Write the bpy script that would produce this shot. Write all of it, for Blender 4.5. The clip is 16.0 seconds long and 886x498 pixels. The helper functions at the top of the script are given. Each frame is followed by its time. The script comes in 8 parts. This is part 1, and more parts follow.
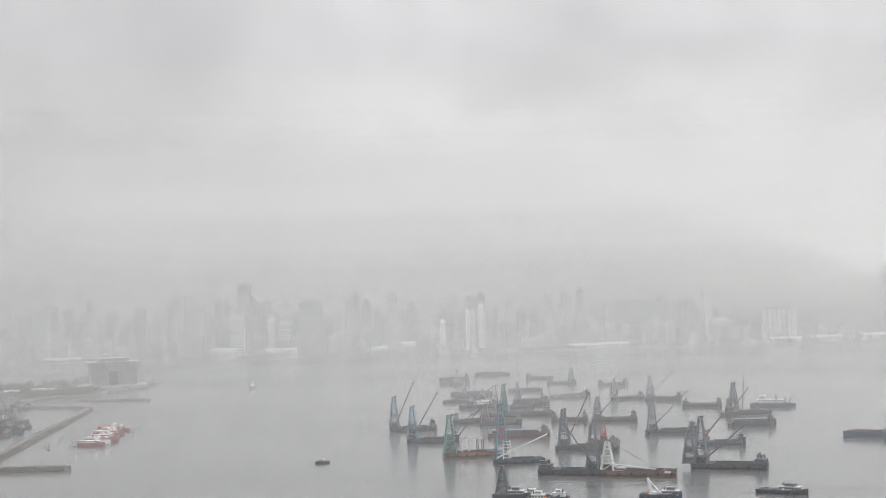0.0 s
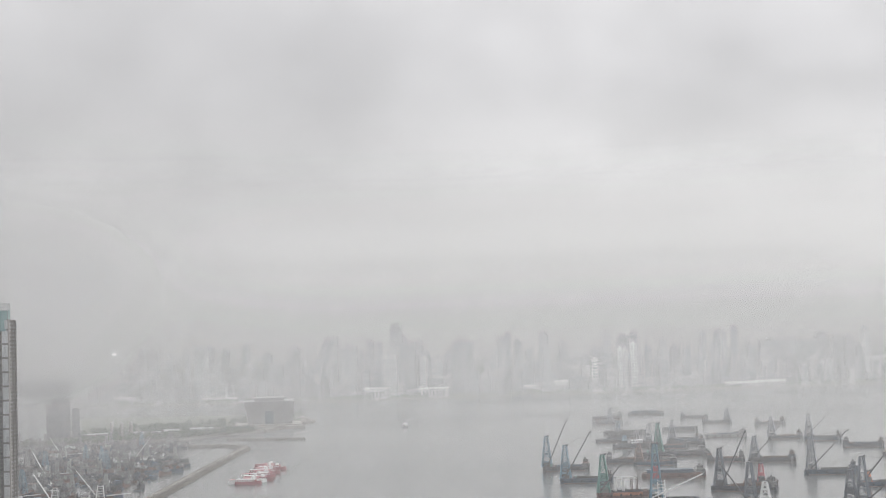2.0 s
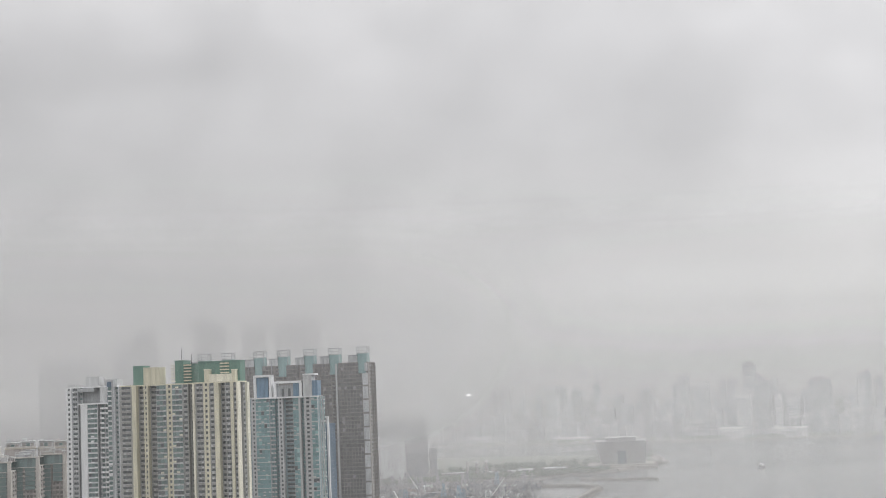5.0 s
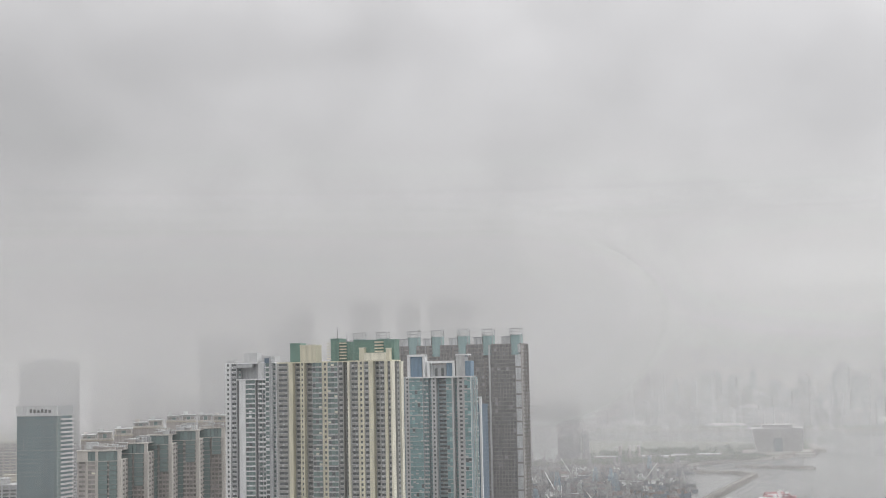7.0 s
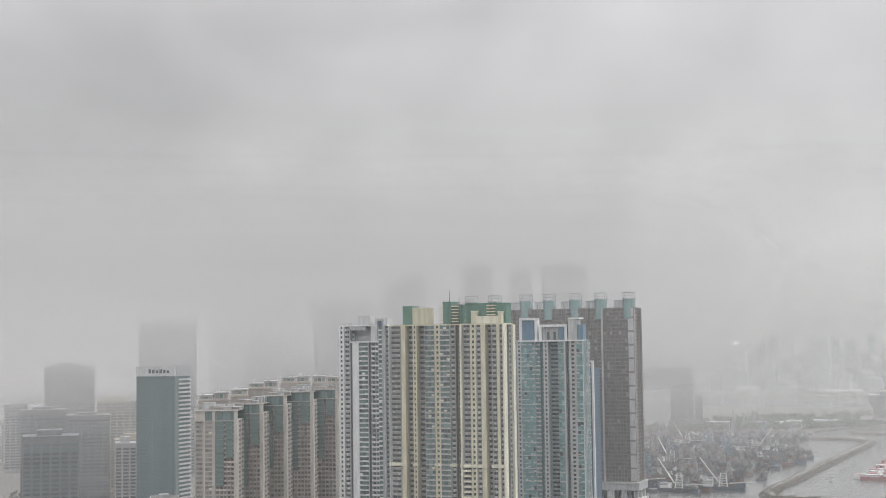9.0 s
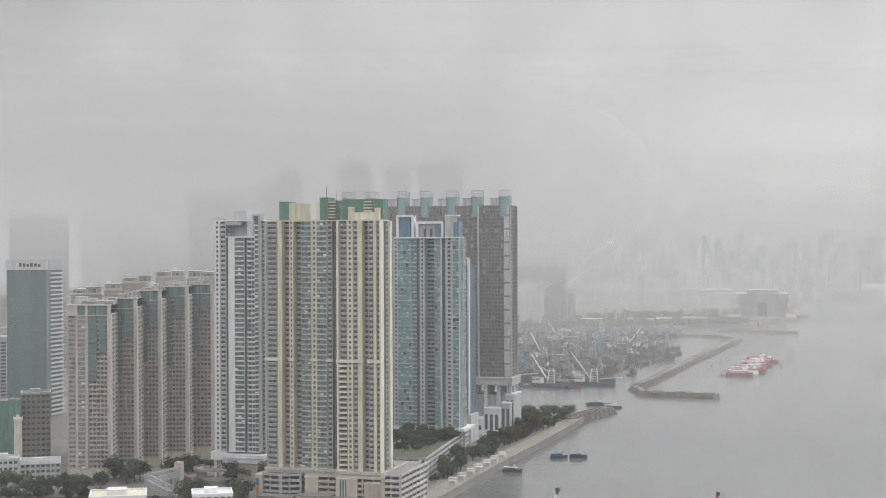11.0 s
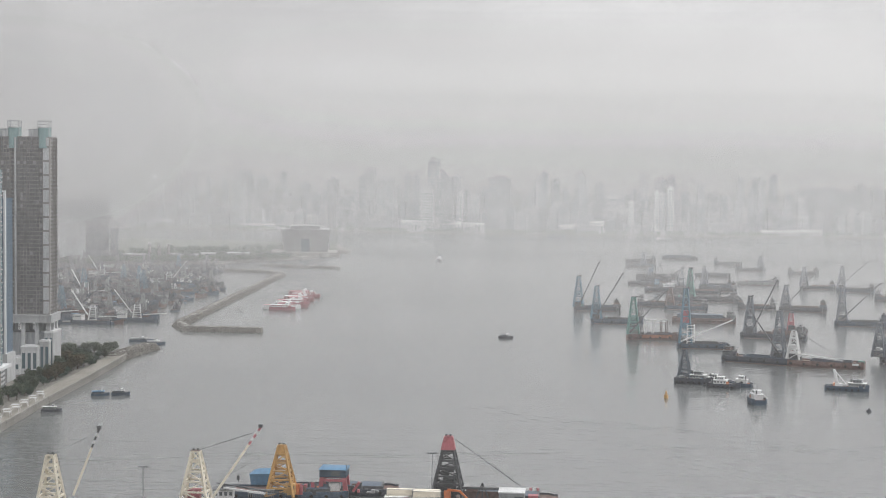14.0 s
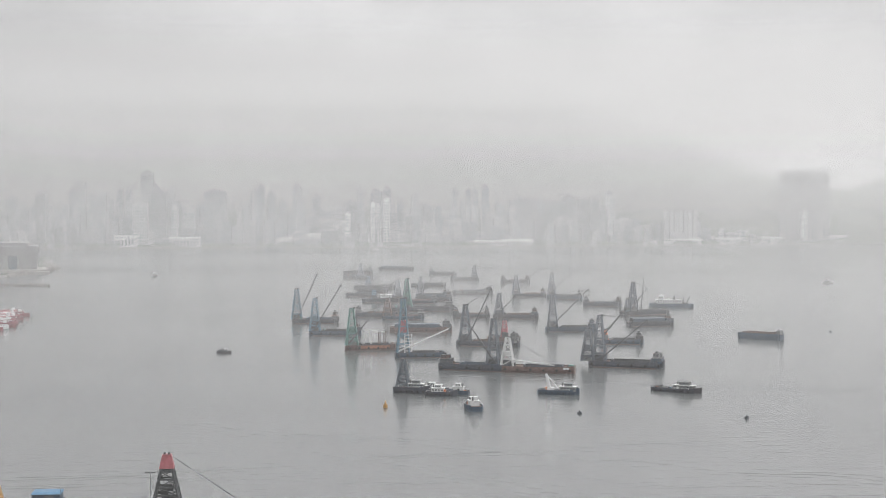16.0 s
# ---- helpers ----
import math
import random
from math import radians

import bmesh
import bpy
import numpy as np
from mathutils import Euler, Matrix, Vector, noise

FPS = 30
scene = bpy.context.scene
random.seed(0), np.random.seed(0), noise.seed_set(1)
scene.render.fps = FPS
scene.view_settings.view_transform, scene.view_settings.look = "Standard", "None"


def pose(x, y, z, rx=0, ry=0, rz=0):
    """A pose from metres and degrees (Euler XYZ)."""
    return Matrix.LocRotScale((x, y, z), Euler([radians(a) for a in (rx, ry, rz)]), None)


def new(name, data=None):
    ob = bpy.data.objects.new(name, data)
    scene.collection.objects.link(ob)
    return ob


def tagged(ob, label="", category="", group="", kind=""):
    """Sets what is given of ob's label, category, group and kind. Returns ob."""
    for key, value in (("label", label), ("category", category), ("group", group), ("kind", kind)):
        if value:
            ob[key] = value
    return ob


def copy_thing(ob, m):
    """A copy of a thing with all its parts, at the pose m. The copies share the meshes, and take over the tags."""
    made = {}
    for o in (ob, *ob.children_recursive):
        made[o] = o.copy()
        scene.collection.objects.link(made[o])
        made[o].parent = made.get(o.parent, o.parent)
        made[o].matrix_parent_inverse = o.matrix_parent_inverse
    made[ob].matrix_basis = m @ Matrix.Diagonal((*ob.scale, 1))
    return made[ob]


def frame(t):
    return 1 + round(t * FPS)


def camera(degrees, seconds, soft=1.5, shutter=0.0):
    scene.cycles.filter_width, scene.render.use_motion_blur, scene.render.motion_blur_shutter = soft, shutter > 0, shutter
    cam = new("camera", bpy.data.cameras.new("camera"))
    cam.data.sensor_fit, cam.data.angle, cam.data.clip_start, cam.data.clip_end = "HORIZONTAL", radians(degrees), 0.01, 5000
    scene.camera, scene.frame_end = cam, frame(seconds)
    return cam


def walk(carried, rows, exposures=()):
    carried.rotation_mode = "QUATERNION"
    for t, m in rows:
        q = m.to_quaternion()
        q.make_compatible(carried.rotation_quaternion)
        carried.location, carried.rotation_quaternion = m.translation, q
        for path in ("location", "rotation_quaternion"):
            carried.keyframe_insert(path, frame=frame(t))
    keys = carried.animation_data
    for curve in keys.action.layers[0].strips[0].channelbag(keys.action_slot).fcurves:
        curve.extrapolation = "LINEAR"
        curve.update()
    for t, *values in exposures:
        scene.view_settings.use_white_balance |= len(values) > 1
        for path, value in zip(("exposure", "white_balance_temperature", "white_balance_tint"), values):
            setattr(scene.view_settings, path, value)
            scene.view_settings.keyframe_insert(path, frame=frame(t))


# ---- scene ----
# ---- the camera: it stands at a high window and turns ----
cam = camera(32.95, 16.0, soft=1.0)
EYE = 150.0
ROWS = [
    (0.0, 1.942, 1.513, -2.057),
    (0.5, 2.090, 1.693, -0.811),
    (1.0, 2.334, 1.595, -0.068),
    (1.5, 3.131, 1.439, 1.813),
    (2.0, 3.585, 1.882, 3.721),
    (2.5, 3.882, 2.024, 5.886),
    (3.0, 4.078, 1.962, 7.891),
    (3.5, 4.344, 1.922, 10.029),
    (4.0, 4.658, 2.091, 12.125),
    (4.5, 5.180, 2.316, 14.741),
    (4.7, 5.396, 2.326, 15.793),
    (6.8, 5.221, 1.363, 21.904),
    (7.0, 5.043, 1.138, 22.861),
    (7.5, 4.657, 0.927, 25.225),
    (8.0, 4.609, 0.838, 26.679),
    (8.2, 4.569, 0.761, 27.384),
    (10.3, 0.956, 0.092, 24.844),
    (10.5, 0.512, 0.114, 24.091),
    (11.0, -0.281, 0.218, 22.420),
    (11.5, -0.867, 0.217, 20.135),
    (12.0, -1.019, 0.125, 17.123),
    (12.5, -1.210, -0.000, 14.000),
    (13.0, -1.508, -0.155, 11.475),
    (13.5, -2.041, -0.337, 8.679),
    (14.0, -2.690, -0.629, 5.156),
    (14.5, -3.080, -0.694, 1.873),
    (15.0, -2.979, -0.646, -0.661),
    (15.5, -2.498, -0.441, -3.083),
    (16.0, -2.143, -0.092, -5.653),
]
walk(cam, [(t, pose(0, 0, EYE, 90 + pitch, roll, yaw)) for t, pitch, roll, yaw in ROWS],
     exposures=((0.0, 0.0), (8.2, 0.0), (10.3, 0.07), (11.2, 0.06), (12.5, 0.02), (13.5, 0.0), (16.0, 0.0)))

# ---- overcast daylight ----
SKY = 0.61
world = bpy.data.worlds.new("overcast_sky")
scene.world = world
world.use_nodes = True
wn, wl = world.node_tree.nodes, world.node_tree.links
wn.clear()
w_out, w_bg = wn.new("ShaderNodeOutputWorld"), wn.new("ShaderNodeBackground")
w_sky = wn.new("ShaderNodeTexSky")
w_sky.sky_type, w_sky.sun_disc = "NISHITA", False
w_sky.sun_elevation, w_sky.sun_rotation = radians(42), radians(45)
w_co, w_sep = wn.new("ShaderNodeTexCoord"), wn.new("ShaderNodeSeparateXYZ")
wl.new(w_co.outputs["Generated"], w_sep.inputs[0])
# brighter towards the zenith, as under a closed cloud deck
w_up = wn.new("ShaderNodeMapRange")
w_up.inputs["From Min"].default_value, w_up.inputs["From Max"].default_value = 0.16, 0.95
w_up.inputs["To Min"].default_value, w_up.inputs["To Max"].default_value = 1.0, 3.2
wl.new(w_sep.outputs["Z"], w_up.inputs["Value"])
w_stretch = wn.new("ShaderNodeMapping")
w_stretch.inputs["Scale"].default_value = (1.0, 1.0, 1.35)
wl.new(w_co.outputs["Generated"], w_stretch.inputs["Vector"])


def cloud_noise(scale, detail, low, high, shift):
    n, r, m = wn.new("ShaderNodeTexNoise"), wn.new("ShaderNodeMapRange"), wn.new("ShaderNodeVectorMath")
    m.operation, m.inputs[1].default_value = "ADD", shift
    wl.new(w_stretch.outputs[0], m.inputs[0])
    wl.new(m.outputs[0], n.inputs["Vector"])
    n.inputs["Scale"].default_value, n.inputs["Detail"].default_value, n.inputs["Roughness"].default_value = scale, detail, 0.45
    r.inputs["From Min"].default_value, r.inputs["From Max"].default_value = 0.32, 0.68
    r.inputs["To Min"].default_value, r.inputs["To Max"].default_value = low, high
    r.interpolation_type = "SMOOTHSTEP"
    wl.new(n.outputs["Fac"], r.inputs["Value"])
    return r.outputs[0]


def w_math(kind, a, b):
    n = wn.new("ShaderNodeMath")
    n.operation = kind
    for k, v in enumerate((a, b)):
        if isinstance(v, (int, float)):
            n.inputs[k].default_value = v
        else:
            wl.new(v, n.inputs[k])
    return n.outputs[0]


w_cloud = w_math("MULTIPLY", cloud_noise(5.0, 2.0, 0.96, 1.04, (3.1, 0.4, 1.7)), cloud_noise(15.0, 5.0, 0.955, 1.045, (0.3, 2.2, 5.0)))
# darker cloud inland, thinner over the open water; a little warped so that no bank has a plain outline
w_warp, w_wsep = wn.new("ShaderNodeTexNoise"), wn.new("ShaderNodeSeparateXYZ")
w_warp.inputs["Scale"].default_value, w_warp.inputs["Detail"].default_value, w_warp.inputs["Roughness"].default_value = 8.0, 5.0, 0.55
wl.new(w_stretch.outputs[0], w_warp.inputs["Vector"])
wl.new(w_warp.outputs["Color"], w_wsep.inputs[0])
w_az = w_math("ADD", w_math("MULTIPLY", w_math("ARCTAN2", w_sep.outputs["X"], w_sep.outputs["Y"]), 57.2958), w_math("MULTIPLY", w_math("SUBTRACT", w_wsep.outputs[0], 0.5), 9.0))
w_el = w_math("ADD", w_math("MULTIPLY", w_math("ARCSINE", w_sep.outputs["Z"], 0.0), 57.2958), w_math("MULTIPLY", w_math("SUBTRACT", w_wsep.outputs[1], 0.5), 6.0))
w_sum = w_math("ADD", 1.0, 0.0)


def cloud_bank(az, el, wide, tall, gain):
    """A brighter or darker bank of cloud about a bearing and a height, in degrees."""
    global w_sum
    u = w_math("POWER", w_math("DIVIDE", w_math("SUBTRACT", w_az, az), wide), 2.0)
    v = w_math("POWER", w_math("DIVIDE", w_math("SUBTRACT", w_el, el), tall), 2.0)
    bell = w_math("POWER", 2.71828, w_math("MULTIPLY", w_math("ADD", u, v), -0.5))
    w_sum = w_math("ADD", w_sum, w_math("MULTIPLY", bell, gain * 1.35))


cloud_bank(0.2, 7.2, 2.6, 2.6, 0.09)
cloud_bank(-13.5, 9.5, 1.9, 1.9, 0.05)
cloud_bank(-5.5, 9.8, 1.5, 1.5, 0.04)
cloud_bank(3.3, 10.5, 1.3, 1.3, 0.04)
cloud_bank(12.2, 4.6, 4.3, 1.3, 0.035)
cloud_bank(16.4, 6.6, 2.6, 1.5, 0.03)
cloud_bank(4.8, 7.9, 3.0, 1.0, -0.07)
cloud_bank(9.6, 10.1, 3.2, 1.3, -0.05)
cloud_bank(-11.7, 5.8, 3.2, 1.7, -0.045)
cloud_bank(-4.0, 3.6, 4.3, 1.5, -0.03)
cloud_bank(-8.8, 9.5, 2.2, 1.8, -0.035)
cloud_bank(-14.7, 12.8, 2.8, 1.3, -0.06)
cloud_bank(-13.9, 4.9, 5.0, 1.7, -0.06)
cloud_bank(-22.3, 5.5, 3.2, 1.5, 0.045)
cloud_bank(-25.1, 11.2, 2.6, 1.7, 0.04)
cloud_bank(-19.1, 7.8, 2.6, 1.1, 0.03)
cloud_bank(-34.2, 12.4, 3.2, 1.5, -0.07)
cloud_bank(-26.2, 12.6, 2.4, 1.3, -0.08)
cloud_bank(-38.5, 8.3, 1.9, 2.8, -0.08)
cloud_bank(-32.5, 8.2, 2.4, 1.7, 0.05)
cloud_bank(-21.2, 10.2, 3.2, 1.3, 0.05)
cloud_bank(-16.9, 7.3, 4.3, 1.5, -0.03)
cloud_bank(-19.0, 13.1, 2.6, 1.3, 0.03)
cloud_bank(-41.6, 10.7, 2.6, 1.9, -0.06)
cloud_bank(-30.6, 2.1, 6.5, 1.7, -0.04)
cloud_bank(-13.7, 5.7, 6.5, 1.3, 0.03)
cloud_bank(-22.2, 3.9, 5.4, 1.1, -0.03)
cloud_bank(2.8, 6.4, 3.2, 1.1, 0.05)
cloud_bank(-5.7, 4.7, 4.3, 1.3, -0.03)
cloud_bank(16.6, 1.7, 4.3, 1.3, 0.03)
cloud_bank(-23.0, 7.2, 8.0, 2.2, 0.06)
w_side = wn.new("ShaderNodeMapRange")
w_side.interpolation_type = "SMOOTHSTEP"
w_side.inputs["From Min"].default_value, w_side.inputs["From Max"].default_value = -0.62, 0.35
w_side.inputs["To Min"].default_value, w_side.inputs["To Max"].default_value = 0.84, 1.12
wl.new(w_sep.outputs["X"], w_side.inputs["Value"])
w_cloud = w_math("MULTIPLY", w_math("MULTIPLY", w_cloud, w_sum), w_side.outputs[0])
w_level = w_math("MULTIPLY", w_math("MULTIPLY", w_cloud, w_up.outputs[0]), SKY)
w_grey = wn.new("ShaderNodeCombineColor")
for k, tint in enumerate((1.012, 1.0, 1.012)):
    wl.new(w_math("MULTIPLY", w_level, tint), w_grey.inputs[k])
w_mix = wn.new("ShaderNodeMix")
w_mix.data_type = "RGBA"
w_mix.inputs["Factor"].default_value = 0.04
wl.new(w_grey.outputs[0], w_mix.inputs["A"])
w_dim = wn.new("ShaderNodeVectorMath")
w_dim.operation = "SCALE"
w_dim.inputs["Scale"].default_value = 0.10
wl.new(w_sky.outputs[0], w_dim.inputs[0])
wl.new(w_dim.outputs[0], w_mix.inputs["B"])
wl.new(w_mix.outputs["Result"], w_bg.inputs["Color"])
w_bg.inputs["Strength"].default_value = 1.0
wl.new(w_bg.outputs[0], w_out.inputs["Surface"])

sun = new("sun", bpy.data.lights.new("sun", "SUN"))
sun.data.energy, sun.data.angle, sun.data.color = 1.1, radians(40), (1.0, 0.98, 0.95)
sun.matrix_basis = pose(0, 0, 900, 48, 0, 135)
# ---- materials ----
def node_mat(name):
    m = bpy.data.materials.new(name)
    m.use_nodes = True
    return m, m.node_tree.nodes, m.node_tree.links, m.node_tree.nodes["Principled BSDF"]


def surface(name, colour, rough=0.7, grain=0.6, stain=0.04, var=0.16, dirt=(0.5, 0.47, 0.42), metal=0.0, bump=0.0, streak=1.0, island=0.0, spec=0.5):
    """A painted, tiled or rusty surface: fine grain, wide stains and a little change from piece to piece. grain, stain: waves a metre."""
    m, n, l, b = node_mat(name)
    geo = n.new("ShaderNodeNewGeometry")
    mp = n.new("ShaderNodeMapping")
    mp.inputs["Scale"].default_value = (1, 1, streak)
    l.new(geo.outputs["Position"], mp.inputs["Vector"])
    fine, wide = n.new("ShaderNodeTexNoise"), n.new("ShaderNodeTexNoise")
    for tex, scale, detail in ((fine, grain, 3), (wide, stain, 4)):
        tex.inputs["Scale"].default_value, tex.inputs["Detail"].default_value = scale, detail
        l.new(mp.outputs[0], tex.inputs["Vector"])
    base = n.new("ShaderNodeRGB")
    base.outputs[0].default_value = (*colour, 1)
    ramp = n.new("ShaderNodeMapRange")
    ramp.inputs["From Min"].default_value, ramp.inputs["From Max"].default_value = 0.42, 0.72
    ramp.inputs["To Min"].default_value, ramp.inputs["To Max"].default_value = 0.0, var * 2.2
    l.new(wide.outputs["Fac"], ramp.inputs["Value"])
    mix = n.new("ShaderNodeMix")
    mix.data_type = "RGBA"
    l.new(ramp.outputs[0], mix.inputs["Factor"])
    l.new(base.outputs[0], mix.inputs["A"])
    mix.inputs["B"].default_value = (*[c * d for c, d in zip(colour, dirt)], 1)
    bright = n.new("ShaderNodeMapRange")
    bright.inputs["From Min"].default_value, bright.inputs["From Max"].default_value = 0.3, 0.7
    bright.inputs["To Min"].default_value, bright.inputs["To Max"].default_value = 1 - var, 1 + var
    l.new(fine.outputs["Fac"], bright.inputs["Value"])
    obj = n.new("ShaderNodeObjectInfo")
    rnd = n.new("ShaderNodeMapRange")
    rnd.inputs["To Min"].default_value, rnd.inputs["To Max"].default_value = 1 - var * 0.5, 1 + var * 0.5
    l.new(obj.outputs["Random"], rnd.inputs["Value"])
    mul = n.new("ShaderNodeMath")
    mul.operation = "MULTIPLY"
    l.new(bright.outputs[0], mul.inputs[0])
    l.new(rnd.outputs[0], mul.inputs[1])
    last = mul.outputs[0]
    if island:
        isl = n.new("ShaderNodeMapRange")
        isl.inputs["To Min"].default_value, isl.inputs["To Max"].default_value = 1 - island, 1 + island
        l.new(geo.outputs["Random Per Island"], isl.inputs["Value"])
        m2 = n.new("ShaderNodeMath")
        m2.operation = "MULTIPLY"
        l.new(last, m2.inputs[0])
        l.new(isl.outputs[0], m2.inputs[1])
        last = m2.outputs[0]
    sc = n.new("ShaderNodeVectorMath")
    sc.operation = "SCALE"
    l.new(mix.outputs["Result"], sc.inputs[0])
    l.new(last, sc.inputs["Scale"])
    l.new(sc.outputs[0], b.inputs["Base Color"])
    b.inputs["Roughness"].default_value, b.inputs["Metallic"].default_value = rough, metal
    b.inputs["Specular IOR Level"].default_value = spec
    if bump:
        bp = n.new("ShaderNodeBump")
        bp.inputs["Strength"].default_value, bp.inputs["Distance"].default_value = bump, 0.3
        l.new(fine.outputs["Fac"], bp.inputs["Height"])
        l.new(bp.outputs[0], b.inputs["Normal"])
    return m


def glazing(name, colour, rough=0.12, spread=0.25, spec=0.5):
    """Window glass before a dim room: a dark body under a clear gloss, each pane a little different (some with pale curtains)."""
    m, n, l, b = node_mat(name)
    geo = n.new("ShaderNodeNewGeometry")
    ramp = n.new("ShaderNodeValToRGB")
    e = ramp.color_ramp.elements
    e[0].position, e[0].color = 0.0, (*[c * (1 - spread) for c in colour], 1)
    e[1].position, e[1].color = 0.93, (*[c * (1 + spread) for c in colour], 1)
    third = e.new(0.97)
    third.color = (*[min(0.5, c * 1.35 + 0.03) for c in colour], 1)
    l.new(geo.outputs["Random Per Island"], ramp.inputs["Fac"])
    noise_n = n.new("ShaderNodeTexNoise")
    noise_n.inputs["Scale"].default_value = 0.35
    l.new(geo.outputs["Position"], noise_n.inputs["Vector"])
    bp = n.new("ShaderNodeBump")
    bp.inputs["Strength"].default_value, bp.inputs["Distance"].default_value = 0.08, 0.2
    l.new(noise_n.outputs["Fac"], bp.inputs["Height"])
    l.new(bp.outputs[0], b.inputs["Normal"])
    l.new(ramp.outputs[0], b.inputs["Base Color"])
    b.inputs["Roughness"].default_value, b.inputs["Specular IOR Level"].default_value = rough, spec
    return m


CREAM = surface("cream_tile", (0.575, 0.552, 0.43), streak=0.15)
CREAM_PALE = surface("pale_cream_tile", (0.625, 0.608, 0.51), streak=0.15)
BUFF = surface("buff_render", (0.44, 0.41, 0.345), streak=0.2)
TAUPE = surface("taupe_tile", (0.285, 0.29, 0.28), streak=0.15)
WHITE = surface("white_tile", (0.66, 0.672, 0.68), var=0.10, streak=0.15)
PALE_GREY = surface("pale_grey_tile", (0.47, 0.482, 0.49), streak=0.15)
MID_GREY = surface("grey_tile", (0.355, 0.37, 0.38), streak=0.15)
TEAL_PANEL = surface("blue_grey_panel", (0.235, 0.30, 0.32), rough=0.4, streak=0.15)
DARK_BROWN = surface("dark_brown_tile", (0.275, 0.263, 0.256), streak=0.15)
ROOF_GREEN = surface("green_louvre_panel", (0.12, 0.22, 0.18), streak=0.2)
BLUE_PANEL = surface("slate_blue_cladding", (0.092, 0.14, 0.195), rough=0.35, streak=0.1)
CONCRETE = surface("weathered_concrete", (0.23, 0.222, 0.205), var=0.22, grain=1.2, bump=0.3)
PAVING = surface("pale_paving", (0.205, 0.195, 0.17), var=0.2)
ASPHALT = surface("asphalt", (0.06, 0.06, 0.06), rough=0.9)
SOIL = surface("city_ground", (0.15, 0.145, 0.13), var=0.3, stain=0.02)
ROCK = surface("rubble_stone", (0.135, 0.128, 0.112), var=0.25, grain=0.8, island=0.18, bump=0.5)
GLASS_TEAL = glazing("teal_glass", (0.19, 0.30, 0.305), spread=0.12)
GLASS_DARK = glazing("dark_window_glass", (0.105, 0.115, 0.12))
GLASS_GREEN = glazing("green_grey_glass", (0.13, 0.18, 0.175), spread=0.25)
GLASS_OFFICE = glazing("office_glass", (0.11, 0.15, 0.165), spread=0.25)
GLASS_ATTIC = glazing("dark_green_glass", (0.13, 0.178, 0.175), spread=0.2)
GLASS_TOWER = glazing("blue_green_glass", (0.092, 0.142, 0.152), rough=0.12, spread=0.12, spec=0.2)
SPANDREL = surface("dark_teal_spandrel", (0.115, 0.155, 0.16), rough=0.4, var=0.1)
GLASS_PALE = glazing("pale_tinted_glass", (0.28, 0.295, 0.288), spread=0.2)
GLASS_BROWN = glazing("bronze_glass", (0.215, 0.215, 0.215), spread=0.12)
STEEL_BLUE = surface("blue_painted_steel", (0.10, 0.20, 0.27), rough=0.55, var=0.25)
STEEL_NAVY = surface("navy_hull_paint", (0.045, 0.072, 0.105), rough=0.6, var=0.3, dirt=(1.5, 1.1, 0.85))
STEEL_BLACK = surface("black_hull_paint", (0.048, 0.056, 0.072), rough=0.6, var=0.35, dirt=(1.6, 1.15, 0.9))
STEEL_RUST = surface("rusty_steel", (0.135, 0.088, 0.075), rough=0.85, var=0.35, dirt=(0.5, 0.5, 0.55))
STEEL_RED = surface("red_painted_steel", (0.34, 0.10, 0.115), rough=0.55, var=0.2)
STEEL_PINK = surface("faded_red_paint", (0.42, 0.21, 0.225), rough=0.6, var=0.2)
BOAT_RED = surface("weathered_red_hull", (0.31, 0.125, 0.135), rough=0.6, var=0.25)
STEEL_GREY = surface("grey_painted_steel", (0.22, 0.23, 0.235), rough=0.6, var=0.25)
STEEL_GREEN = surface("teal_painted_steel", (0.10, 0.22, 0.20), rough=0.6, var=0.25)
STEEL_CREAM = surface("cream_painted_steel", (0.68, 0.63, 0.52), rough=0.5, var=0.12)
STEEL_YELLOW = surface("yellow_painted_steel", (0.46, 0.27, 0.09), rough=0.5, var=0.15)
STEEL_WHITE = surface("white_painted_steel", (0.66, 0.67, 0.67), rough=0.45, var=0.12)
STEEL_DARK = surface("dark_steel", (0.065, 0.07, 0.075), rough=0.6, var=0.3)
ORANGE = surface("orange_paint", (0.55, 0.17, 0.06), rough=0.5)
RUST_ORANGE = surface("faded_orange_paint", (0.30, 0.13, 0.08), rough=0.7, var=0.3)
BLUE_TARP = surface("blue_tarpaulin", (0.08, 0.19, 0.31), rough=0.6)
RUBBER = surface("black_rubber", (0.03, 0.03, 0.03), rough=0.9)
MAROON = surface("maroon_container", (0.20, 0.085, 0.075), rough=0.6, var=0.15)
NET_GREEN = surface("green_scaffold_net", (0.16, 0.29, 0.245), rough=0.9, streak=0.3)
BARK = surface("bark", (0.10, 0.08, 0.06), rough=0.95)
LEAF = surface("leaves", (0.112, 0.138, 0.098), rough=0.8, var=0.25, island=0.3, spec=0.2)
LEAF_DARK = surface("dark_leaves", (0.088, 0.116, 0.088), rough=0.8, var=0.25, island=0.3, spec=0.2)
LEAF_DRY = surface("brownish_leaves", (0.115, 0.105, 0.072), rough=0.85, var=0.3, island=0.4, spec=0.2)
CROWN_BLUE = surface("slate_blue_crown_panel", (0.15, 0.235, 0.32), rough=0.45, streak=0.15)
TANK_PANEL = surface("grey_green_curved_panel", (0.27, 0.365, 0.365), rough=0.45, var=0.10, streak=0.15)
FRAME_GREY = surface("grey_roof_frame_paint", (0.36, 0.37, 0.375), var=0.10)
BROWN_WALL = surface("rosy_brown_tile", (0.375, 0.355, 0.34), streak=0.15)
BROWN_PIER = surface("pale_rosy_pier_tile", (0.465, 0.447, 0.42), streak=0.15)
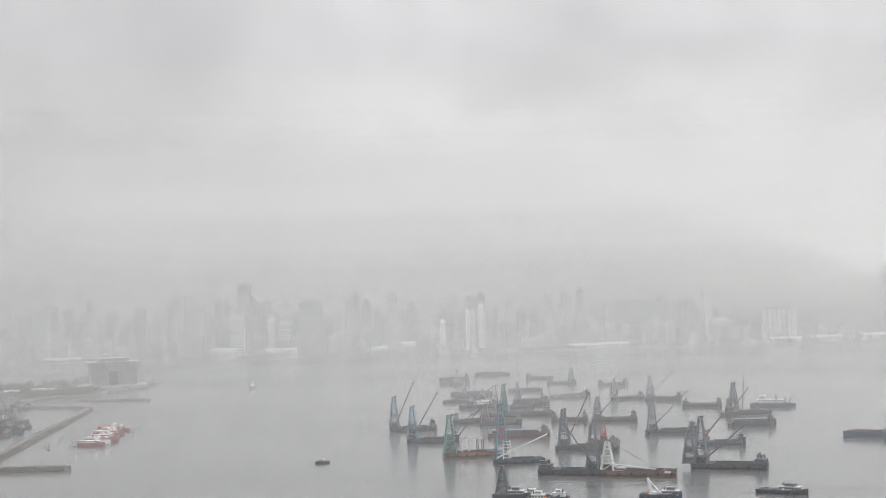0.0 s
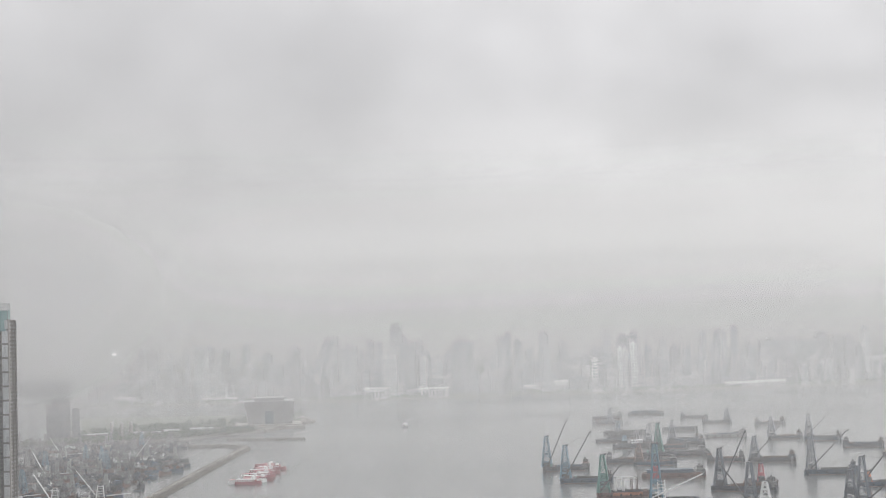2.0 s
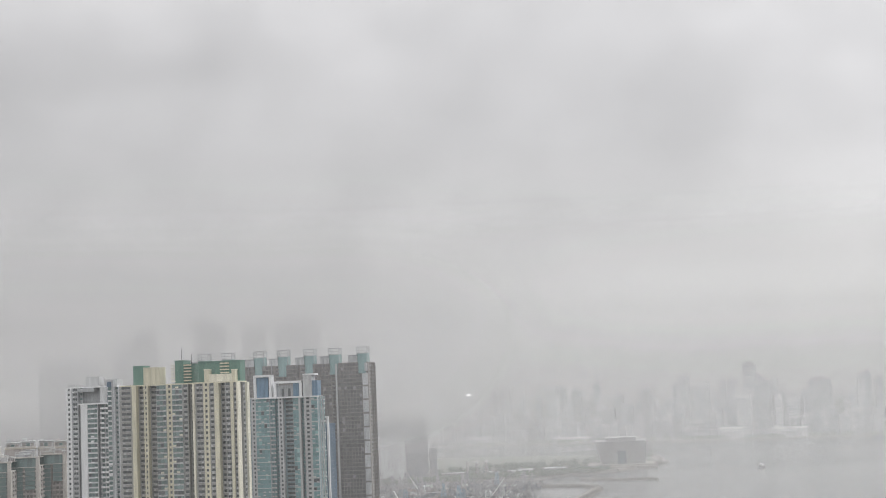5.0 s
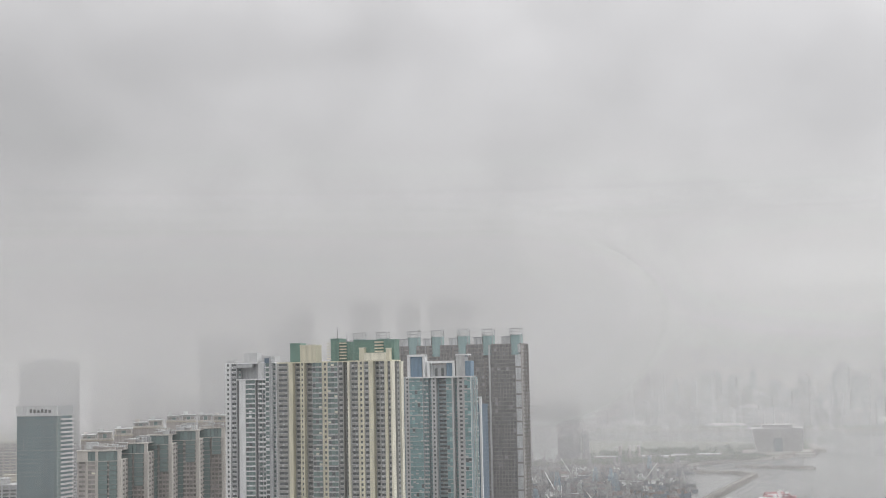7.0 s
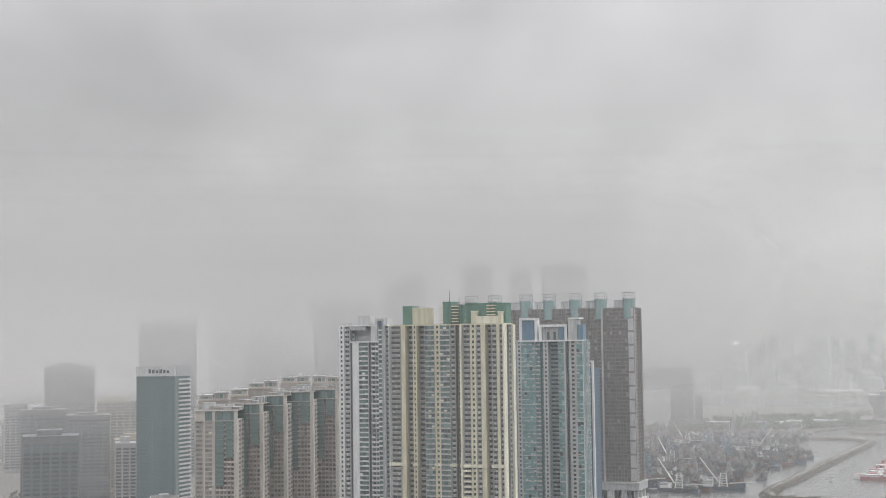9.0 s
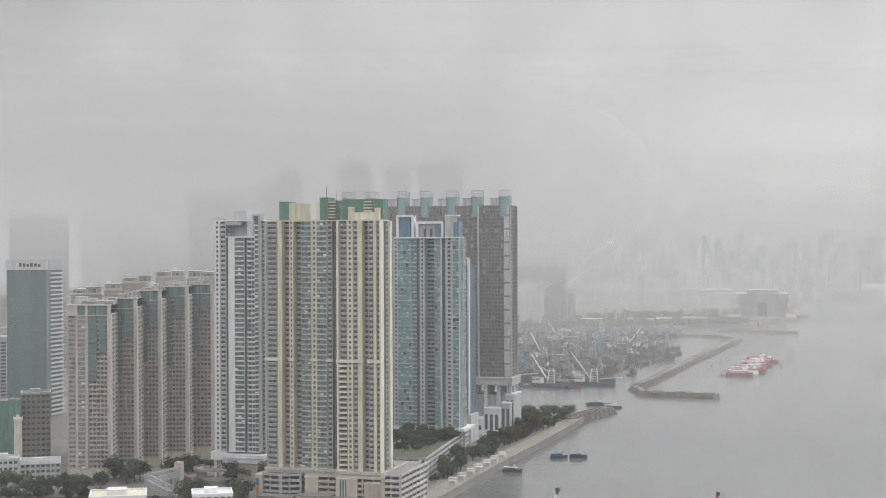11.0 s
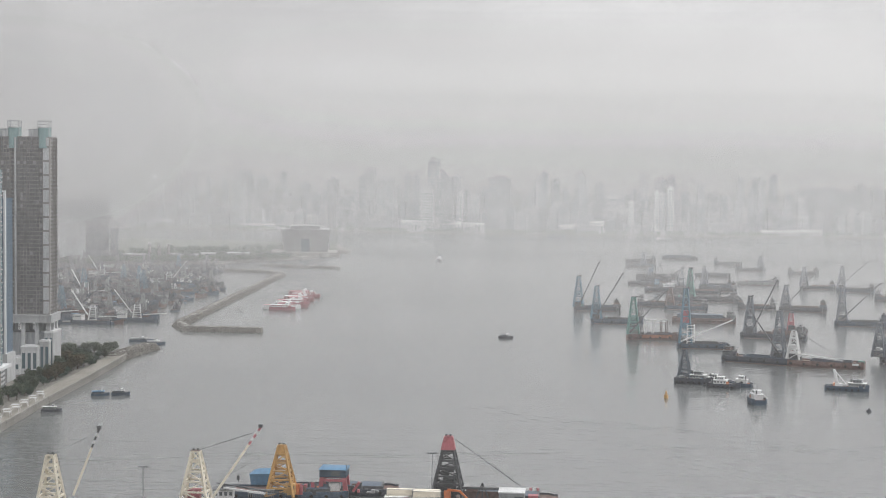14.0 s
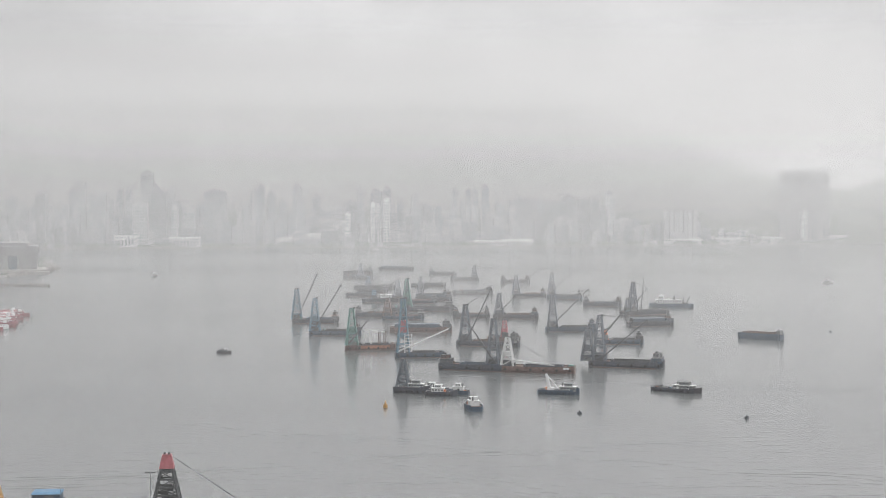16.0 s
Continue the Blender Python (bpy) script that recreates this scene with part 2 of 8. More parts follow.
BROWN_BALCONY = surface("rosy_balcony_render", (0.42, 0.385, 0.36), streak=0.2)
GLASS_DUSK = glazing("dim_brown_glass", (0.235, 0.228, 0.22), spread=0.25)
SLATE_STONE = surface("dark_stone_cladding", (0.19, 0.20, 0.212), streak=0.2)
MUSEUM_STONE = surface("museum_stone", (0.29, 0.295, 0.30), streak=0.2)
MAST_GREY = surface("slate_mast_paint", (0.115, 0.135, 0.16), rough=0.6, var=0.2)
PARK = surface("park_ground", (0.075, 0.09, 0.06), rough=0.95, var=0.35, stain=0.02)


def leafy(m):
    """Thin leaves let part of the daylight through."""
    n, l = m.node_tree.nodes, m.node_tree.links
    b, out = n["Principled BSDF"], n["Material Output"]
    through_light, mix = n.new("ShaderNodeBsdfTranslucent"), n.new("ShaderNodeMixShader")
    l.new(b.inputs["Base Color"].links[0].from_socket, through_light.inputs["Color"])
    mix.inputs["Fac"].default_value = 0.45
    l.new(b.outputs[0], mix.inputs[1])
    l.new(through_light.outputs[0], mix.inputs[2])
    l.new(mix.outputs[0], out.inputs["Surface"])


for leaf_mat in (LEAF, LEAF_DARK, LEAF_DRY):
    leafy(leaf_mat)
HILL = surface("wooded_hillside", (0.055, 0.075, 0.045), rough=0.95, var=0.4, grain=0.03, stain=0.004)


def water_material():
    m, n, l, b = node_mat("harbour_water")
    geo = n.new("ShaderNodeNewGeometry")
    b.inputs["Base Color"].default_value = (0.112, 0.119, 0.118, 1)
    b.inputs["IOR"].default_value = 1.42
    total = None
    for scale, stretch, height, turn in ((0.028, 3.2, 1.5, 10), (0.075, 3.4, 1.5, -7), (0.22, 2.8, 0.55, 5)):
        mp, tex, mul = n.new("ShaderNodeMapping"), n.new("ShaderNodeTexNoise"), n.new("ShaderNodeMath")
        mp.inputs["Rotation"].default_value = (0, 0, radians(turn))
        mp.inputs["Scale"].default_value = (1 / stretch, 1, 1)
        l.new(geo.outputs["Position"], mp.inputs["Vector"])
        l.new(mp.outputs[0], tex.inputs["Vector"])
        tex.inputs["Scale"].default_value, tex.inputs["Detail"].default_value = scale, 3
        mul.operation, mul.inputs[1].default_value = "MULTIPLY", height
        l.new(tex.outputs["Fac"], mul.inputs[0])
        if total is None:
            total = mul.outputs[0]
        else:
            add = n.new("ShaderNodeMath")
            l.new(total, add.inputs[0])
            l.new(mul.outputs[0], add.inputs[1])
            total = add.outputs[0]
    bp = n.new("ShaderNodeBump")
    bp.inputs["Strength"].default_value, bp.inputs["Distance"].default_value = 1.0, 0.75
    l.new(total, bp.inputs["Height"])
    l.new(bp.outputs[0], b.inputs["Normal"])
    # smooth and ruffled stretches, as gusts and wakes leave them
    mp, tex, rg = n.new("ShaderNodeMapping"), n.new("ShaderNodeTexNoise"), n.new("ShaderNodeMapRange")
    mp.inputs["Scale"].default_value = (0.35, 1, 1)
    l.new(geo.outputs["Position"], mp.inputs["Vector"])
    l.new(mp.outputs[0], tex.inputs["Vector"])
    tex.inputs["Scale"].default_value, tex.inputs["Detail"].default_value = 0.012, 4
    rg.inputs["From Min"].default_value, rg.inputs["From Max"].default_value = 0.35, 0.68
    rg.inputs["To Min"].default_value, rg.inputs["To Max"].default_value = 0.17, 0.19
    l.new(tex.outputs["Fac"], rg.inputs["Value"])
    l.new(rg.outputs[0], b.inputs["Roughness"])
    calm, sep, off, less = n.new("ShaderNodeMapRange"), n.new("ShaderNodeSeparateXYZ"), n.new("ShaderNodeMapRange"), n.new("ShaderNodeMath")
    calm.inputs["From Min"].default_value, calm.inputs["From Max"].default_value = 0.38, 0.66
    calm.inputs["To Min"].default_value, calm.inputs["To Max"].default_value = 0.6, 1.0
    l.new(tex.outputs["Fac"], calm.inputs["Value"])
    # steeper chop off the quay than out in the fairway
    l.new(geo.outputs["Position"], sep.inputs[0])
    off.inputs["From Min"].default_value, off.inputs["From Max"].default_value = 660.0, 1330.0
    off.inputs["To Min"].default_value, off.inputs["To Max"].default_value = 1.0, 0.30
    l.new(sep.outputs["Y"], off.inputs["Value"])
    less.operation = "MULTIPLY"
    l.new(calm.outputs[0], less.inputs[0])
    l.new(off.outputs[0], less.inputs[1])
    l.new(less.outputs[0], bp.inputs["Strength"])

    def calc(kind, a, b=0.0):
        q = n.new("ShaderNodeMath")
        q.operation = kind
        for i, v in enumerate((a, b)):
            if isinstance(v, (int, float)):
                q.inputs[i].default_value = v
            else:
                l.new(v, q.inputs[i])
        return q.outputs[0]

    # old wakes of passing boats
    ridges = None
    for x0, y0, slope, wide in ((-283, 1388, -0.41, 16.0), (-260, 1271, -1.42, 20.0), (-120, 1010, -0.62, 14.0), (300, 900, 0.25, 12.0)):
        swerve = calc("MULTIPLY", calc("SUBTRACT", tex.outputs["Fac"], 0.5), 90.0)
        d = calc("SUBTRACT", sep.outputs["Y"], calc("ADD", calc("MULTIPLY", calc("SUBTRACT", sep.outputs["X"], float(x0)), slope), calc("ADD", swerve, float(y0))))
        d = calc("MULTIPLY", d, 1 / math.hypot(1, slope))
        bell = calc("POWER", 2.71828, calc("MULTIPLY", calc("POWER", calc("ABSOLUTE", calc("DIVIDE", d, wide)), 2.0), -1.0))
        crest = calc("MULTIPLY", calc("SINE", calc("MULTIPLY", d, 0.55)), bell)
        ridges = crest if ridges is None else calc("ADD", ridges, crest)
    wake = n.new("ShaderNodeBump")
    wake.inputs["Strength"].default_value, wake.inputs["Distance"].default_value = 0.6, 0.20
    l.new(ridges, wake.inputs["Height"])
    l.new(bp.outputs[0], wake.inputs["Normal"])
    l.new(wake.outputs[0], b.inputs["Normal"])
    return m


WATER = water_material()


def lit_panel(name, colour, strength):
    m, n, l, b = node_mat(name)
    b.inputs["Base Color"].default_value = (*colour, 1)
    b.inputs["Emission Color"].default_value = (*colour, 1)
    b.inputs["Emission Strength"].default_value = strength
    return m


SIGN_LIGHT = lit_panel("lit_sign_face", (0.95, 0.95, 0.92), 2.0)


def mist_material(name, stops, top, fade=None, white=0.97, thin=0.86, ragged=True):
    """Haze put into a part-clear sheet: it scatters the daylight that falls on it. stops: (height, cover)."""
    m = bpy.data.materials.new(name)
    m.use_nodes = True
    n, l = m.node_tree.nodes, m.node_tree.links
    n.clear()
    out, mix, both = n.new("ShaderNodeOutputMaterial"), n.new("ShaderNodeMixShader"), n.new("ShaderNodeMixShader")
    clear, near_side, far_side = n.new("ShaderNodeBsdfTransparent"), n.new("ShaderNodeBsdfDiffuse"), n.new("ShaderNodeBsdfTranslucent")
    for s in (near_side, far_side):
        s.inputs["Color"].default_value = (white, white, white, 1)
    l.new(near_side.outputs[0], both.inputs[1])
    l.new(far_side.outputs[0], both.inputs[2])
    geo, sep, ramp = n.new("ShaderNodeNewGeometry"), n.new("ShaderNodeSeparateXYZ"), n.new("ShaderNodeValToRGB")
    l.new(geo.outputs["Position"], sep.inputs[0])
    scale = n.new("ShaderNodeMath")
    scale.operation, scale.inputs[1].default_value = "DIVIDE", top
    l.new(sep.outputs["Z"], scale.inputs[0])
    l.new(scale.outputs[0], ramp.inputs["Fac"])
    if ragged:
        ramp.color_ramp.interpolation = "B_SPLINE"
    e = ramp.color_ramp.elements
    while len(e) < len(stops):
        e.new(0.5)
    for k, (z, a) in enumerate(stops):
        e[k].position = z / top
        e[k].color = (a, a, a, 1)
    tex, wob = n.new("ShaderNodeTexNoise"), n.new("ShaderNodeMapRange")
    tex.inputs["Scale"].default_value, tex.inputs["Detail"].default_value = 0.004, 3
    l.new(geo.outputs["Position"], tex.inputs["Vector"])
    wob.inputs["From Min"].default_value, wob.inputs["From Max"].default_value = 0.3, 0.7
    wob.inputs["To Min"].default_value, wob.inputs["To Max"].default_value = thin, 1.0
    l.new(tex.outputs["Fac"], wob.inputs["Value"])
    mul = n.new("ShaderNodeMath")
    mul.operation, mul.use_clamp = "MULTIPLY", True
    l.new(ramp.outputs["Color"], mul.inputs[0])
    l.new(wob.outputs[0], mul.inputs[1])
    cover = mul.outputs[0]
    if fade:
        # thins out towards the open water
        ratio, ease, last = n.new("ShaderNodeMath"), n.new("ShaderNodeMapRange"), n.new("ShaderNodeMath")
        ratio.operation, last.operation = "DIVIDE", "MULTIPLY"
        l.new(sep.outputs["X"], ratio.inputs[0])
        l.new(sep.outputs["Y"], ratio.inputs[1])
        ease.interpolation_type = "SMOOTHSTEP"
        ease.inputs["From Min"].default_value, ease.inputs["From Max"].default_value = fade
        ease.inputs["To Min"].default_value, ease.inputs["To Max"].default_value = 1.0, 0.0
        l.new(ratio.outputs[0], ease.inputs["Value"])
        l.new(cover, last.inputs[0])
        l.new(ease.outputs[0], last.inputs[1])
        cover = last.outputs[0]
    # ragged at the finest scale where it thins out
    white_n = n.new("ShaderNodeTexWhiteNoise")
    white_n.noise_dimensions = "3D"
    l.new(geo.outputs["Position"], white_n.inputs["Vector"])

    def calc(kind, a, b, clamp=False):
        q = n.new("ShaderNodeMath")
        q.operation, q.use_clamp = kind, clamp
        for i, v in enumerate((a, b)):
            if isinstance(v, (int, float)):
                q.inputs[i].default_value = v
            else:
                l.new(v, q.inputs[i])
        return q.outputs[0]

    near_edge = calc("SUBTRACT", 1.0, calc("MULTIPLY", calc("ABSOLUTE", calc("SUBTRACT", cover, 0.25), 0.0), 7.0), True)
    swing = calc("MULTIPLY", calc("SUBTRACT", white_n.outputs["Value"], 0.5), 0.26)
    if ragged:
        cover = calc("ADD", cover, calc("MULTIPLY", swing, near_edge), True)
    l.new(cover, mix.inputs["Fac"])
    l.new(clear.outputs[0], mix.inputs[1])
    l.new(both.outputs[0], mix.inputs[2])
    l.new(mix.outputs[0], out.inputs["Surface"])
    return m
# ---- building blocks ----
class Mesh:
    """Gathers faces, each with a material, and links them as one object."""

    def __init__(self):
        self.v, self.f, self.m, self.mats = [], [], [], []

    def slot(self, mat):
        if mat not in self.mats:
            self.mats.append(mat)
        return self.mats.index(mat)

    def face(self, pts, mat):
        k = len(self.v)
        self.v += [tuple(p) for p in pts]
        self.f.append(tuple(range(k, k + len(pts))))
        self.m.append(self.slot(mat))

    def solid(self, eight, mat):
        """Eight corners: four below, then four above, each anticlockwise."""
        k, s = len(self.v), self.slot(mat)
        self.v += [tuple(p) for p in eight]
        for q in ((3, 2, 1, 0), (4, 5, 6, 7), (0, 1, 5, 4), (1, 2, 6, 5), (2, 3, 7, 6), (3, 0, 4, 7)):
            self.f.append(tuple(k + i for i in q))
            self.m.append(s)

    def box(self, x0, x1, y0, y1, z0, z1, mat, taper=0.0):
        t = taper
        self.solid([(x0, y0, z0), (x1, y0, z0), (x1, y1, z0), (x0, y1, z0),
                    (x0 + t, y0 + t, z1), (x1 - t, y0 + t, z1), (x1 - t, y1 - t, z1), (x0 + t, y1 - t, z1)], mat)

    def beam(self, p, q, w, mat, w2=None):
        p, q = Vector(p), Vector(q)
        d = (q - p).normalized()
        side = d.cross(Vector((0, 0, 1)))
        side = side.normalized() if side.length > 0.05 else Vector((1, 0, 0))
        up = side.cross(d)
        eight = []
        for c, h in ((p, w / 2), (q, (w2 or w) / 2)):
            eight += [c - side * h - up * h, c + side * h - up * h, c + side * h + up * h, c - side * h + up * h]
        self.solid(eight, mat)

    def prism(self, ring, z0, z1, mat, top=None):
        n = len(ring)
        for i in range(n):
            (ax, ay), (bx, by) = ring[i], ring[(i + 1) % n]
            self.face([(ax, ay, z0), (bx, by, z0), (bx, by, z1), (ax, ay, z1)], mat)
        self.face([(x, y, z1) for x, y in ring], top or mat)
        self.face([(x, y, z0) for x, y in reversed(ring)], mat)

    def drum(self, x, y, z0, z1, r0, r1, mat, n=10):
        a = [(x + r0 * math.cos(6.2832 * i / n), y + r0 * math.sin(6.2832 * i / n), z0) for i in range(n)]
        b = [(x + r1 * math.cos(6.2832 * i / n), y + r1 * math.sin(6.2832 * i / n), z1) for i in range(n)]
        for i in range(n):
            j = (i + 1) % n
            self.face([a[i], a[j], b[j], b[i]], mat)
        self.face(b, mat)
        self.face(list(reversed(a)), mat)

    def data(self, name):
        me = bpy.data.meshes.new(name)
        me.from_pydata(self.v, [], self.f)
        for mat in self.mats:
            me.materials.append(mat)
        me.polygons.foreach_set("material_index", self.m)
        me.update()
        return me

    def link(self, name, parent=None, label=""):
        ob = new(name, self.data(name))
        ob.parent = parent
        if label:
            ob["label"] = label
        return ob


def thing(name, m, label, category, group="", kind=""):
    ob = new(name)
    ob.matrix_basis = m
    ob.empty_display_size = 0.1
    return tagged(ob, label, category, group, kind)


def at(x, y, z, az=0.0):
    """A pose whose local y axis points along the compass angle az (degrees clockwise from the world's y axis)."""
    return pose(x, y, z, 0, 0, -az)
# ---- sea, land and mist ----
def flat(name, ring, z, mat, label, category, thick=0.0, side=None):
    me = Mesh()
    if thick:
        me.prism(ring, z - thick, z, side or mat, mat)
    else:
        me.face([(x, y, z) for x, y in ring], mat)
    return tagged(me.link(name), label, category, kind="structure")


flat("water", [(-9000, -600), (9000, -600), (9000, 9000), (-9000, 9000)], 0.0, WATER, "grey rippled harbour water under an overcast sky", "water")

WALL_LINE = [(-303, 560), (-320, 718), (-329.5, 813), (-341.5, 933), (-349.5, 1041), (-360, 1151), (-364, 1186)]
KOWLOON = WALL_LINE + [(-385, 1200), (-470, 1206), (-900, 1180), (-1020, 2280), (-840, 2362), (-605, 2500), (-567, 2590), (-506, 2700),
                       (-470, 2860), (-470, 2985), (-540, 3279), (-1300, 3420), (-3200, 3300), (-4200, 1500), (-4200, -500), (2600, -500), (2600, 540), (-100, 585)]
flat("ground", KOWLOON, 4.0, SOIL, "dull city ground behind the sea wall", "ground", 6.0, CONCRETE)

FAR_SHORE = [(-4200, 4300), (-1349, 4190), (-853, 4120), (-502, 4070), (-100, 4070), (280, 4105), (760, 4170), (1300, 4260), (1830, 4300), (4200, 4300), (4200, 5600), (-4200, 5600)]
PARK_POINT = [(-1015, 2300), (-845, 2372), (-612, 2508), (-574, 2596), (-512, 2704), (-478, 2860), (-478, 2980), (-545, 3270), (-1295, 3410)]
flat("ground_park", PARK_POINT, 4.05, PARK, "planted ground of the museum point", "ground")
flat("ground_far_shore", FAR_SHORE, 4.0, SOIL, "far shore of the harbour with its low sea wall", "ground", 6.0, CONCRETE)


def promenade():
    """The sea wall's coping and the paved walk behind it."""
    wall = Mesh()
    walk_way = Mesh()
    for (ax, ay), (bx, by) in zip(WALL_LINE, WALL_LINE[1:]):
        n = max(1, int((by - ay) / 12))
        for k in range(n):
            p = (ax + (bx - ax) * k / n, ay + (by - ay) * k / n)
            q = (ax + (bx - ax) * (k + 0.96) / n, ay + (by - ay) * (k + 0.96) / n)
            wall.solid([(p[0] - 1.2, p[1], 3.2), (p[0] + 0.35, p[1], 3.2), (q[0] + 0.35, q[1], 3.2), (q[0] - 1.2, q[1], 3.2),
                        (p[0] - 1.1, p[1], 5.1), (p[0] + 0.25, p[1], 5.1), (q[0] + 0.25, q[1], 5.1), (q[0] - 1.1, q[1], 5.1)], CONCRETE)
        walk_way.solid([(ax - 14, ay, 3.9), (ax - 1.2, ay, 3.9), (bx - 1.2, by, 3.9), (bx - 14, by, 3.9),
                        (ax - 14, ay, 4.15), (ax - 1.2, ay, 4.15), (bx - 1.2, by, 4.15), (bx - 14, by, 4.15)], PAVING)
    tagged(wall.link("sea_wall"), "stained concrete sea wall along the promenade", "sea wall", kind="structure")
    tagged(walk_way.link("pavement"), "grey paved waterfront promenade", "pavement", kind="structure")


promenade()


def rubble(name, line, half, top, count, label, seed, rock=1.5):
    """A breakwater: a core with sloping flanks under a coat of tumbled stones."""
    rng = random.Random(seed)
    core = Mesh()
    for (ax, ay), (bx, by) in zip(line, line[1:]):
        d = Vector((bx - ax, by - ay)).normalized()
        s = Vector((d.y, -d.x))
        a, b = Vector((ax, ay)) - d * half * 0.4, Vector((bx, by)) + d * half * 0.4
        rows = [(-half, -1), (-half * 0.45, top), (half * 0.45, top), (half, -1)]
        for (o0, z0), (o1, z1) in zip(rows, rows[1:]):
            core.face([(*(a + s * o0), z0), (*(b + s * o0), z0), (*(b + s * o1), z1), (*(a + s * o1), z1)], CONCRETE if z0 == z1 else ROCK)
        for e in (a, b):
            core.face([(*(e + s * o), z) for o, z in rows], ROCK)
    ob = core.link(name)
    tagged(ob, label, "breakwater", kind="structure")
    stones = Mesh()
    lens = [math.hypot(b[0] - a[0], b[1] - a[1]) for a, b in zip(line, line[1:])]
    for _ in range(count):
        k = rng.choices(range(len(lens)), lens)[0]
        (ax, ay), (bx, by) = line[k], line[k + 1]
        t, o = rng.random(), rng.uniform(-1, 1)
        if abs(o) < 0.38 and rng.random() < 0.75:
            o = math.copysign(rng.uniform(0.4, 1), o)
        d = Vector((bx - ax, by - ay)).normalized()
        x, y = ax + (bx - ax) * t + d.y * o * half, ay + (by - ay) * t - d.x * o * half
        z = top * (1 - max(0, abs(o) - 0.45) / 0.55) - 0.2
        r = rng.uniform(0.5, 1.0) * rock
        m = Euler((rng.uniform(0, 3), rng.uniform(0, 3), rng.uniform(0, 3))).to_matrix()
        pts = [m @ Vector((sx * r * rng.uniform(0.5, 1), sy * r * rng.uniform(0.5, 1), sz * r * rng.uniform(0.4, 0.8))) + Vector((x, y, z))
               for sz in (-1, 1) for sx, sy in ((-1, -1), (1, -1), (1, 1), (-1, 1))]
        stones.solid(pts, ROCK)
    tagged(stones.link("stones", ob), "tumbled grey-brown armour stones", kind="stuff")
    return ob


rubble("breakwater", [(-557, 2312), (-486, 2304), (-447, 2240), (-418, 1790), (-396, 1465), (-376, 1420), (-305, 1418)], 7.5, 4.6, 6500, "grey rubble breakwater closing the typhoon shelter", 3, 0.95)
rubble("mole", [(-373, 1178), (-372, 1222), (-367, 1262)], 9.5, 5.0, 1300, "rough stone mole at the end of the sea wall", 4, 1.25)
rubble("breakwater_outer", [(-520, 2470), (-462, 2446), (-392, 2432)], 7, 3.5, 500, "low dark rubble breakwater off the museum point", 5, 1.5)
rubble("rock_shore", [(-505, 2705), (-478, 2850), (-462, 2990), (-520, 3200)], 9, 4.5, 500, "rocky shore round the museum point", 6, 2.0)


def mist(name, radius, stops, top=640.0, span=(-62.0, 48.0), fade=None, white=0.97, thin=0.86, ragged=True):
    # curved sheet added round the viewpoint, in place of a depth of hazy air
    me = Mesh()
    n = 60
    top = max(top, 150.0 + 0.34 * radius)
    mat = mist_material(name, stops, top, fade, white, thin, ragged)
    a0, a1 = radians(span[0]), radians(span[1])
    for i in range(n):
        p, q = a0 + (a1 - a0) * i / n, a0 + (a1 - a0) * (i + 1) / n
        me.face([(radius * math.sin(p), radius * math.cos(p), 0.3), (radius * math.sin(q), radius * math.cos(q), 0.3),
                 (radius * math.sin(q), radius * math.cos(q), top), (radius * math.sin(p), radius * math.cos(p), top)], mat)
    ob = me.link(name)
    tagged(ob, "thin sheet standing in for haze and low cloud over the harbour", "mist", kind="structure")


def veil(name, near, far, cover, above):
    """A sheet whose cover stands in for haze that thickens steadily from one distance to the next over the water.
    above: (height, cover) higher up.
    """
    zs = [EYE * (1 - near / d) for d in (near, near + (far - near) * 0.35, near + (far - near) * 0.7, far)]
    stops = [(z, cover * k) for z, k in zip(zs, (0.0, 0.36, 0.71, 1.0))]
    mist(name, near, stops + list(above), ragged=False)


mist("mist_veil", 560.0, [(0.3, 0.07), (160, 0.07), (320, 0.0)], ragged=False)
veil("mist_veil", 1190.0, 1560.0, 0.13, [(150, 0.13), (230, 0.0)])
veil("mist_veil", 1570.0, 1940.0, 0.12, [(150, 0.12), (240, 0.0)])
veil("mist_veil", 1950.0, 2600.0, 0.24, [(150, 0.24), (260, 0.0)])
veil("mist_veil", 2960.0, 3300.0, 0.24, [(150, 0.24), (300, 0.0)])
veil("mist_veil", 3740.0, 4300.0, 0.24, [(120, 0.24), (220, 0.24), (420, 0.0)])
# the cloud base that hides the hill's upper slopes
mist("cloud_base", 4560.0, [(0.3, 0.06), (60, 0.16), (120, 0.34), (180, 0.56), (250, 0.80), (310, 0.93), (370, 0.98), (440, 0.92), (540, 0.64), (660, 0.28), (800, 0.08), (950, 0.0)], thin=0.97)
# a thicker bank of low cloud inland, over the estates
mist("cloud_bank", 1340.0, [(0.3, 0.0), (60, 0.04), (88, 0.18), (115, 0.50), (150, 0.74), (190, 0.86), (225, 0.92), (262, 0.60), (305, 0.20), (370, 0.0)], 640.0, (-62.0, -4.0), (-0.40, -0.13), 0.66)
# a greyer sheet added as haze low over the inland streets
mist("street_haze", 1350.0, [(0.3, 0.21), (70, 0.22), (105, 0.20), (150, 0.08), (190, 0.0)], 640.0, (-62.0, -20.0), (-0.74, -0.50), 0.55, ragged=False)
# ---- residential towers by the sea wall ----
FLOOR = 2.9
BACK = 4.3


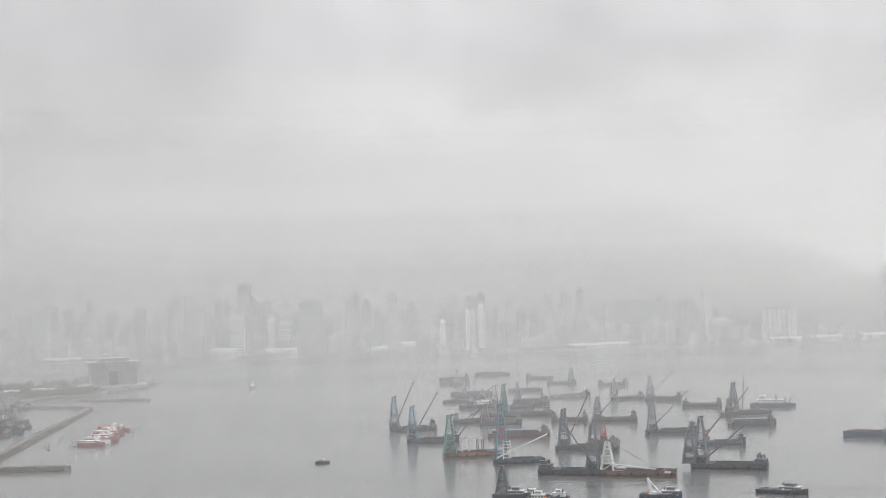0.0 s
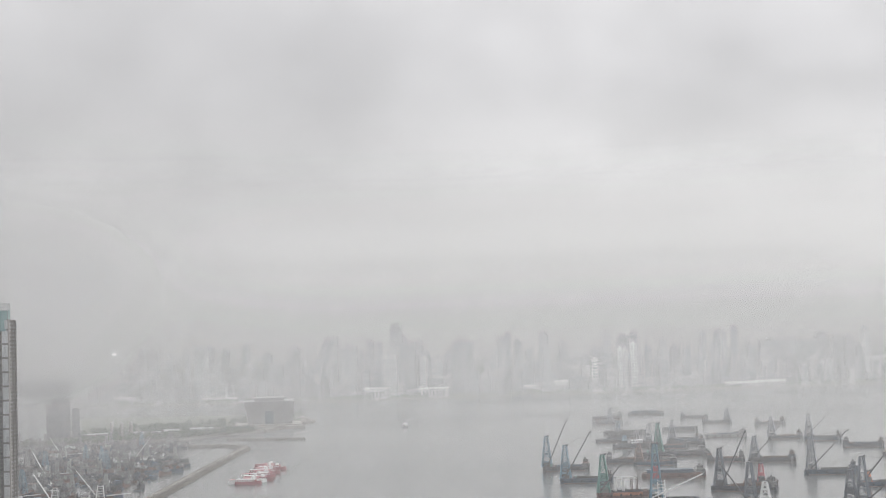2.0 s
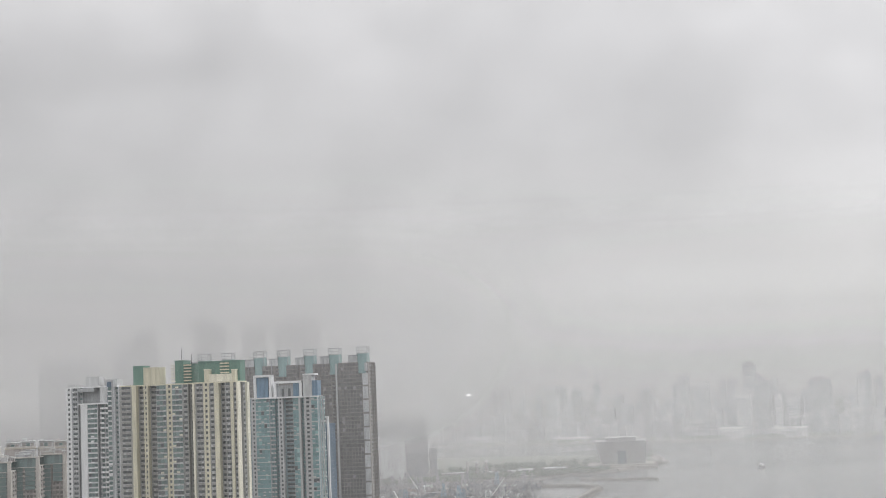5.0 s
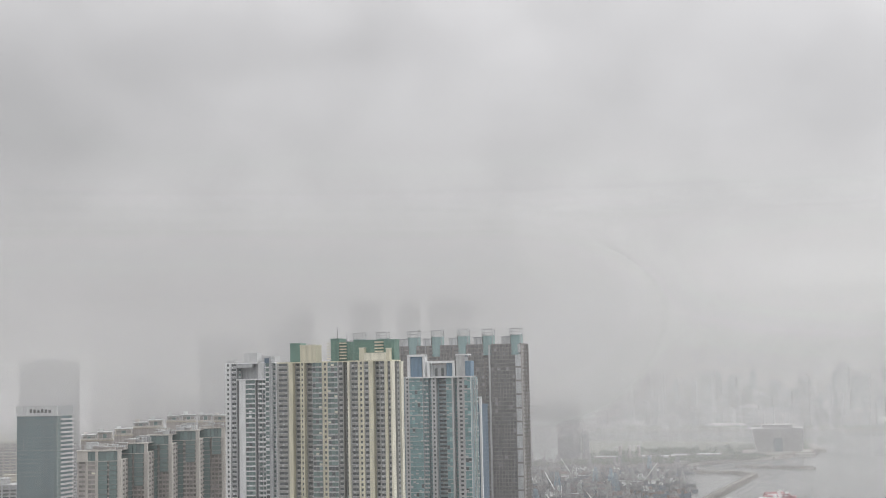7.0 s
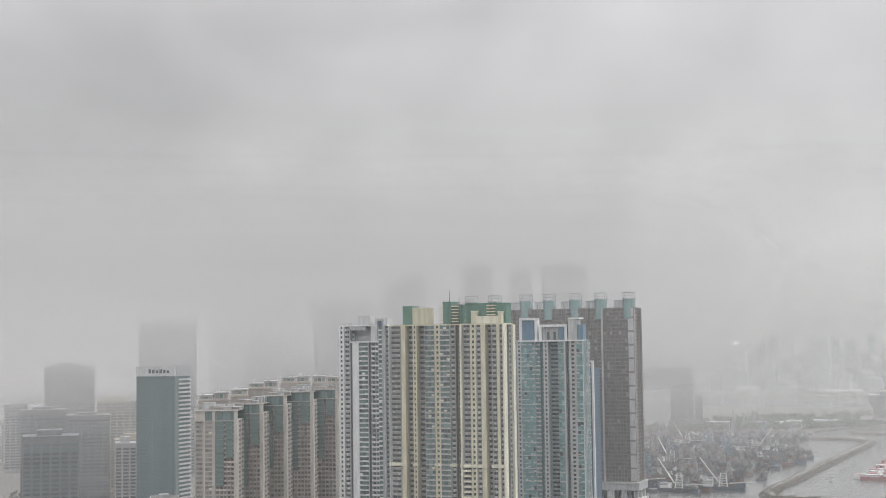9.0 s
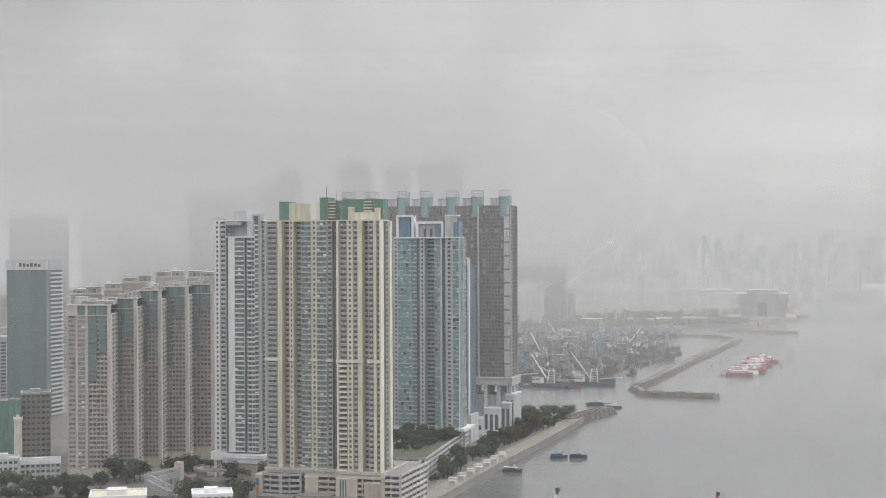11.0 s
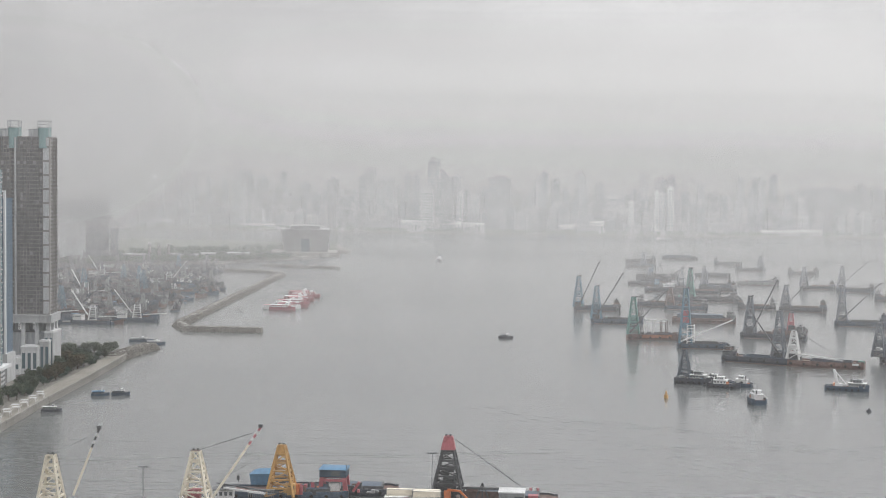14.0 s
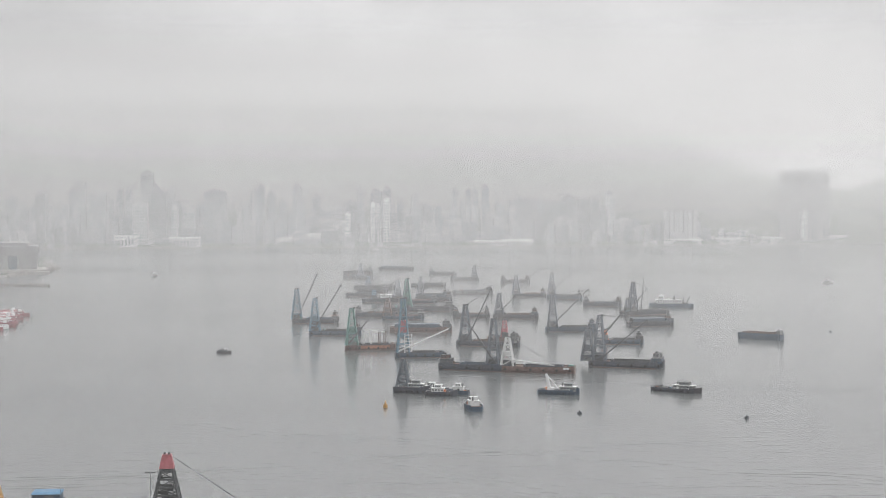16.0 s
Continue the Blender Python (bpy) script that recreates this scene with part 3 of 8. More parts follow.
def bay(parent, kind, u0, u1, z0, z1, pal, side=None, floor=FLOOR, seed=0):
    """One vertical strip of a facade, from its outer face (depth 0) back to the body. pal: wall, pier, fin, slab, glass, tint."""
    rng = random.Random(seed * 7919 + int(u0 * 100))
    me = Mesh()
    wall, pier, fin, slab, glass, tint = pal
    n = max(1, round((z1 - z0) / floor))
    h = (z1 - z0) / n
    w = u1 - u0
    name = "window_bay"
    if kind in "pe":
        me.box(u0, u1, -0.7 if kind == "p" else -1.1, BACK, z0, z1, pier if kind == "p" else fin)
        name = "pier"
        if kind == "p":
            for i in range(n):
                me.box(u0, u1, -0.76, -0.7, z0 + i * h, z0 + i * h + 0.10, slab)
    elif kind in "swtrdy":
        front = {"s": -0.5, "w": 0.0, "t": 0.0, "r": 3.2, "d": 2.2, "y": 0.6}[kind]
        mat = pier if kind == "s" else wall
        m = 0.30 * w if kind == "s" else (0.12 * w if kind in "rd" else 0.15 * w)
        me.box(u0, u0 + m, front, BACK, z0, z1, mat)
        me.box(u1 - m, u1, front, BACK, z0, z1, mat)
        me.box(u0 + m, u1 - m, front + 0.55, BACK, z0, z1, mat)
        for i in range(n):
            z = z0 + i * h
            me.box(u0 + m, u1 - m, front + 0.02, front + 0.55, z - 0.02, z + h * 0.46, mat)
            me.box(u0 + m - 0.1, u1 - m + 0.1, front - 0.16, front + 0.4, z + h * 0.44, z + h * 0.50, slab)
            k = 2 if w - 2 * m > 2.2 else 1
            for j in range(k):
                a, b = u0 + m + (w - 2 * m) * j / k, u0 + m + (w - 2 * m) * (j + 1) / k
                me.face([(a + 0.06, front + 0.42, z + h * 0.50), (b - 0.06, front + 0.42, z + h * 0.50), (b - 0.06, front + 0.42, z + h), (a + 0.06, front + 0.42, z + h)], glass if kind != "d" else tint)
            if kind in "wry" and rng.random() < 0.55:
                a = rng.uniform(u0 + m, u1 - m - 0.9)
                me.box(a, a + 0.9, front - 0.55, front, z + h * 0.10, z + h * 0.34, slab)
        if kind == "y":
            zb = z0 + (z1 - z0) * 0.44
            for i in range(int((zb - z0) / h)):
                z = z0 + i * h
                me.box(u0 + 0.1, u1 - 0.1, -1.2, 0.6, z, z + 0.16, fin)
                me.box(u0 + 0.1, u1 - 0.1, -1.2, -1.05, z + 0.16, z + 1.05, fin)
    elif kind == "g":
        me.box(u0, u1, 0.1, BACK, z0, z1, wall)
        k = max(1, round(w / 1.9))
        sill = 0.42 if tint is GLASS_TEAL else h * 0.33
        for i in range(n):
            z = z0 + i * h
            me.box(u0, u1, -0.9, 0.1, z, z + 0.42, slab if tint is not GLASS_TEAL or i % 3 == 0 else wall)
            me.box(u0, u1, -0.82, 0.1, z + 0.40, z + sill, wall)
            for j in range(k):
                a, b = u0 + w * j / k, u0 + w * (j + 1) / k
                me.face([(a + 0.05, -0.72, z + sill), (b - 0.05, -0.72, z + sill), (b - 0.05, -0.72, z + h), (a + 0.05, -0.72, z + h)], tint if rng.random() < (0.95 if tint is GLASS_TEAL else 0.8) else glass)
                if rng.random() < 0.34:
                    me.box(a + 0.2, b - 0.2, -1.35, -0.75, z + 0.3, z + 0.95, slab)
                if rng.random() < 0.08:
                    me.box(a + 0.1, b - 0.1, -1.2, -1.1, z + 0.9, z + 1.9, fin)
            me.box(u0, u0 + 0.14, -0.86, 0.1, z + 0.42, z + h, slab)
            me.box(u1 - 0.14, u1, -0.86, 0.1, z + 0.42, z + h, slab)
    elif kind == "b":
        me.box(u0, u1, 1.4, BACK, z0, z1, wall)
        k = max(1, round(w / 2.4))
        for i in range(n):
            z = z0 + i * h
            me.box(u0, u1, 0.2, 1.4, z - 0.05, z + 0.62, wall)
            for j in range(k):
                a, b = u0 + w * j / k, u0 + w * (j + 1) / k
                me.face([(a + 0.5, 0.9, z + 0.6), (b - 0.2, 0.9, z + 0.6), (b - 0.2, 0.9, z + h), (a + 0.5, 0.9, z + h)], tint)
                me.box(a, b, 0.2, 1.4, z + h * 0.86, z + h, wall)
                me.box(a, a + 0.55, 0.2, 1.4, z + 0.6, z + h, wall)
                if rng.random() < 0.86:
                    me.box(a + 0.15, b - 0.1, -0.55, 0.3, z, z + 0.2, slab)
                    me.box(a + 0.15, b - 0.1, -0.55, -0.43, z + 0.2, z + 1.0, slab)
        name = "balcony_bay"
    elif kind in "kx":
        me.box(u0, u1, 0.5, BACK, z0, z1, wall)
        k = max(1, round(w / 2.3))
        for i in range(n):
            z = z0 + i * h
            me.box(u0, u1, 0.1, 0.5, z, z + 0.7, wall)
            for j in range(k):
                a, b = u0 + w * j / k, u0 + w * (j + 1) / k
                me.face([(a + 0.06, 0.3, z + 0.7), (b - 0.06, 0.3, z + 0.7), (b - 0.06, 0.3, z + h), (a + 0.06, 0.3, z + h)], tint if (j // 2) % 2 else glass)
        for j in range(k + 1):
            a = u0 + (w - 0.25) * j / k
            me.box(a, a + 0.25, -0.15, 0.5, z0, z1, pier)
        name = "curtain_wall"
    elif kind == "l":
        me.box(u0, u1, 0.3, BACK, z0, z1, wall)
        z = z0
        while z < z1 - 4:
            me.box(u0 + 0.4, u1 - 0.4, -0.4, 0.3, z + 0.7, min(z + 9.6, z1), fin)
            z += 10.3
        name = "panel_strip"
    if side is not None:
        me.v = [tuple(side @ Vector(p)) for p in me.v]
    return me.link(name, parent)


def side_frame(u1):
    """The seaward side of a tower, as a facade frame of its own."""
    return Matrix(((0, -1, 0, u1), (1, 0, 0, 0), (0, 0, 1, 0), (0, 0, 0, 1)))


def tower(m, cols, z0, z1, depth, pal, label, name="apartment_tower", sides="wpgwpw", floor=FLOOR, tops=None, seed=1):
    ob = thing(name, m, label, "apartment tower", "towers by the sea wall")
    u0, u1 = cols[0][0], cols[-1][1]
    body = Mesh()
    body.box(u0 + 0.2, u1 - BACK, BACK, depth, z0, z1, pal[0])
    body.box(u0, u1 - 0.3, 0.3, depth - 0.2, z1, z1 + 0.7, pal[1])
    body.box(u0 + 1, u1 - 1.2, 1.2, depth - 1, z1 + 0.7, z1 + 0.75, CONCRETE)
    body.link("wall", ob)
    for k, (a, b, kind) in enumerate(cols):
        top = z1 if not tops else tops.get(k, z1)
        bay(ob, kind, a, b, z0, top, pal, None, floor, seed + k)
    w = (depth - BACK) / len(sides)
    for k, kind in enumerate(sides):
        bay(ob, kind, BACK + k * w, BACK + (k + 1) * w, z0, z1, pal, side_frame(u1), floor, seed + 50 + k)
    return ob


PAL_YELLOW = (TAUPE, CREAM, CREAM_PALE, PALE_GREY, GLASS_DARK, GLASS_GREEN)
PAL_WHITE = (MID_GREY, WHITE, WHITE, WHITE, GLASS_DARK, GLASS_GREEN)
PAL_TEAL = (TEAL_PANEL, PALE_GREY, PALE_GREY, PALE_GREY, GLASS_DARK, GLASS_TEAL)
PAL_DARK = (DARK_BROWN, DARK_BROWN, PALE_GREY, MID_GREY, GLASS_BROWN, GLASS_BROWN)
PAL_BROWN = (BROWN_WALL, BROWN_PIER, CREAM_PALE, BROWN_BALCONY, GLASS_DUSK, GLASS_DUSK)


def yellow_estate():
    m = at(-358.1, 749.7, 0, -5.8)
    west = [(-59.2, -51.6, "w"), (-51.6, -49.2, "p"), (-49.2, -44.7, "r"), (-44.7, -42.3, "s"), (-42.3, -37.2, "r"), (-37.2, -31.4, "g"),
            (-31.4, -28.0, "s"), (-28.0, -22.0, "g"), (-22.0, -18.9, "w"), (-18.9, -14.6, "r")]
    east = [(-14.6, -13.6, "e"), (-13.6, -8.5, "y"), (-8.5, -5.2, "s"), (-5.2, -2.2, "w"), (-2.2, 0.4, "p"), (0.4, 3.8, "r"), (3.8, 7.1, "w"),
            (7.1, 8.7, "p"), (8.7, 10.6, "w"), (10.6, 11.4, "e")]
    a = tower(m @ Matrix.Translation((0, 4, 0)), west, 22.7, 161.7, 26, PAL_YELLOW, "tall cream and taupe apartment tower with green roof louvres", seed=11)
    b = tower(m, east, 22.7, 161.7, 16, PAL_YELLOW, "tall bright cream apartment tower at the water's edge", sides="rwe", seed=31)
    for ob, u0, u1, d in ((a, -59.2, -14.6, 4), (b, -14.6, 11.6, 0)):
        for c0, c1, kind in (west if ob is a else east):
            if kind in "pswye":
                belt = Mesh()
                belt.box(c0 - 0.4, c1 + 0.4, -1.3, 1.0, 83.0, 84.6, CREAM_PALE)
                belt.link("belt_course", ob)
        rim = Mesh()
        rim.box(u0 - 0.6, u1 + 0.6, -1.9, 16.5, 21.3, 22.7, BUFF)
        rim.box(u0 - 0.3, u1 + 0.3, -1.5, 16.2, 19.8, 21.3, MID_GREY)
        rim.link("transfer_cornice", ob)
    # roof houses
    roofs = [(a, -52, -46, 3, 12, 172.6, ROOF_GREEN), (a, -46, -36.5, 3, 12, 171.5, CREAM), (a, -27.4, -22.4, 3, 14, 174.6, ROOF_GREEN), (a, -22.4, -17, 4.5, 15, 172.6, ROOF_GREEN),
             (b, -12.8, 11.0, 5, 14, 173.3, ROOF_GREEN), (b, -8.4, -5.4, 1.5, 5, 169.0, CREAM), (b, -5.4, 7.4, 1.5, 5, 166.0, CREAM_PALE), (b, 7.4, 9.6, 1.5, 5, 168.4, CREAM)]
    for ob, u0, u1, d0, d1, top, mat in roofs:
        r = Mesh()
        r.box(u0, u1, d0, d1, 162.4, top, mat)
        r.box(u0 - 0.2, u1 + 0.2, d0 - 0.2, d1 + 0.2, top, top + 0.5, CREAM_PALE if mat is CREAM else mat)
        r.link("roof_house", ob)
    for ob, u0, u1, d in ((a, -22.6, -18.3, 4.4), (b, 0.0, 4.9, 4.8), (a, -29.7, -27.2, 4.0)):
        for k in range(6):
            r = Mesh()
            r.box(u0, u1, d - 1.2, d + 0.3, 163.5 + k * 1.7, 164.2 + k * 1.7, CREAM)
            r.link("louvre", ob)
    for u, top in ((-25.2, 182.0), (-19.4, 178.5)):
        r = Mesh()
        r.beam((u, 8, 172), (u, 8, top), 0.35, STEEL_DARK, 0.15)
        r.link("mast", a)


yellow_estate()


def podium(name, m, u0, u1, d0, d1, levels, mat, label, arc=(), step=3.1, base=4.0, bulge=0.0, slots=(), post=None):
    """A car-park podium: open decks with solid parapets round a set-back core; bulge curves its front."""
    ob = thing(name, m, label, "podium", "podiums")
    top = base + levels * step
    cuts = 8 if bulge else 1
    line = [(u0 + (u1 - u0) * k / cuts, d0 - bulge * math.sin(math.pi * k / cuts)) for k in range(cuts + 1)]
    ring = line + [(u1, d1), (u0, d1)]
    me = Mesh()
    me.box(u0 + 4.5, u1 - 4.5, d0 + 4.5, d1 - 1, base, top - 0.4, DARK_BROWN)
    me.link("core", ob)
    for k in range(levels + 1):
        z = base + k * step
        s = Mesh()
        s.prism(ring, z - 0.4, z, CONCRETE)
        s.link("deck_slab", ob)
        s = Mesh()
        h = 0.95 if k else 0.4
        for (ax, ay), (bx, by) in zip(line, line[1:]):
            s.solid([(ax, ay - 0.25, z - 0.5), (bx, by - 0.25, z - 0.5), (bx, by + 0.05, z - 0.5), (ax, ay + 0.05, z - 0.5),
                     (ax, ay - 0.25, z + h), (bx, by - 0.25, z + h), (bx, by + 0.05, z + h), (ax, ay + 0.05, z + h)], mat)
        s.box(u1 - 0.05, u1 + 0.25, d0, d1, z - 0.5, z + h, mat)
        s.box(u0 - 0.25, u0 + 0.05, d0, d1, z - 0.5, z + h, mat)
        s.link("parapet", ob)
    n = max(2, round((u1 - u0) / 6.5))
    for k in range(n + 1):
        s = Mesh()
        f = k / n
        a, b = u0 + (u1 - u0 - 0.8) * f, d0 - bulge * math.sin(math.pi * f) + 0.12
        s.box(a, a + 0.8, b, b + 0.8, base, top, post or mat)
        s.link("column", ob)
    n = max(2, round((d1 - d0) / 7))
    for k in range(n + 1):
        s = Mesh()
        a = d0 + (d1 - d0 - 0.9) * k / n
        s.box(u1 - 0.8, u1 + 0.4, a, a + 0.9, base, top + 0.9, post or mat)
        s.link("column", ob)
    for a0, a1, mt, zt in arc:
        s = Mesh()
        s.box(a0, a1, d0 - bulge - 0.9, d0 + 8, base, zt, mt)
        s.box(a0 - 0.25, a1 + 0.25, d0 - bulge - 1.15, d0 + 8, zt - 1.0, zt - 0.6, CREAM_PALE)
        s.link("wall_bay", ob)
    for a0, a1, z0, z1 in slots:
        s = Mesh()
        s.box(a0, a1, d0 - bulge - 0.96, d0 - bulge - 0.5, z0, z1, GLASS_OFFICE)
        s.link("slot_window", ob)
    return ob


Y = at(-358.1, 749.7, 0, -5.8)
podium("podium", Y, -60, -36, -2.0, 30, 5, MID_GREY, "grey car-park podium with curved decks under the cream tower", [(-62, -58, BUFF, 20.0), (-47.3, -45.9, MID_GREY, 20.0)], bulge=2.6)
podium("podium", Y, -33.4, -13, -1.0, 30, 5, BUFF, "buff podium with open decks and planting", [(-33.6, -25.5, BUFF, 19.8)])
podium("podium", Y, -13, 14.5, -2.6, 34, 5, BUFF, "buff stone podium with tall slots at the water's edge", [(-14.6, -1.8, BUFF, 19.8)],
       slots=((-12.2, -11.2, 7.5, 18.0), (-10.6, -9.6, 7.5, 18.0), (-9.0, -8.2, 7.5, 18.0)))
# the rounded corner wall with its louvred foot
ob = thing("corner_wall", Y, "rounded buff corner wall with a louvred foot", "wall")
s = Mesh()
ring = [(2.8 + 17.2 * k / 8, -5.0 - 2.8 * math.sin(math.pi * k / 8) + 0.1 * k) for k in range(9)] + [(20.0, 4), (2.8, -1)]
s.prism(ring, 4, 17.6, BUFF)
s.link("wall", ob)
for k in range(6):
    s = Mesh()
    s.prism([(a + (a - 11.4) * 0.006, b - 0.16) for a, b in ring[:9]] + [(19.98, 3.9), (2.82, -1)], 4.6 + k * 0.8, 5.0 + k * 0.8, CREAM_PALE)
    s.link("louvre", ob)
s = Mesh()
s.box(-13, -2, -1.2, 8, 19.8, 20.2, CONCRETE)
s.link("planter", ob)
for u0, mt in ((-60.9, ROOF_GREEN), ):
    s = Mesh()
    s.box(-61.6, -59.8, -5.95, -5.6, 13.6, 17.6, BLUE_TARP)
    s.box(-61.6, -59.8, -5.95, -5.6, 9.0, 13.4, STEEL_YELLOW)
    tagged(s.link("banner"), "blue and yellow vertical banner on the podium", "banner").matrix_basis = Y
ob = thing("podium_annex", Y, "low buff annex with louvred openings before the podium", "annex", "podiums")
for u0, u1, d0, top in ((-57.0, -36.5, -15.0, 8.6), (-35.5, -15.5, -11.0, 9.4), (-14.5, 2.5, -13.0, 8.2)):
    s = Mesh()
    s.box(u0, u1, d0, -6.2 if u0 < -50 else -3.4, 4, top, BUFF)
    s.link("wall", ob)
    s = Mesh()
    s.box(u0 - 0.3, u1 + 0.3, d0 - 0.3, -6.2 if u0 < -50 else -3.4, top, top + 0.7, CONCRETE)
    s.link("roof_edge", ob)
    n = int((u1 - u0) / 4)
    for k in range(n):
        s = Mesh()
        a = u0 + (u1 - u0) * (k + 0.18) / n
        s.box(a, a + (u1 - u0) * 0.64 / n, d0 - 0.06, d0 + 0.4, 4.8, top - 1.2, GLASS_OFFICE)
        s.link("opening", ob)
# the long low car park on the quay behind
podium("podium", Y, 20.2, 31.0, -27, 20.5, 7, PALE_GREY, "stepped pale car-park decks facing the sea wall", [(20.2, 22.5, BUFF, 25.5)], post=BUFF)
podium("quay_block", at(-352, 795, 0, -5.8), -24, -4, 0, 42, 4, BUFF, "buff low block with open decks along the promenade")
podium("quay_block", at(-361, 845, 0, -11.2), -34, 0, 0, 150, 4, PALE_GREY, "long pale-railed podium deck below the teal towers")

s = Mesh()
s.face([(-33, 1, 16.46), (-1, 1, 16.46), (-1, 149, 16.46), (-33, 149, 16.46)], PARK)
tagged(s.link("ground_roof_garden"), "planted roof garden on the podium deck", "garden", kind="structure").matrix_basis = at(-361, 845, 0, -11.2)


def white_tower():
    m = at(-461.7, 795.3, 0, -5.8)
    cols = [(-16.8, -13.4, "s"), (-13.4, -9.3, "w"), (-9.3, -7.4, "d"), (-7.4, -3.3, "e"), (-3.3, 3.1, "g"), (3.1, 4.6, "d"), (4.6, 9.8, "b"), (9.8, 12.4, "g"), (12.4, 15.4, "d")]
    ob = tower(m, cols, 22.5, 162.9, 24, PAL_WHITE, "slim white and grey apartment tower with dark window strips", tops={3: 152.9, 4: 152.9, 5: 152.9, 6: 152.9}, seed=71)
    for a, b, d0, d1, z0, z1, mat in ((-8.6, 1.0, -1.2, 3, 160.4, 162.6, MID_GREY), (-9, 10.2, -1.4, 2, 152.9, 153.7, WHITE), (4.6, 9.0, 0, 4, 153.7, 163.2, PALE_GREY), (-7, 1.5, 6, 14, 162.9, 169.4, PALE_GREY),
                                      (5, 13, 6, 14, 162.9, 167.5, PALE_GREY), (-16.8, -12.0, 2, 8, 163, 165.0, PALE_GREY), (9.2, 12.2, -0.4, 3, 153.7, 166.0, BLUE_PANEL), (12.4, 13.6, -1.2, 3, 23, 167.0, MID_GREY)):
        s = Mesh()
        s.box(a, b, d0, d1, z0, z1, mat)
        s.link("roof_house", ob)
    s = Mesh()
    s.box(-19, -9, -2.4, 18, 17.6, 22.3, WHITE)
    s.box(-10, 17, -4.0, 18, 16.2, 21.4, WHITE)
    s.box(-10, 17, -4.4, 18.2, 18.6, 19.4, PALE_GREY)
    s.link("transfer_cornice", ob)
    s = Mesh()
    s.box(-8, 17, -2.6, 20, 4, 16.2, BUFF)
    s.link("podium_wall", ob)
    for u, d in ((-17.5, -1), (-13, -1), (-17.5, 8)):
        s = Mesh()
        s.box(u, u + 1.8, d, d + 1.8, 4, 17.6, WHITE)
        s.link("column", ob)


white_tower()


def teal_estate():
    m = at(-401.2, 947.9, 0, -5.8)
    cols = [(-31.0, -26.0, "t"), (-26.0, -22.7, "s"), (-22.7, -12.9, "g"), (-12.9, -9.2, "b"), (-9.2, -6.8, "d"), (-6.8, -3.5, "s"), (-3.5, 3.8, "r"), (3.8, 7.9, "g"),
            (7.9, 9.1, "e"), (9.1, 11.5, "d"), (11.5, 16.7, "s"), (16.7, 21.2, "g")]
    ob = tower(m, cols, 22.2, 152.7, 14, PAL_TEAL, "teal glazed apartment towers with white piers and framed crowns", sides="gwg", seed=91)
    # crown: white frames round slate-blue panels, and a pale lift head
    for u0, u1, top in ((-23.8, -11.0, 168.6), (-9.5, 10.3, 163.9)):
        c = Mesh()
        for a in (u0, u1 - 1.8):
            c.box(a, a + 1.8, -0.7, 5, 152.7, top, WHITE)
        c.box(u0, u1, -0.9, 5, top - 1.5, top, WHITE)
        c.link("crown_frame", ob)
    for u0, u1, z1, mat in ((-21.9, -13.6, 167.0, CROWN_BLUE), (-7.6, 3.9, 161.0, MID_GREY), (4.1, 8.5, 162.3, CROWN_BLUE), (17.4, 21.4, 163.6, CROWN_BLUE)):
        c = Mesh()
        n = max(2, round((u1 - u0) / 2.4))
        for k in range(n):
            a, b = u0 + (u1 - u0) * k / n, u0 + (u1 - u0) * (k + 1) / n
            c.box(a + 0.05, b - 0.05, 0.2 + (0.5 if mat is MID_GREY else 0.0), 8, 153.3, z1, mat)
        c.link("crown_panel", ob)
    c = Mesh()
    c.box(-4.2, -2.6, 0.3, 3, 153.4, 158.8, GLASS_DARK)
    c.box(0.4, 2.0, 0.3, 3, 153.4, 158.8, GLASS_DARK)
    c.link("crown_opening", ob)
    c = Mesh()
    c.box(11.2, 17.3, -0.5, 9, 153.3, 167.4, PALE_GREY)
    c.box(10.9, 19.4, -0.8, 9.3, 167.4, 168.4, WHITE)
    c.link("lift_head", ob)
    s = Mesh()
    s.box(-24.5, 21.6, -1.4, 2, 152.3, 153.3, WHITE)
    s.link("crown_line", ob)
    s = Mesh()
    s.box(-31.5, 25, -2, 26, 20.4, 22.2, WHITE)
    s.link("transfer_cornice", ob)
    s = Mesh()
    s.box(-31, 18, 2, 25, 4, 20.4, CONCRETE)
    s.link("podium_wall", ob)


teal_estate()


def slate_slab():
    ob = thing("apartment_tower", at(-399.2, 1011.5, 0, -5.8), "narrow slate-blue slab tower with a pale edge", "apartment tower", "towers by the sea wall")
    s = Mesh()
    s.box(-12, 1.0, 0, 22, 20, 133.0, BLUE_PANEL)
    for k in range(38):
        s.box(-12.05, 1.05, -0.06, 22, 22 + k * 2.9, 22.12 + k * 2.9, MID_GREY)
    s.link("wall", ob)
    s = Mesh()
    s.box(1.0, 2.3, -0.8, 1.6, 22, 138.4, WHITE)
    s.box(-3.2, -2.4, -0.8, 1.6, 133, 138.4, WHITE)
    s.box(-3.2, 2.3, -0.8, 1.6, 137.4, 138.4, WHITE)
    s.link("edge_frame", ob)
    s = Mesh()
    s.box(-7, 3.5, -1.5, 20, 4, 24, PALE_GREY)
    s.link("podium_wall", ob)


slate_slab()


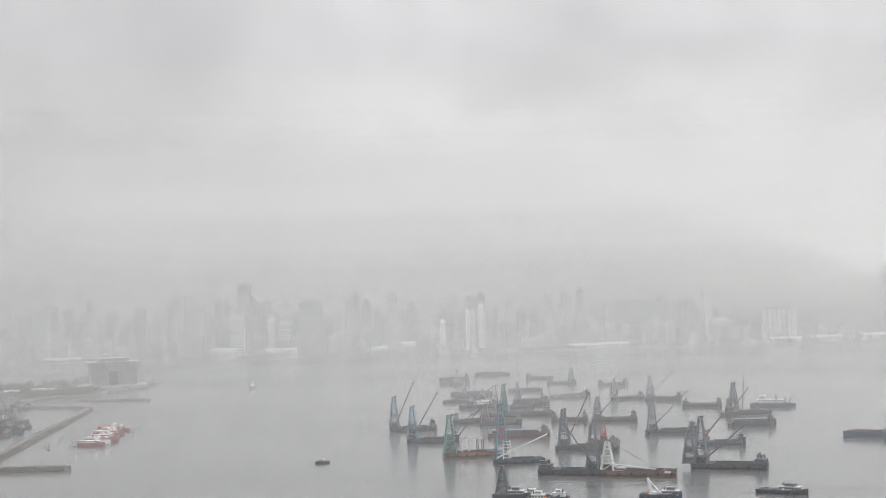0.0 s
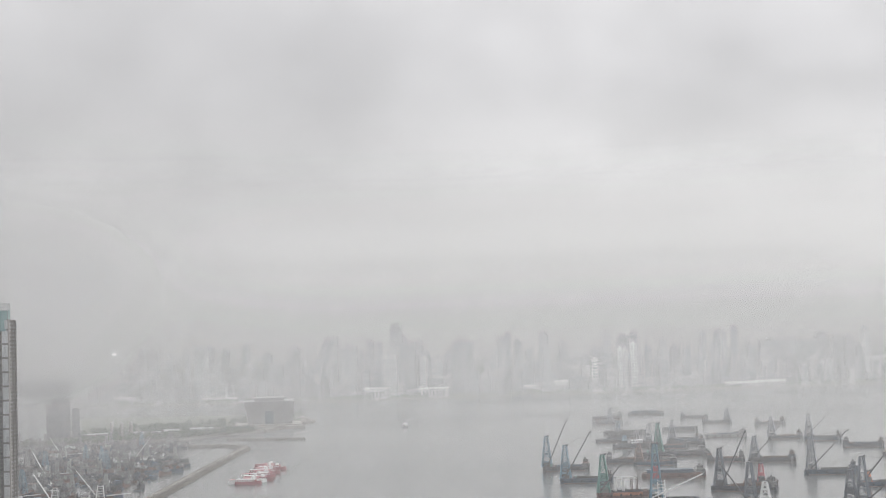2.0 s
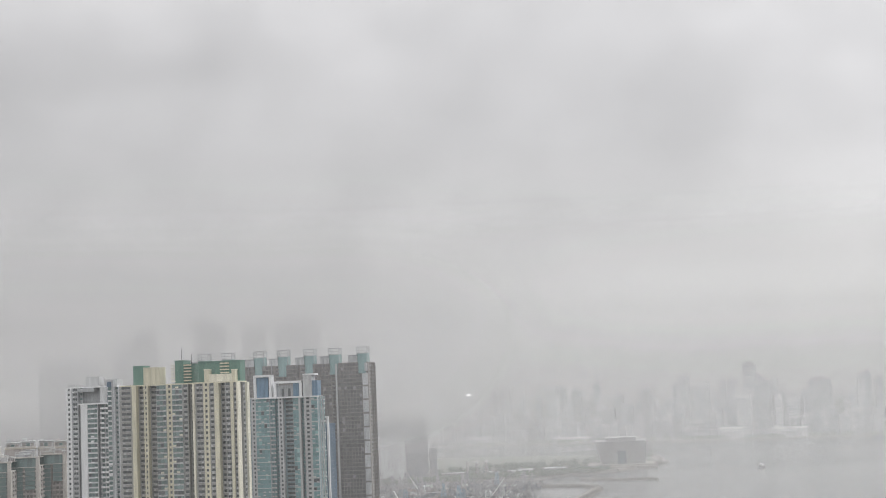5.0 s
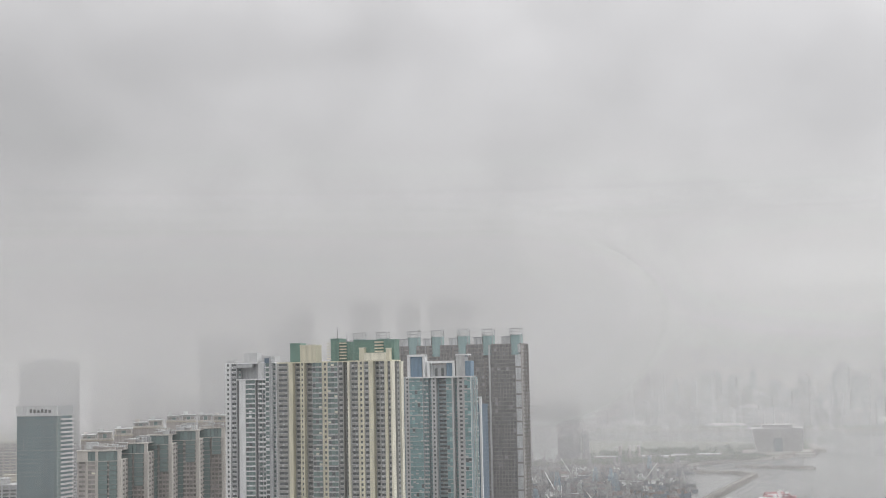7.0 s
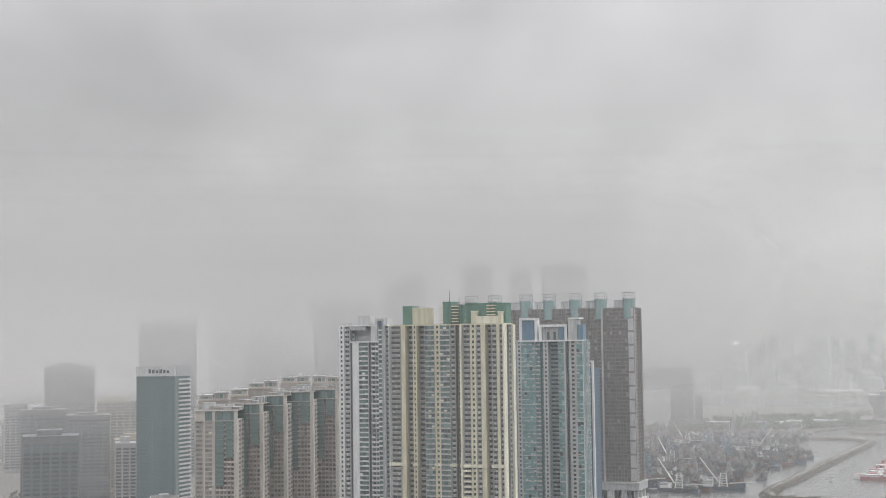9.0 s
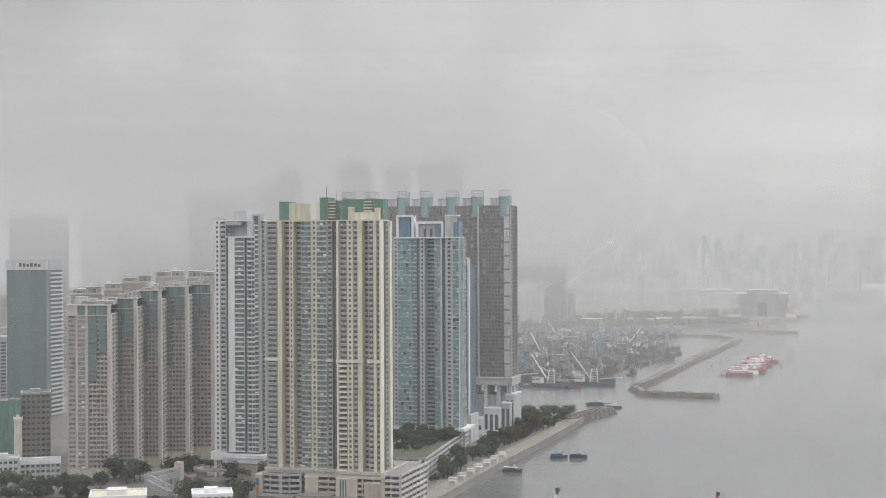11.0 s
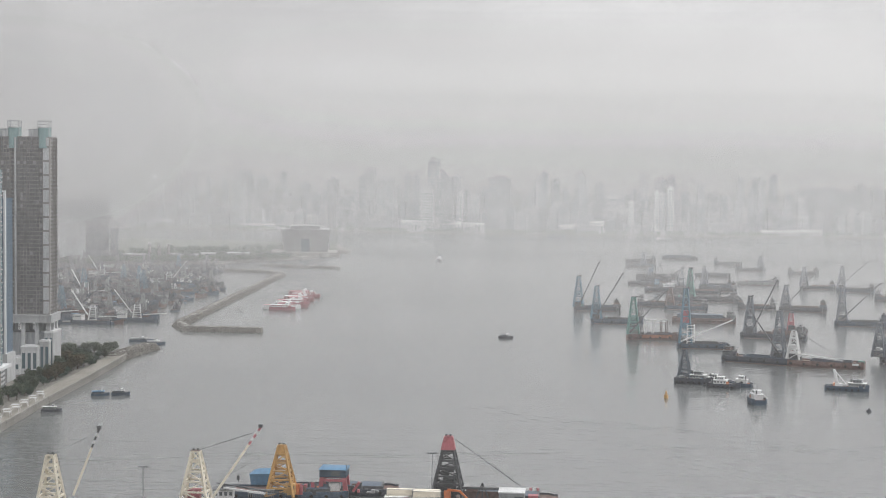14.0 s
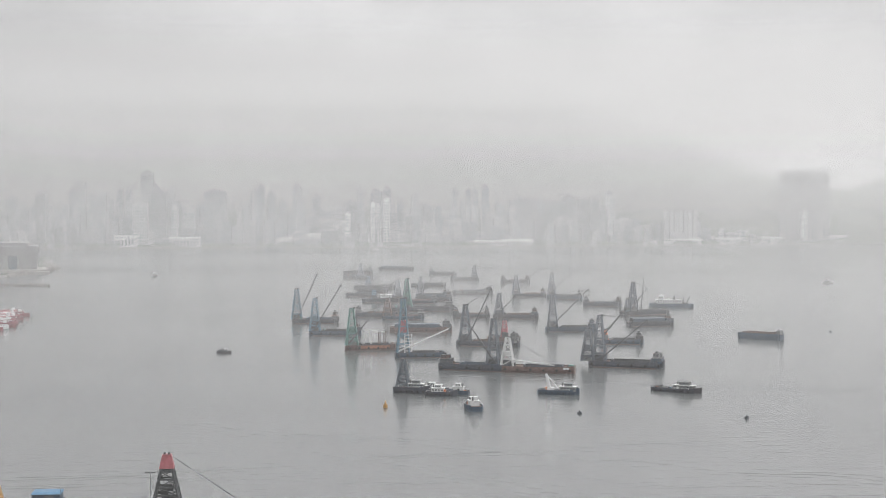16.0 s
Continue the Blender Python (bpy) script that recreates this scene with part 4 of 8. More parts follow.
def dark_estate():
    m = at(-401.9, 1071.4, 0, -5.8)
    cols = [(-126, -104, "k"), (-104, -84.5, "w"), (-84.5, -60, "k"), (-60, -52, "w"), (-52, -40, "k"), (-40, -32, "w"), (-32, -14.6, "k"), (-14.6, -11.0, "w"), (-11.0, -9.7, "e"), (-9.7, 9.5, "k"), (9.5, 14.4, "l")]
    ob = tower(m, cols, 46.4, 176.9, 24, PAL_DARK, "dark brown glazed apartment slab with framed water tanks", sides="wkwkw", seed=131)
    for u in (-122.0, -102.5, -76.8, -57.7, -36.7, -16.8, 5.2):
        s = Mesh()
        s.box(u - 6.2, u + 0.6, 0.6, 12, 165.2, 182.4, PALE_GREY)
        s.box(u - 6.5, u + 0.8, 0.3, 12.3, 182.4, 183.2, MID_GREY)
        s.box(u - 4.4, u - 3.6, 0.3, 0.7, 167, 181, MID_GREY)
        s.link("tank_house", ob)
        s = Mesh()
        c = u + 4.5
        for k in range(8):
            p, q = 3.1416 * k / 8, 3.1416 * (k + 1) / 8
            for z0, z1, grow in ((169.0, 184.0, 0.0), (184.0, 184.8, 0.35)):
                s.face([(c - (3.7 + grow) * math.cos(p), 1.5 - (2.4 + grow) * math.sin(p), z0), (c - (3.7 + grow) * math.cos(q), 1.5 - (2.4 + grow) * math.sin(q), z0),
                        (c - (3.7 + grow) * math.cos(q), 1.5 - (2.4 + grow) * math.sin(q), z1), (c - (3.7 + grow) * math.cos(p), 1.5 - (2.4 + grow) * math.sin(p), z1)], TANK_PANEL if grow == 0 else PALE_GREY)
        s.box(u + 0.8, u + 8.2, 1.5, 10, 165.5, 184.6, TANK_PANEL)
        s.link("tank_glazing", ob)
        s = Mesh()
        for a in (u + 0.3, u + 8.3):
            s.beam((a, 2, 177), (a, 2, 189.3), 0.55, FRAME_GREY)
        s.beam((u - 0.1, 2, 189.0), (u + 8.7, 2, 189.0), 0.7, FRAME_GREY)
        s.beam((u - 0.1, 2, 186.6), (u + 8.7, 2, 186.6), 0.45, FRAME_GREY)
        for a in (u + 0.3, u + 8.3):
            s.beam((a, 9, 183), (a, 9, 189.3), 0.6, FRAME_GREY)
            s.beam((a, 2, 189.0), (a, 9, 189.0), 0.6, FRAME_GREY)
        s.link("tank_frame", ob)
    s = Mesh()
    s.box(-20, 16.4, -3.0, 25, 40.4, 46.4, PALE_GREY)
    s.box(-20.4, 16.8, -3.4, 25.4, 45.2, 46.0, PALE_GREY)
    s.link("transfer_band", ob)
    for u in (-17, -6, 4, 12.5):
        for d in (-1.5, 10, 20):
            s = Mesh()
            s.box(u, u + 2.6, d, d + 2.6, 4, 40.4, PALE_GREY)
            s.link("column", ob)
    s = Mesh()
    s.box(-125, 13, 2, 24, 4, 33, MID_GREY)
    s.link("podium_core", ob)
    for k, (u0, u1, d0, d1, top) in enumerate(((-3, 9, -14, 2, 23), (9, 16, -8, 4, 27), (11, 17.5, -2, 22, 33), (-18, -3, -18, 2, 15))):
        s = Mesh()
        s.box(u0, u1, d0, d1, 4, top, PALE_GREY if k % 3 else WHITE)
        s.box(u0 - 0.3, u1 + 0.3, d0 - 0.3, d1, top, top + 1.2, WHITE)
        s.link("podium_wall", ob)
        n = max(2, round((u1 - u0) / 4))
        for j in range(n):
            a = u0 + (u1 - u0) * (j + 0.22) / n
            g = Mesh()
            g.box(a, a + (u1 - u0) * 0.56 / n, d0 - 0.12, d0 + 0.4, 8, top - 3.5, GLASS_OFFICE)
            g.link("window", ob)


dark_estate()


def brown_estate():
    groups = [
        (at(-557.5, 775.4, 0, -24), [(-13.8, -8.2, "w"), (-8.2, -7.2, "p"), (-7.2, -2.6, "g"), (-2.6, -0.9, "p"), (-0.9, 11.0, "b"), (11.0, 13.1, "p")], 111.6),
        (at(-551.4, 804.1, 0, -24), [(-8.8, 5.9, "b"), (5.9, 8.0, "p")], 114.8),
        (at(-550.4, 831.3, 0, -24), [(-8.3, 5.3, "b"), (5.3, 7.5, "p")], 119.0),
        (at(-547.9, 858.0, 0, -24), [(-9.4, 6.4, "b"), (6.4, 8.7, "p")], 120.8),
        (at(-543.6, 884.3, 0, -24), [(-9.0, 6.0, "b"), (6.0, 8.3, "p")], 121.6)]
    for k, (m, cols, top) in enumerate(groups):
        ob = tower(m, cols, 9.5, top - 6.5, 24, PAL_BROWN, "buff and taupe apartment block with balconies and a glazed upper part", sides="ww", seed=170 + 20 * k)
        u0, u1 = cols[0][0], cols[-1][1]
        for j, (a, b, kind) in enumerate(cols):
            if kind in "bg":
                s = Mesh()
                n = max(1, round((b - a) / 2.6))
                for i in range(n):
                    s.box(a + (b - a) * i / n + 0.06, a + (b - a) * (i + 1) / n - 0.06, -0.4, 4, top - 6.3, top - 0.6, GLASS_ATTIC)
                s.link("attic_glazing", ob)
                if kind == "b":
                    for i in range(14 + 2 * (k % 2)):
                        s = Mesh()
                        z = top - 9.4 - i * 2.9
                        w = (b - a) * 0.48
                        s.box(a + 0.1, a + w - 0.1, -0.85, 0.3, z + 0.15, z + 2.8, GLASS_ATTIC)
                        s.link("glazed_balcony", ob)
                        if i < 8 - k:
                            s = Mesh()
                            s.box(a + w * 1.2, a + w * 2.0, -0.85, 0.3, z + 0.15, z + 2.8, GLASS_ATTIC if (i + k) % 3 else GLASS_GREEN)
                            s.link("glazed_balcony", ob)
            else:
                s = Mesh()
                s.box(a, b, -0.8, 1.5, top - 6.5, top, BROWN_PIER)
                s.link("pier", ob)
        s = Mesh()
        s.box(u0 - 0.3, u1 + 0.3, -1.2, 1.2, top - 0.5, top + 0.3, BROWN_PIER)
        s.box(u0, u1, 1.2, 23.5, top - 0.5, top - 0.1, CONCRETE)
        s.box(u0 - 0.3, u1 + 0.3, -1.2, 2, top - 6.7, top - 6.3, BROWN_PIER)
        s.link("cornice", ob)
        rng = random.Random(k)
        # penthouses, terrace walls and pergolas
        for i in range(9):
            s = Mesh()
            a, d, h = rng.uniform(u0, u1 - 6), 3.0 + 2.1 * i, rng.uniform(1.2, 2.4) + (1.8 if i > 5 else 0)
            w = rng.uniform(3.5, 7.5)
            s.box(a, a + w, d, d + 3.2, top, top + h, rng.choice((PALE_GREY, BROWN_PIER, BROWN_WALL, MID_GREY)))
            s.box(a - 0.3, a + w + 0.3, d - 0.3, d + 3.4, top + h, top + h + 0.35, PALE_GREY)
            if i % 2:
                s.box(a + 0.4, a + w - 0.4, d - 0.08, d + 0.2, top + 0.6, top + h - 0.5, GLASS_DUSK)
            s.link("roof_house", ob)
        for i in range(4):
            s = Mesh()
            a, d = rng.uniform(u0, u1 - 3), rng.uniform(1, 16)
            for p, q in ((0, 0), (2.8, 0), (0, 2.4), (2.8, 2.4)):
                s.beam((a + p, d + q, top), (a + p, d + q, top + 3.2), 0.25, PALE_GREY)
            for p in (0, 0.9, 1.8, 2.8):
                s.beam((a + p, d - 0.4, top + 3.2), (a + p, d + 2.8, top + 3.2), 0.25, PALE_GREY)
            s.link("pergola", ob)
        s = Mesh()
        s.box(u0, u1, -0.6, 24, 4, 9.5, BUFF)
        s.link("podium_wall", ob)
    # the same estate's rear towers look over the roofs
    m = at(-557.5, 775.4, 0, -33)
    rng = random.Random(23)
    for u0, u1, d0, top in ((-14, 6, 45, 122.0), (18, 38, 78, 128.5), (40, 60, 100, 131.5), (62, 82, 120, 130.5), (6, 18, 70, 124.0)):
        ob = thing("apartment_tower", m, "pale grey-brown rear apartment block with roof terraces", "apartment tower", "towers by the sea wall")
        s = Mesh()
        s.box(u0, u1, d0, d0 + 20, 4, top - 6, BROWN_WALL)
        s.box(u0 - 0.3, u1 + 0.3, d0 - 0.3, d0 + 20, top - 6, top - 5.4, BUFF)
        s.link("wall", ob)
        # two-storey penthouses behind terraces, with glazed fronts and thin roof slabs
        n = round((u1 - u0) / 9)
        for j in range(n):
            a = u0 + (u1 - u0) * j / n
            b = u0 + (u1 - u0) * (j + 1) / n
            h, d = top - rng.uniform(0.0, 2.0), d0 + rng.uniform(0.6, 3.0)
            g = Mesh()
            g.box(a + 0.5, b - 0.5, d, d + 11, top - 5.4, h - 0.5, rng.choice((PALE_GREY, BROWN_PIER, PALE_GREY)))
            g.box(a + 0.1, b - 0.1, d - 0.7, d + 11.4, h - 0.5, h, PALE_GREY)
            house = g.link("penthouse", ob)
            g = Mesh()
            for i in range(3):
                w = (b - a - 2.0) / 3
                g.box(a + 1.0 + w * i + 0.15, a + 1.0 + w * (i + 1) - 0.15, d - 0.08, d + 0.3, top - 4.4, h - 1.4, GLASS_ATTIC if i % 2 else GLASS_DUSK)
            g.link("glazing", house)
            g = Mesh()
            w = rng.uniform(2.0, 3.4)
            g.box(a + 1.5, a + 1.5 + w, d + 3, d + 6, h, h + rng.uniform(1.0, 2.6), rng.choice((PALE_GREY, BROWN_WALL, MID_GREY)))
            g.link("tank_room", house)
            g = Mesh()
            g.box(a, b, d0 - 0.2, d0 + 0.1, top - 5.4, top - 4.3, BROWN_PIER)
            g.link("terrace_wall", house)
            if rng.random() < 0.5:
                g = Mesh()
                g.beam((b - 2, d + 4, h), (b - 2, d + 4, h + 3), 0.2, STEEL_DARK)
                g.link("aerial", house)

brown_estate()


def office_tower():
    ob = thing("office_tower", at(-798.7, 1033.6, 0, -5.8), "grey-green glass office tower with a sign band", "office tower")
    s = Mesh()
    s.box(-26.3, 11.7, 0.6, 24.5, 4, 135.6, MID_GREY)
    s.link("core", ob)
    for k in range(34):
        z = 5 + 3.6 * k
        s = Mesh()
        for c in range(12):
            a = -26.5 + 3.2 * c
            s.face([(a + 0.03, 0.1, z + 0.55), (a + 3.17, 0.1, z + 0.55), (a + 3.17, 0.1, z + 3.6), (a + 0.03, 0.1, z + 3.6)], GLASS_TOWER)
        s.box(-26.5, 11.9, 0.06, 0.6, z, z + 0.55, SPANDREL)
        tagged(s.link("glazing_row", ob), kind="stuff")
        s = Mesh()
        s.box(11.2, 13.2, 5.0, 24.0, z, z + 1.5, PALE_GREY)
        s.link("balcony", ob)
        s = Mesh()
        s.box(11.3, 11.9, 5.0, 24.0, z + 1.5, z + 3.6, GLASS_TOWER)
        s.link("balcony_glazing", ob)
    s = Mesh()
    s.box(11.0, 12.4, 0.0, 5.0, 5, 127.5, GLASS_ATTIC)
    s.link("corner_strip", ob)
    s = Mesh()
    s.box(-26.8, 11.9, -0.5, 2, 127.6, 135.9, PALE_GREY)
    s.box(10.2, 12.3, 2.1, 24.6, 129, 135.9, MID_GREY)
    s.link("sign_band", ob)
    for k in range(6):
        s = Mesh()
        s.box(-14 + 3.6 * k, -11.6 + 3.6 * k, -0.62, -0.4, 130.2, 133.4 - 0.4 * (k % 3), STEEL_DARK)
        s.link("sign_bar", ob)


office_tower()
# ---- boats ----
def hull_mesh(L, B, H, mat, rail, deck, bow=0.16, sheer=0.0, stern=0.05):
    """A hull along x, bow at +x: raked ends, a rubbing strake, bulwarks and a sunk deck."""
    me = Mesh()
    stations = [(-0.5, 0.78, 1.0), (-0.5 + stern, 0.96, 0.55), (-0.2, 1.0, 0.3), (0.2, 1.0, 0.3), (0.5 - bow, 0.92, 0.42), (0.5 - bow * 0.4, 0.6, 0.9), (0.5, 0.10 if bow > 0.1 else 0.7, 1.4)]
    rings = []
    for k, (x, b, low) in enumerate(stations):
        h = H * (1 + sheer * max(0, (x - 0.1)) ** 2 * 6 + sheer * 0.3 * max(0, -x - 0.2))
        hb = B / 2 * b
        z0 = -1.0 + (low - 0.3) * 0.9
        rings.append([(x * L, -hb * 0.9, z0), (x * L, -hb, h * 0.45), (x * L, -hb, h), (x * L, -hb + 0.5, h), (x * L, -hb + 0.5, h - 1.0),
                      (x * L, hb - 0.5, h - 1.0), (x * L, hb - 0.5, h), (x * L, hb, h), (x * L, hb, h * 0.45), (x * L, hb * 0.9, z0)])
    mats = [mat, mat, rail, mat, deck, mat, rail, mat, mat]
    for a, b in zip(rings, rings[1:]):
        for i in range(9):
            me.face([a[i], b[i], b[i + 1], a[i + 1]], mats[i])
        me.face([a[9], b[9], b[0], a[0]], mat)
    me.face(list(reversed(rings[0])), mat)
    me.face(rings[-1], mat)
    return me


def lattice(me, x, y, z0, z1, w0, w1, mat, levels=6, t=0.7, lean=0.0):
    """A tapering four-legged derrick mast with rungs and braces."""
    def corner(k, f):
        w = w0 + (w1 - w0) * f
        sx, sy = ((-1, -1), (1, -1), (1, 1), (-1, 1))[k]
        return (x + sx * w / 2 + lean * f, y + sy * w / 2 * 0.8, z0 + (z1 - z0) * f)
    for k in range(4):
        me.beam(corner(k, 0), corner(k, 1), t, mat, t * 0.8)
    for i in range(1, levels + 1):
        f = i / levels
        g = (i - 1) / levels
        for k in range(4):
            me.beam(corner(k, f), corner((k + 1) % 4, f), t * 0.7, mat)
            if (i + k) % 2:
                me.beam(corner(k, g), corner((k + 1) % 4, f), t * 0.45, mat)
            else:
                me.beam(corner((k + 1) % 4, g), corner(k, f), t * 0.45, mat)


def cabin_block(parent, u0, u1, w, z0, z1, mat, roof=None, floors=2):
    me = Mesh()
    me.box(u0, u1, -w / 2, w / 2, z0, z1, mat)
    cab = me.link("deckhouse", parent)
    for k in range(floors):
        z = z0 + (z1 - z0) * (k + 0.42) / floors
        me = Mesh()
        n = max(2, int((u1 - u0) / 2.2))
        for j in range(n):
            a = u0 + (u1 - u0) * (j + 0.2) / n
            me.box(a, a + (u1 - u0) * 0.6 / n, -w / 2 - 0.06, -w / 2 + 0.2, z, z + (z1 - z0) / floors * 0.38, GLASS_DARK)
        me.link("window_row", cab)
    me = Mesh()
    me.box(u0 - 0.6, u1 + 0.6, -w / 2 - 0.6, w / 2 + 0.6, z1, z1 + 0.35, roof or STEEL_GREY)
    me.box((u0 + u1) / 2 - 0.9, (u0 + u1) / 2 + 0.9, -0.9, 0.9, z1 + 0.35, z1 + 2.2, roof or STEEL_DARK)
    me.link("cabin_roof", cab)
    return cab


BARGE_WORDS = {STEEL_NAVY: "dark navy", STEEL_BLACK: "black", STEEL_RUST: "rust-brown", STEEL_GREY: "grey"}


def derrick_barge(x, y, az, L, B, hull, frame_mat, tower=(0, 0), boom=None, house="R", roof=None, gantry=False, red_band=False, stern_mark=False,
                  second=None, block=False, mast=None, cabin=None):
    kind = "derrick barge with a lattice mast" if tower[1] else "flat cargo barge"
    rng = random.Random(int(x * 10) + int(y))
    ob = thing("derrick_barge", at(x, y, 0, az), "%s steel %s lying at anchor" % (BARGE_WORDS[hull], kind), "barge", "barges at anchor")
    H = 5.3 if L > 50 else 4.6
    h = hull_mesh(L, B, H, hull, STEEL_DARK, STEEL_RUST, bow=0.09, stern=0.07, sheer=0.22)
    h.link("hull", ob)
    s = Mesh()
    s.box(-L * 0.43, L * 0.41, -B / 2 - 0.07, B / 2 + 0.07, -0.4, 0.5, STEEL_RUST)
    s.link("boot_top", ob)
    # hold coaming
    edge = rng.choice((STEEL_RUST, STEEL_NAVY, STEEL_DARK)) if hull is not STEEL_RUST else STEEL_BLACK
    a, b = (-L * 0.20, L * 0.34)
    s = Mesh()
    for p, q, r, t in ((a, b, -B * 0.40, -B * 0.40 + 0.5), (a, b, B * 0.40 - 0.5, B * 0.40), (a, a + 0.5, -B * 0.40, B * 0.40), (b - 0.5, b, -B * 0.40, B * 0.40)):
        s.box(p, q, r, t, H - 1.0, H + 0.9, edge)
    for k in range(8):
        u = a + (b - a) * (k + 0.5) / 8
        s.box(u - 0.2, u + 0.2, -B * 0.42, -B * 0.40, H - 1.0, H + 0.9, STEEL_DARK)
    s.link("hold_coaming", ob)
    for k in range(6):
        u = -L * 0.45 + L * 0.9 * k / 5
        s = Mesh()
        s.drum(0, 0, -0.35, 0.35, 1.0, 1.0, RUBBER, 10)
        s.v = [(u + p[0], -B / 2 - 0.2 + p[2] * 0.8, 2.6 + p[1]) for p in s.v]
        s.link("tyre_fender", ob)
    # winches, lockers and poles about the deck
    for k in range(5):
        s = Mesh()
        u, v = rng.choice((rng.uniform(-0.46, -0.22), rng.uniform(0.34, 0.46))) * L, rng.uniform(-0.36, 0.2) * B
        w, z = rng.uniform(1.2, 3.4), rng.uniform(1.2, 3.6)
        s.box(u, u + w, v, v + w * 0.8, H - 1.0, H - 1.0 + z, rng.choice((STEEL_GREY, STEEL_RUST, STEEL_DARK, STEEL_GREEN, STEEL_DARK)), 0.15)
        s.link("deck_gear", ob)
    for k in range(3):
        s = Mesh()
        u = rng.uniform(-0.45, 0.45) * L
        s.beam((u, -B * 0.40, H - 1), (u, -B * 0.40, H + rng.uniform(2.5, 6)), 0.35, STEEL_DARK, 0.2)
        s.link("deck_post", ob)
    masts = [tower] if tower[1] else []
    if second:
        masts.append(second)
    for u, top in masts:
        big = top > 25
        s = Mesh()
        lattice(s, u, 0, H - 0.8, top - 1.0, 10.8 if big else 7.0, 3.0, frame_mat, 6 if top > 30 else 4, 1.3 if big else 0.9)
        m = s.link("mast_frame", ob)
        s = Mesh()
        s.box(u - 2.0, u + 2.0, -1.6, 1.6, top - 1.3, top, STEEL_DARK)
        s.box(u + 1.2, u + 3.4, -0.5, 0.5, top - 0.9, top + 0.6, STEEL_DARK)
        s.link("head_sheave", m)
        s = Mesh()
        s.box(u - 3.4, u + 3.6, -3, 3, H - 0.9, H + 4.6, STEEL_GREY if rng.random() < 0.3 else STEEL_DARK)
        s.link("winch_house", m)
        s = Mesh()
        s.box(u - 2.2, u + 2.2, -2.4, 2.4, top * 0.44, top * 0.44 + 3.2, frame_mat, 0.2)
        s.link("crow_platform", m)
        if red_band:
            s = Mesh()
            s.box(u - 3.0, u + 3.0, -2.6, 2.6, top * 0.42, top * 0.62, STEEL_RED, 0.5)
            s.link("red_cladding", m)
            s = Mesh()
            s.box(u - 3.2, u + 3.2, -2.8, 2.8, top * 0.34, top * 0.42, STEEL_BLUE, 0.2)
            s.link("blue_cladding", m)
            s = Mesh()
            for o in (1.2, 7.6):
                s.beam((u + o, -4.6, H - 0.8), (u + o, -3.2, top * 0.40), 0.8, STEEL_WHITE)
            for k in range(6):
                z = H + 1.5 + (top * 0.38 - H - 1.5) * k / 5
                s.beam((u + 1.2, -4.4, z), (u + 7.6, -4.4, z), 0.6, STEEL_WHITE)
            s.link("white_ladder_frame", m)
    if boom:
        x0, z0, x1, z1 = boom
        z0, z1 = max(z0, H), max(z1, H + 1.2)
        if z1 > z0 > H + 2:
            # the foot is hinged at the deck, on the same line
            x0 = max(-L * 0.46, min(L * 0.46, x0 - (x1 - x0) * (z0 - H - 1) / (z1 - z0)))
            z0 = H + 1
        pale = red_band or frame_mat is STEEL_WHITE
        s = Mesh()
        s.beam((x0, -B * 0.22, z0), (x1, -B * 0.34, z1), 1.3, STEEL_WHITE if pale else STEEL_DARK, 0.9)
        bo = s.link("boom", ob)
        s = Mesh()
        s.beam((x1, -B * 0.34, z1 + 0.5), (x1 + 1.0, -B * 0.34, z1 - 2.2), 1.6, STEEL_DARK, 0.7)
        s.link("boom_head", bo)
        if masts:
            s = Mesh()
            for o in (-0.8, 0.8):
                s.beam((masts[0][0] + 1.8, o, masts[0][1] - 0.5), (x1, -B * 0.34, z1), 0.22, STEEL_DARK)
            s.beam((x1, -B * 0.34, z1), (x1 + 0.4, -B * 0.34, max(H, z1 - 16)), 0.2, STEEL_DARK)
            s.link("stay_cable", bo)
    for side in house:
        u0, u1 = (L * 0.35, L * 0.485) if side == "R" else (-L * 0.485, -L * 0.35)
        paint = rng.choice((STEEL_DARK, STEEL_GREY, STEEL_NAVY, STEEL_BLACK))
        cabin_block(ob, u0, u1, B * 0.74, H - 1, H + 3.4, paint, roof or STEEL_DARK, 1)
        w = u1 - u0
        cabin_block(ob, u0 + w * rng.uniform(0.05, 0.2), u1 - w * rng.uniform(0.15, 0.35), B * 0.5, H + 3.7, H + rng.uniform(6.0, 7.6), rng.choice((paint, STEEL_GREY, STEEL_RUST)), STEEL_DARK, 1)
        s = Mesh()
        s.drum(u0 + w * 0.8, B * 0.15, H + 3.4, H + 7.4, 0.7, 0.6, STEEL_DARK, 8)
        s.link("funnel", ob)
    if cabin:
        cabin_block(ob, -2, L * 0.26, B * 0.6, H - 1, H + 5.0, cabin, STEEL_WHITE)
    if block:
        s = Mesh()
        s.box(-L * 0.42, L * 0.30, -B * 0.40, B * 0.40, H - 1, H + 3.6, STEEL_NAVY)
        for k in range(9):
            u = -L * 0.42 + L * 0.72 * k / 8
            s.box(u - 0.15, u + 0.15, -B * 0.41, B * 0.41, H - 1, H + 3.8, STEEL_DARK)
        s.link("hatch_stack", ob)
    if gantry:
        for u in (-8, -1, 7, 12):
            s = Mesh()
            for v in (-4.5, 4.5):
                s.beam((u, v, H - 1), (u, v, H + 13), 0.8, STEEL_WHITE if u < 0 else STEEL_RUST)
            s.beam((u, -4.5, H + 13), (u, 4.5, H + 13), 0.8, STEEL_GREY)
            s.link("gantry_post", ob)
        s = Mesh()
        s.beam((-8, -4.5, H + 13), (12, -4.5, H + 12), 0.8, STEEL_WHITE)
        s.beam((-8, 4.5, H + 13), (12, 4.5, H + 12), 0.8, STEEL_WHITE)
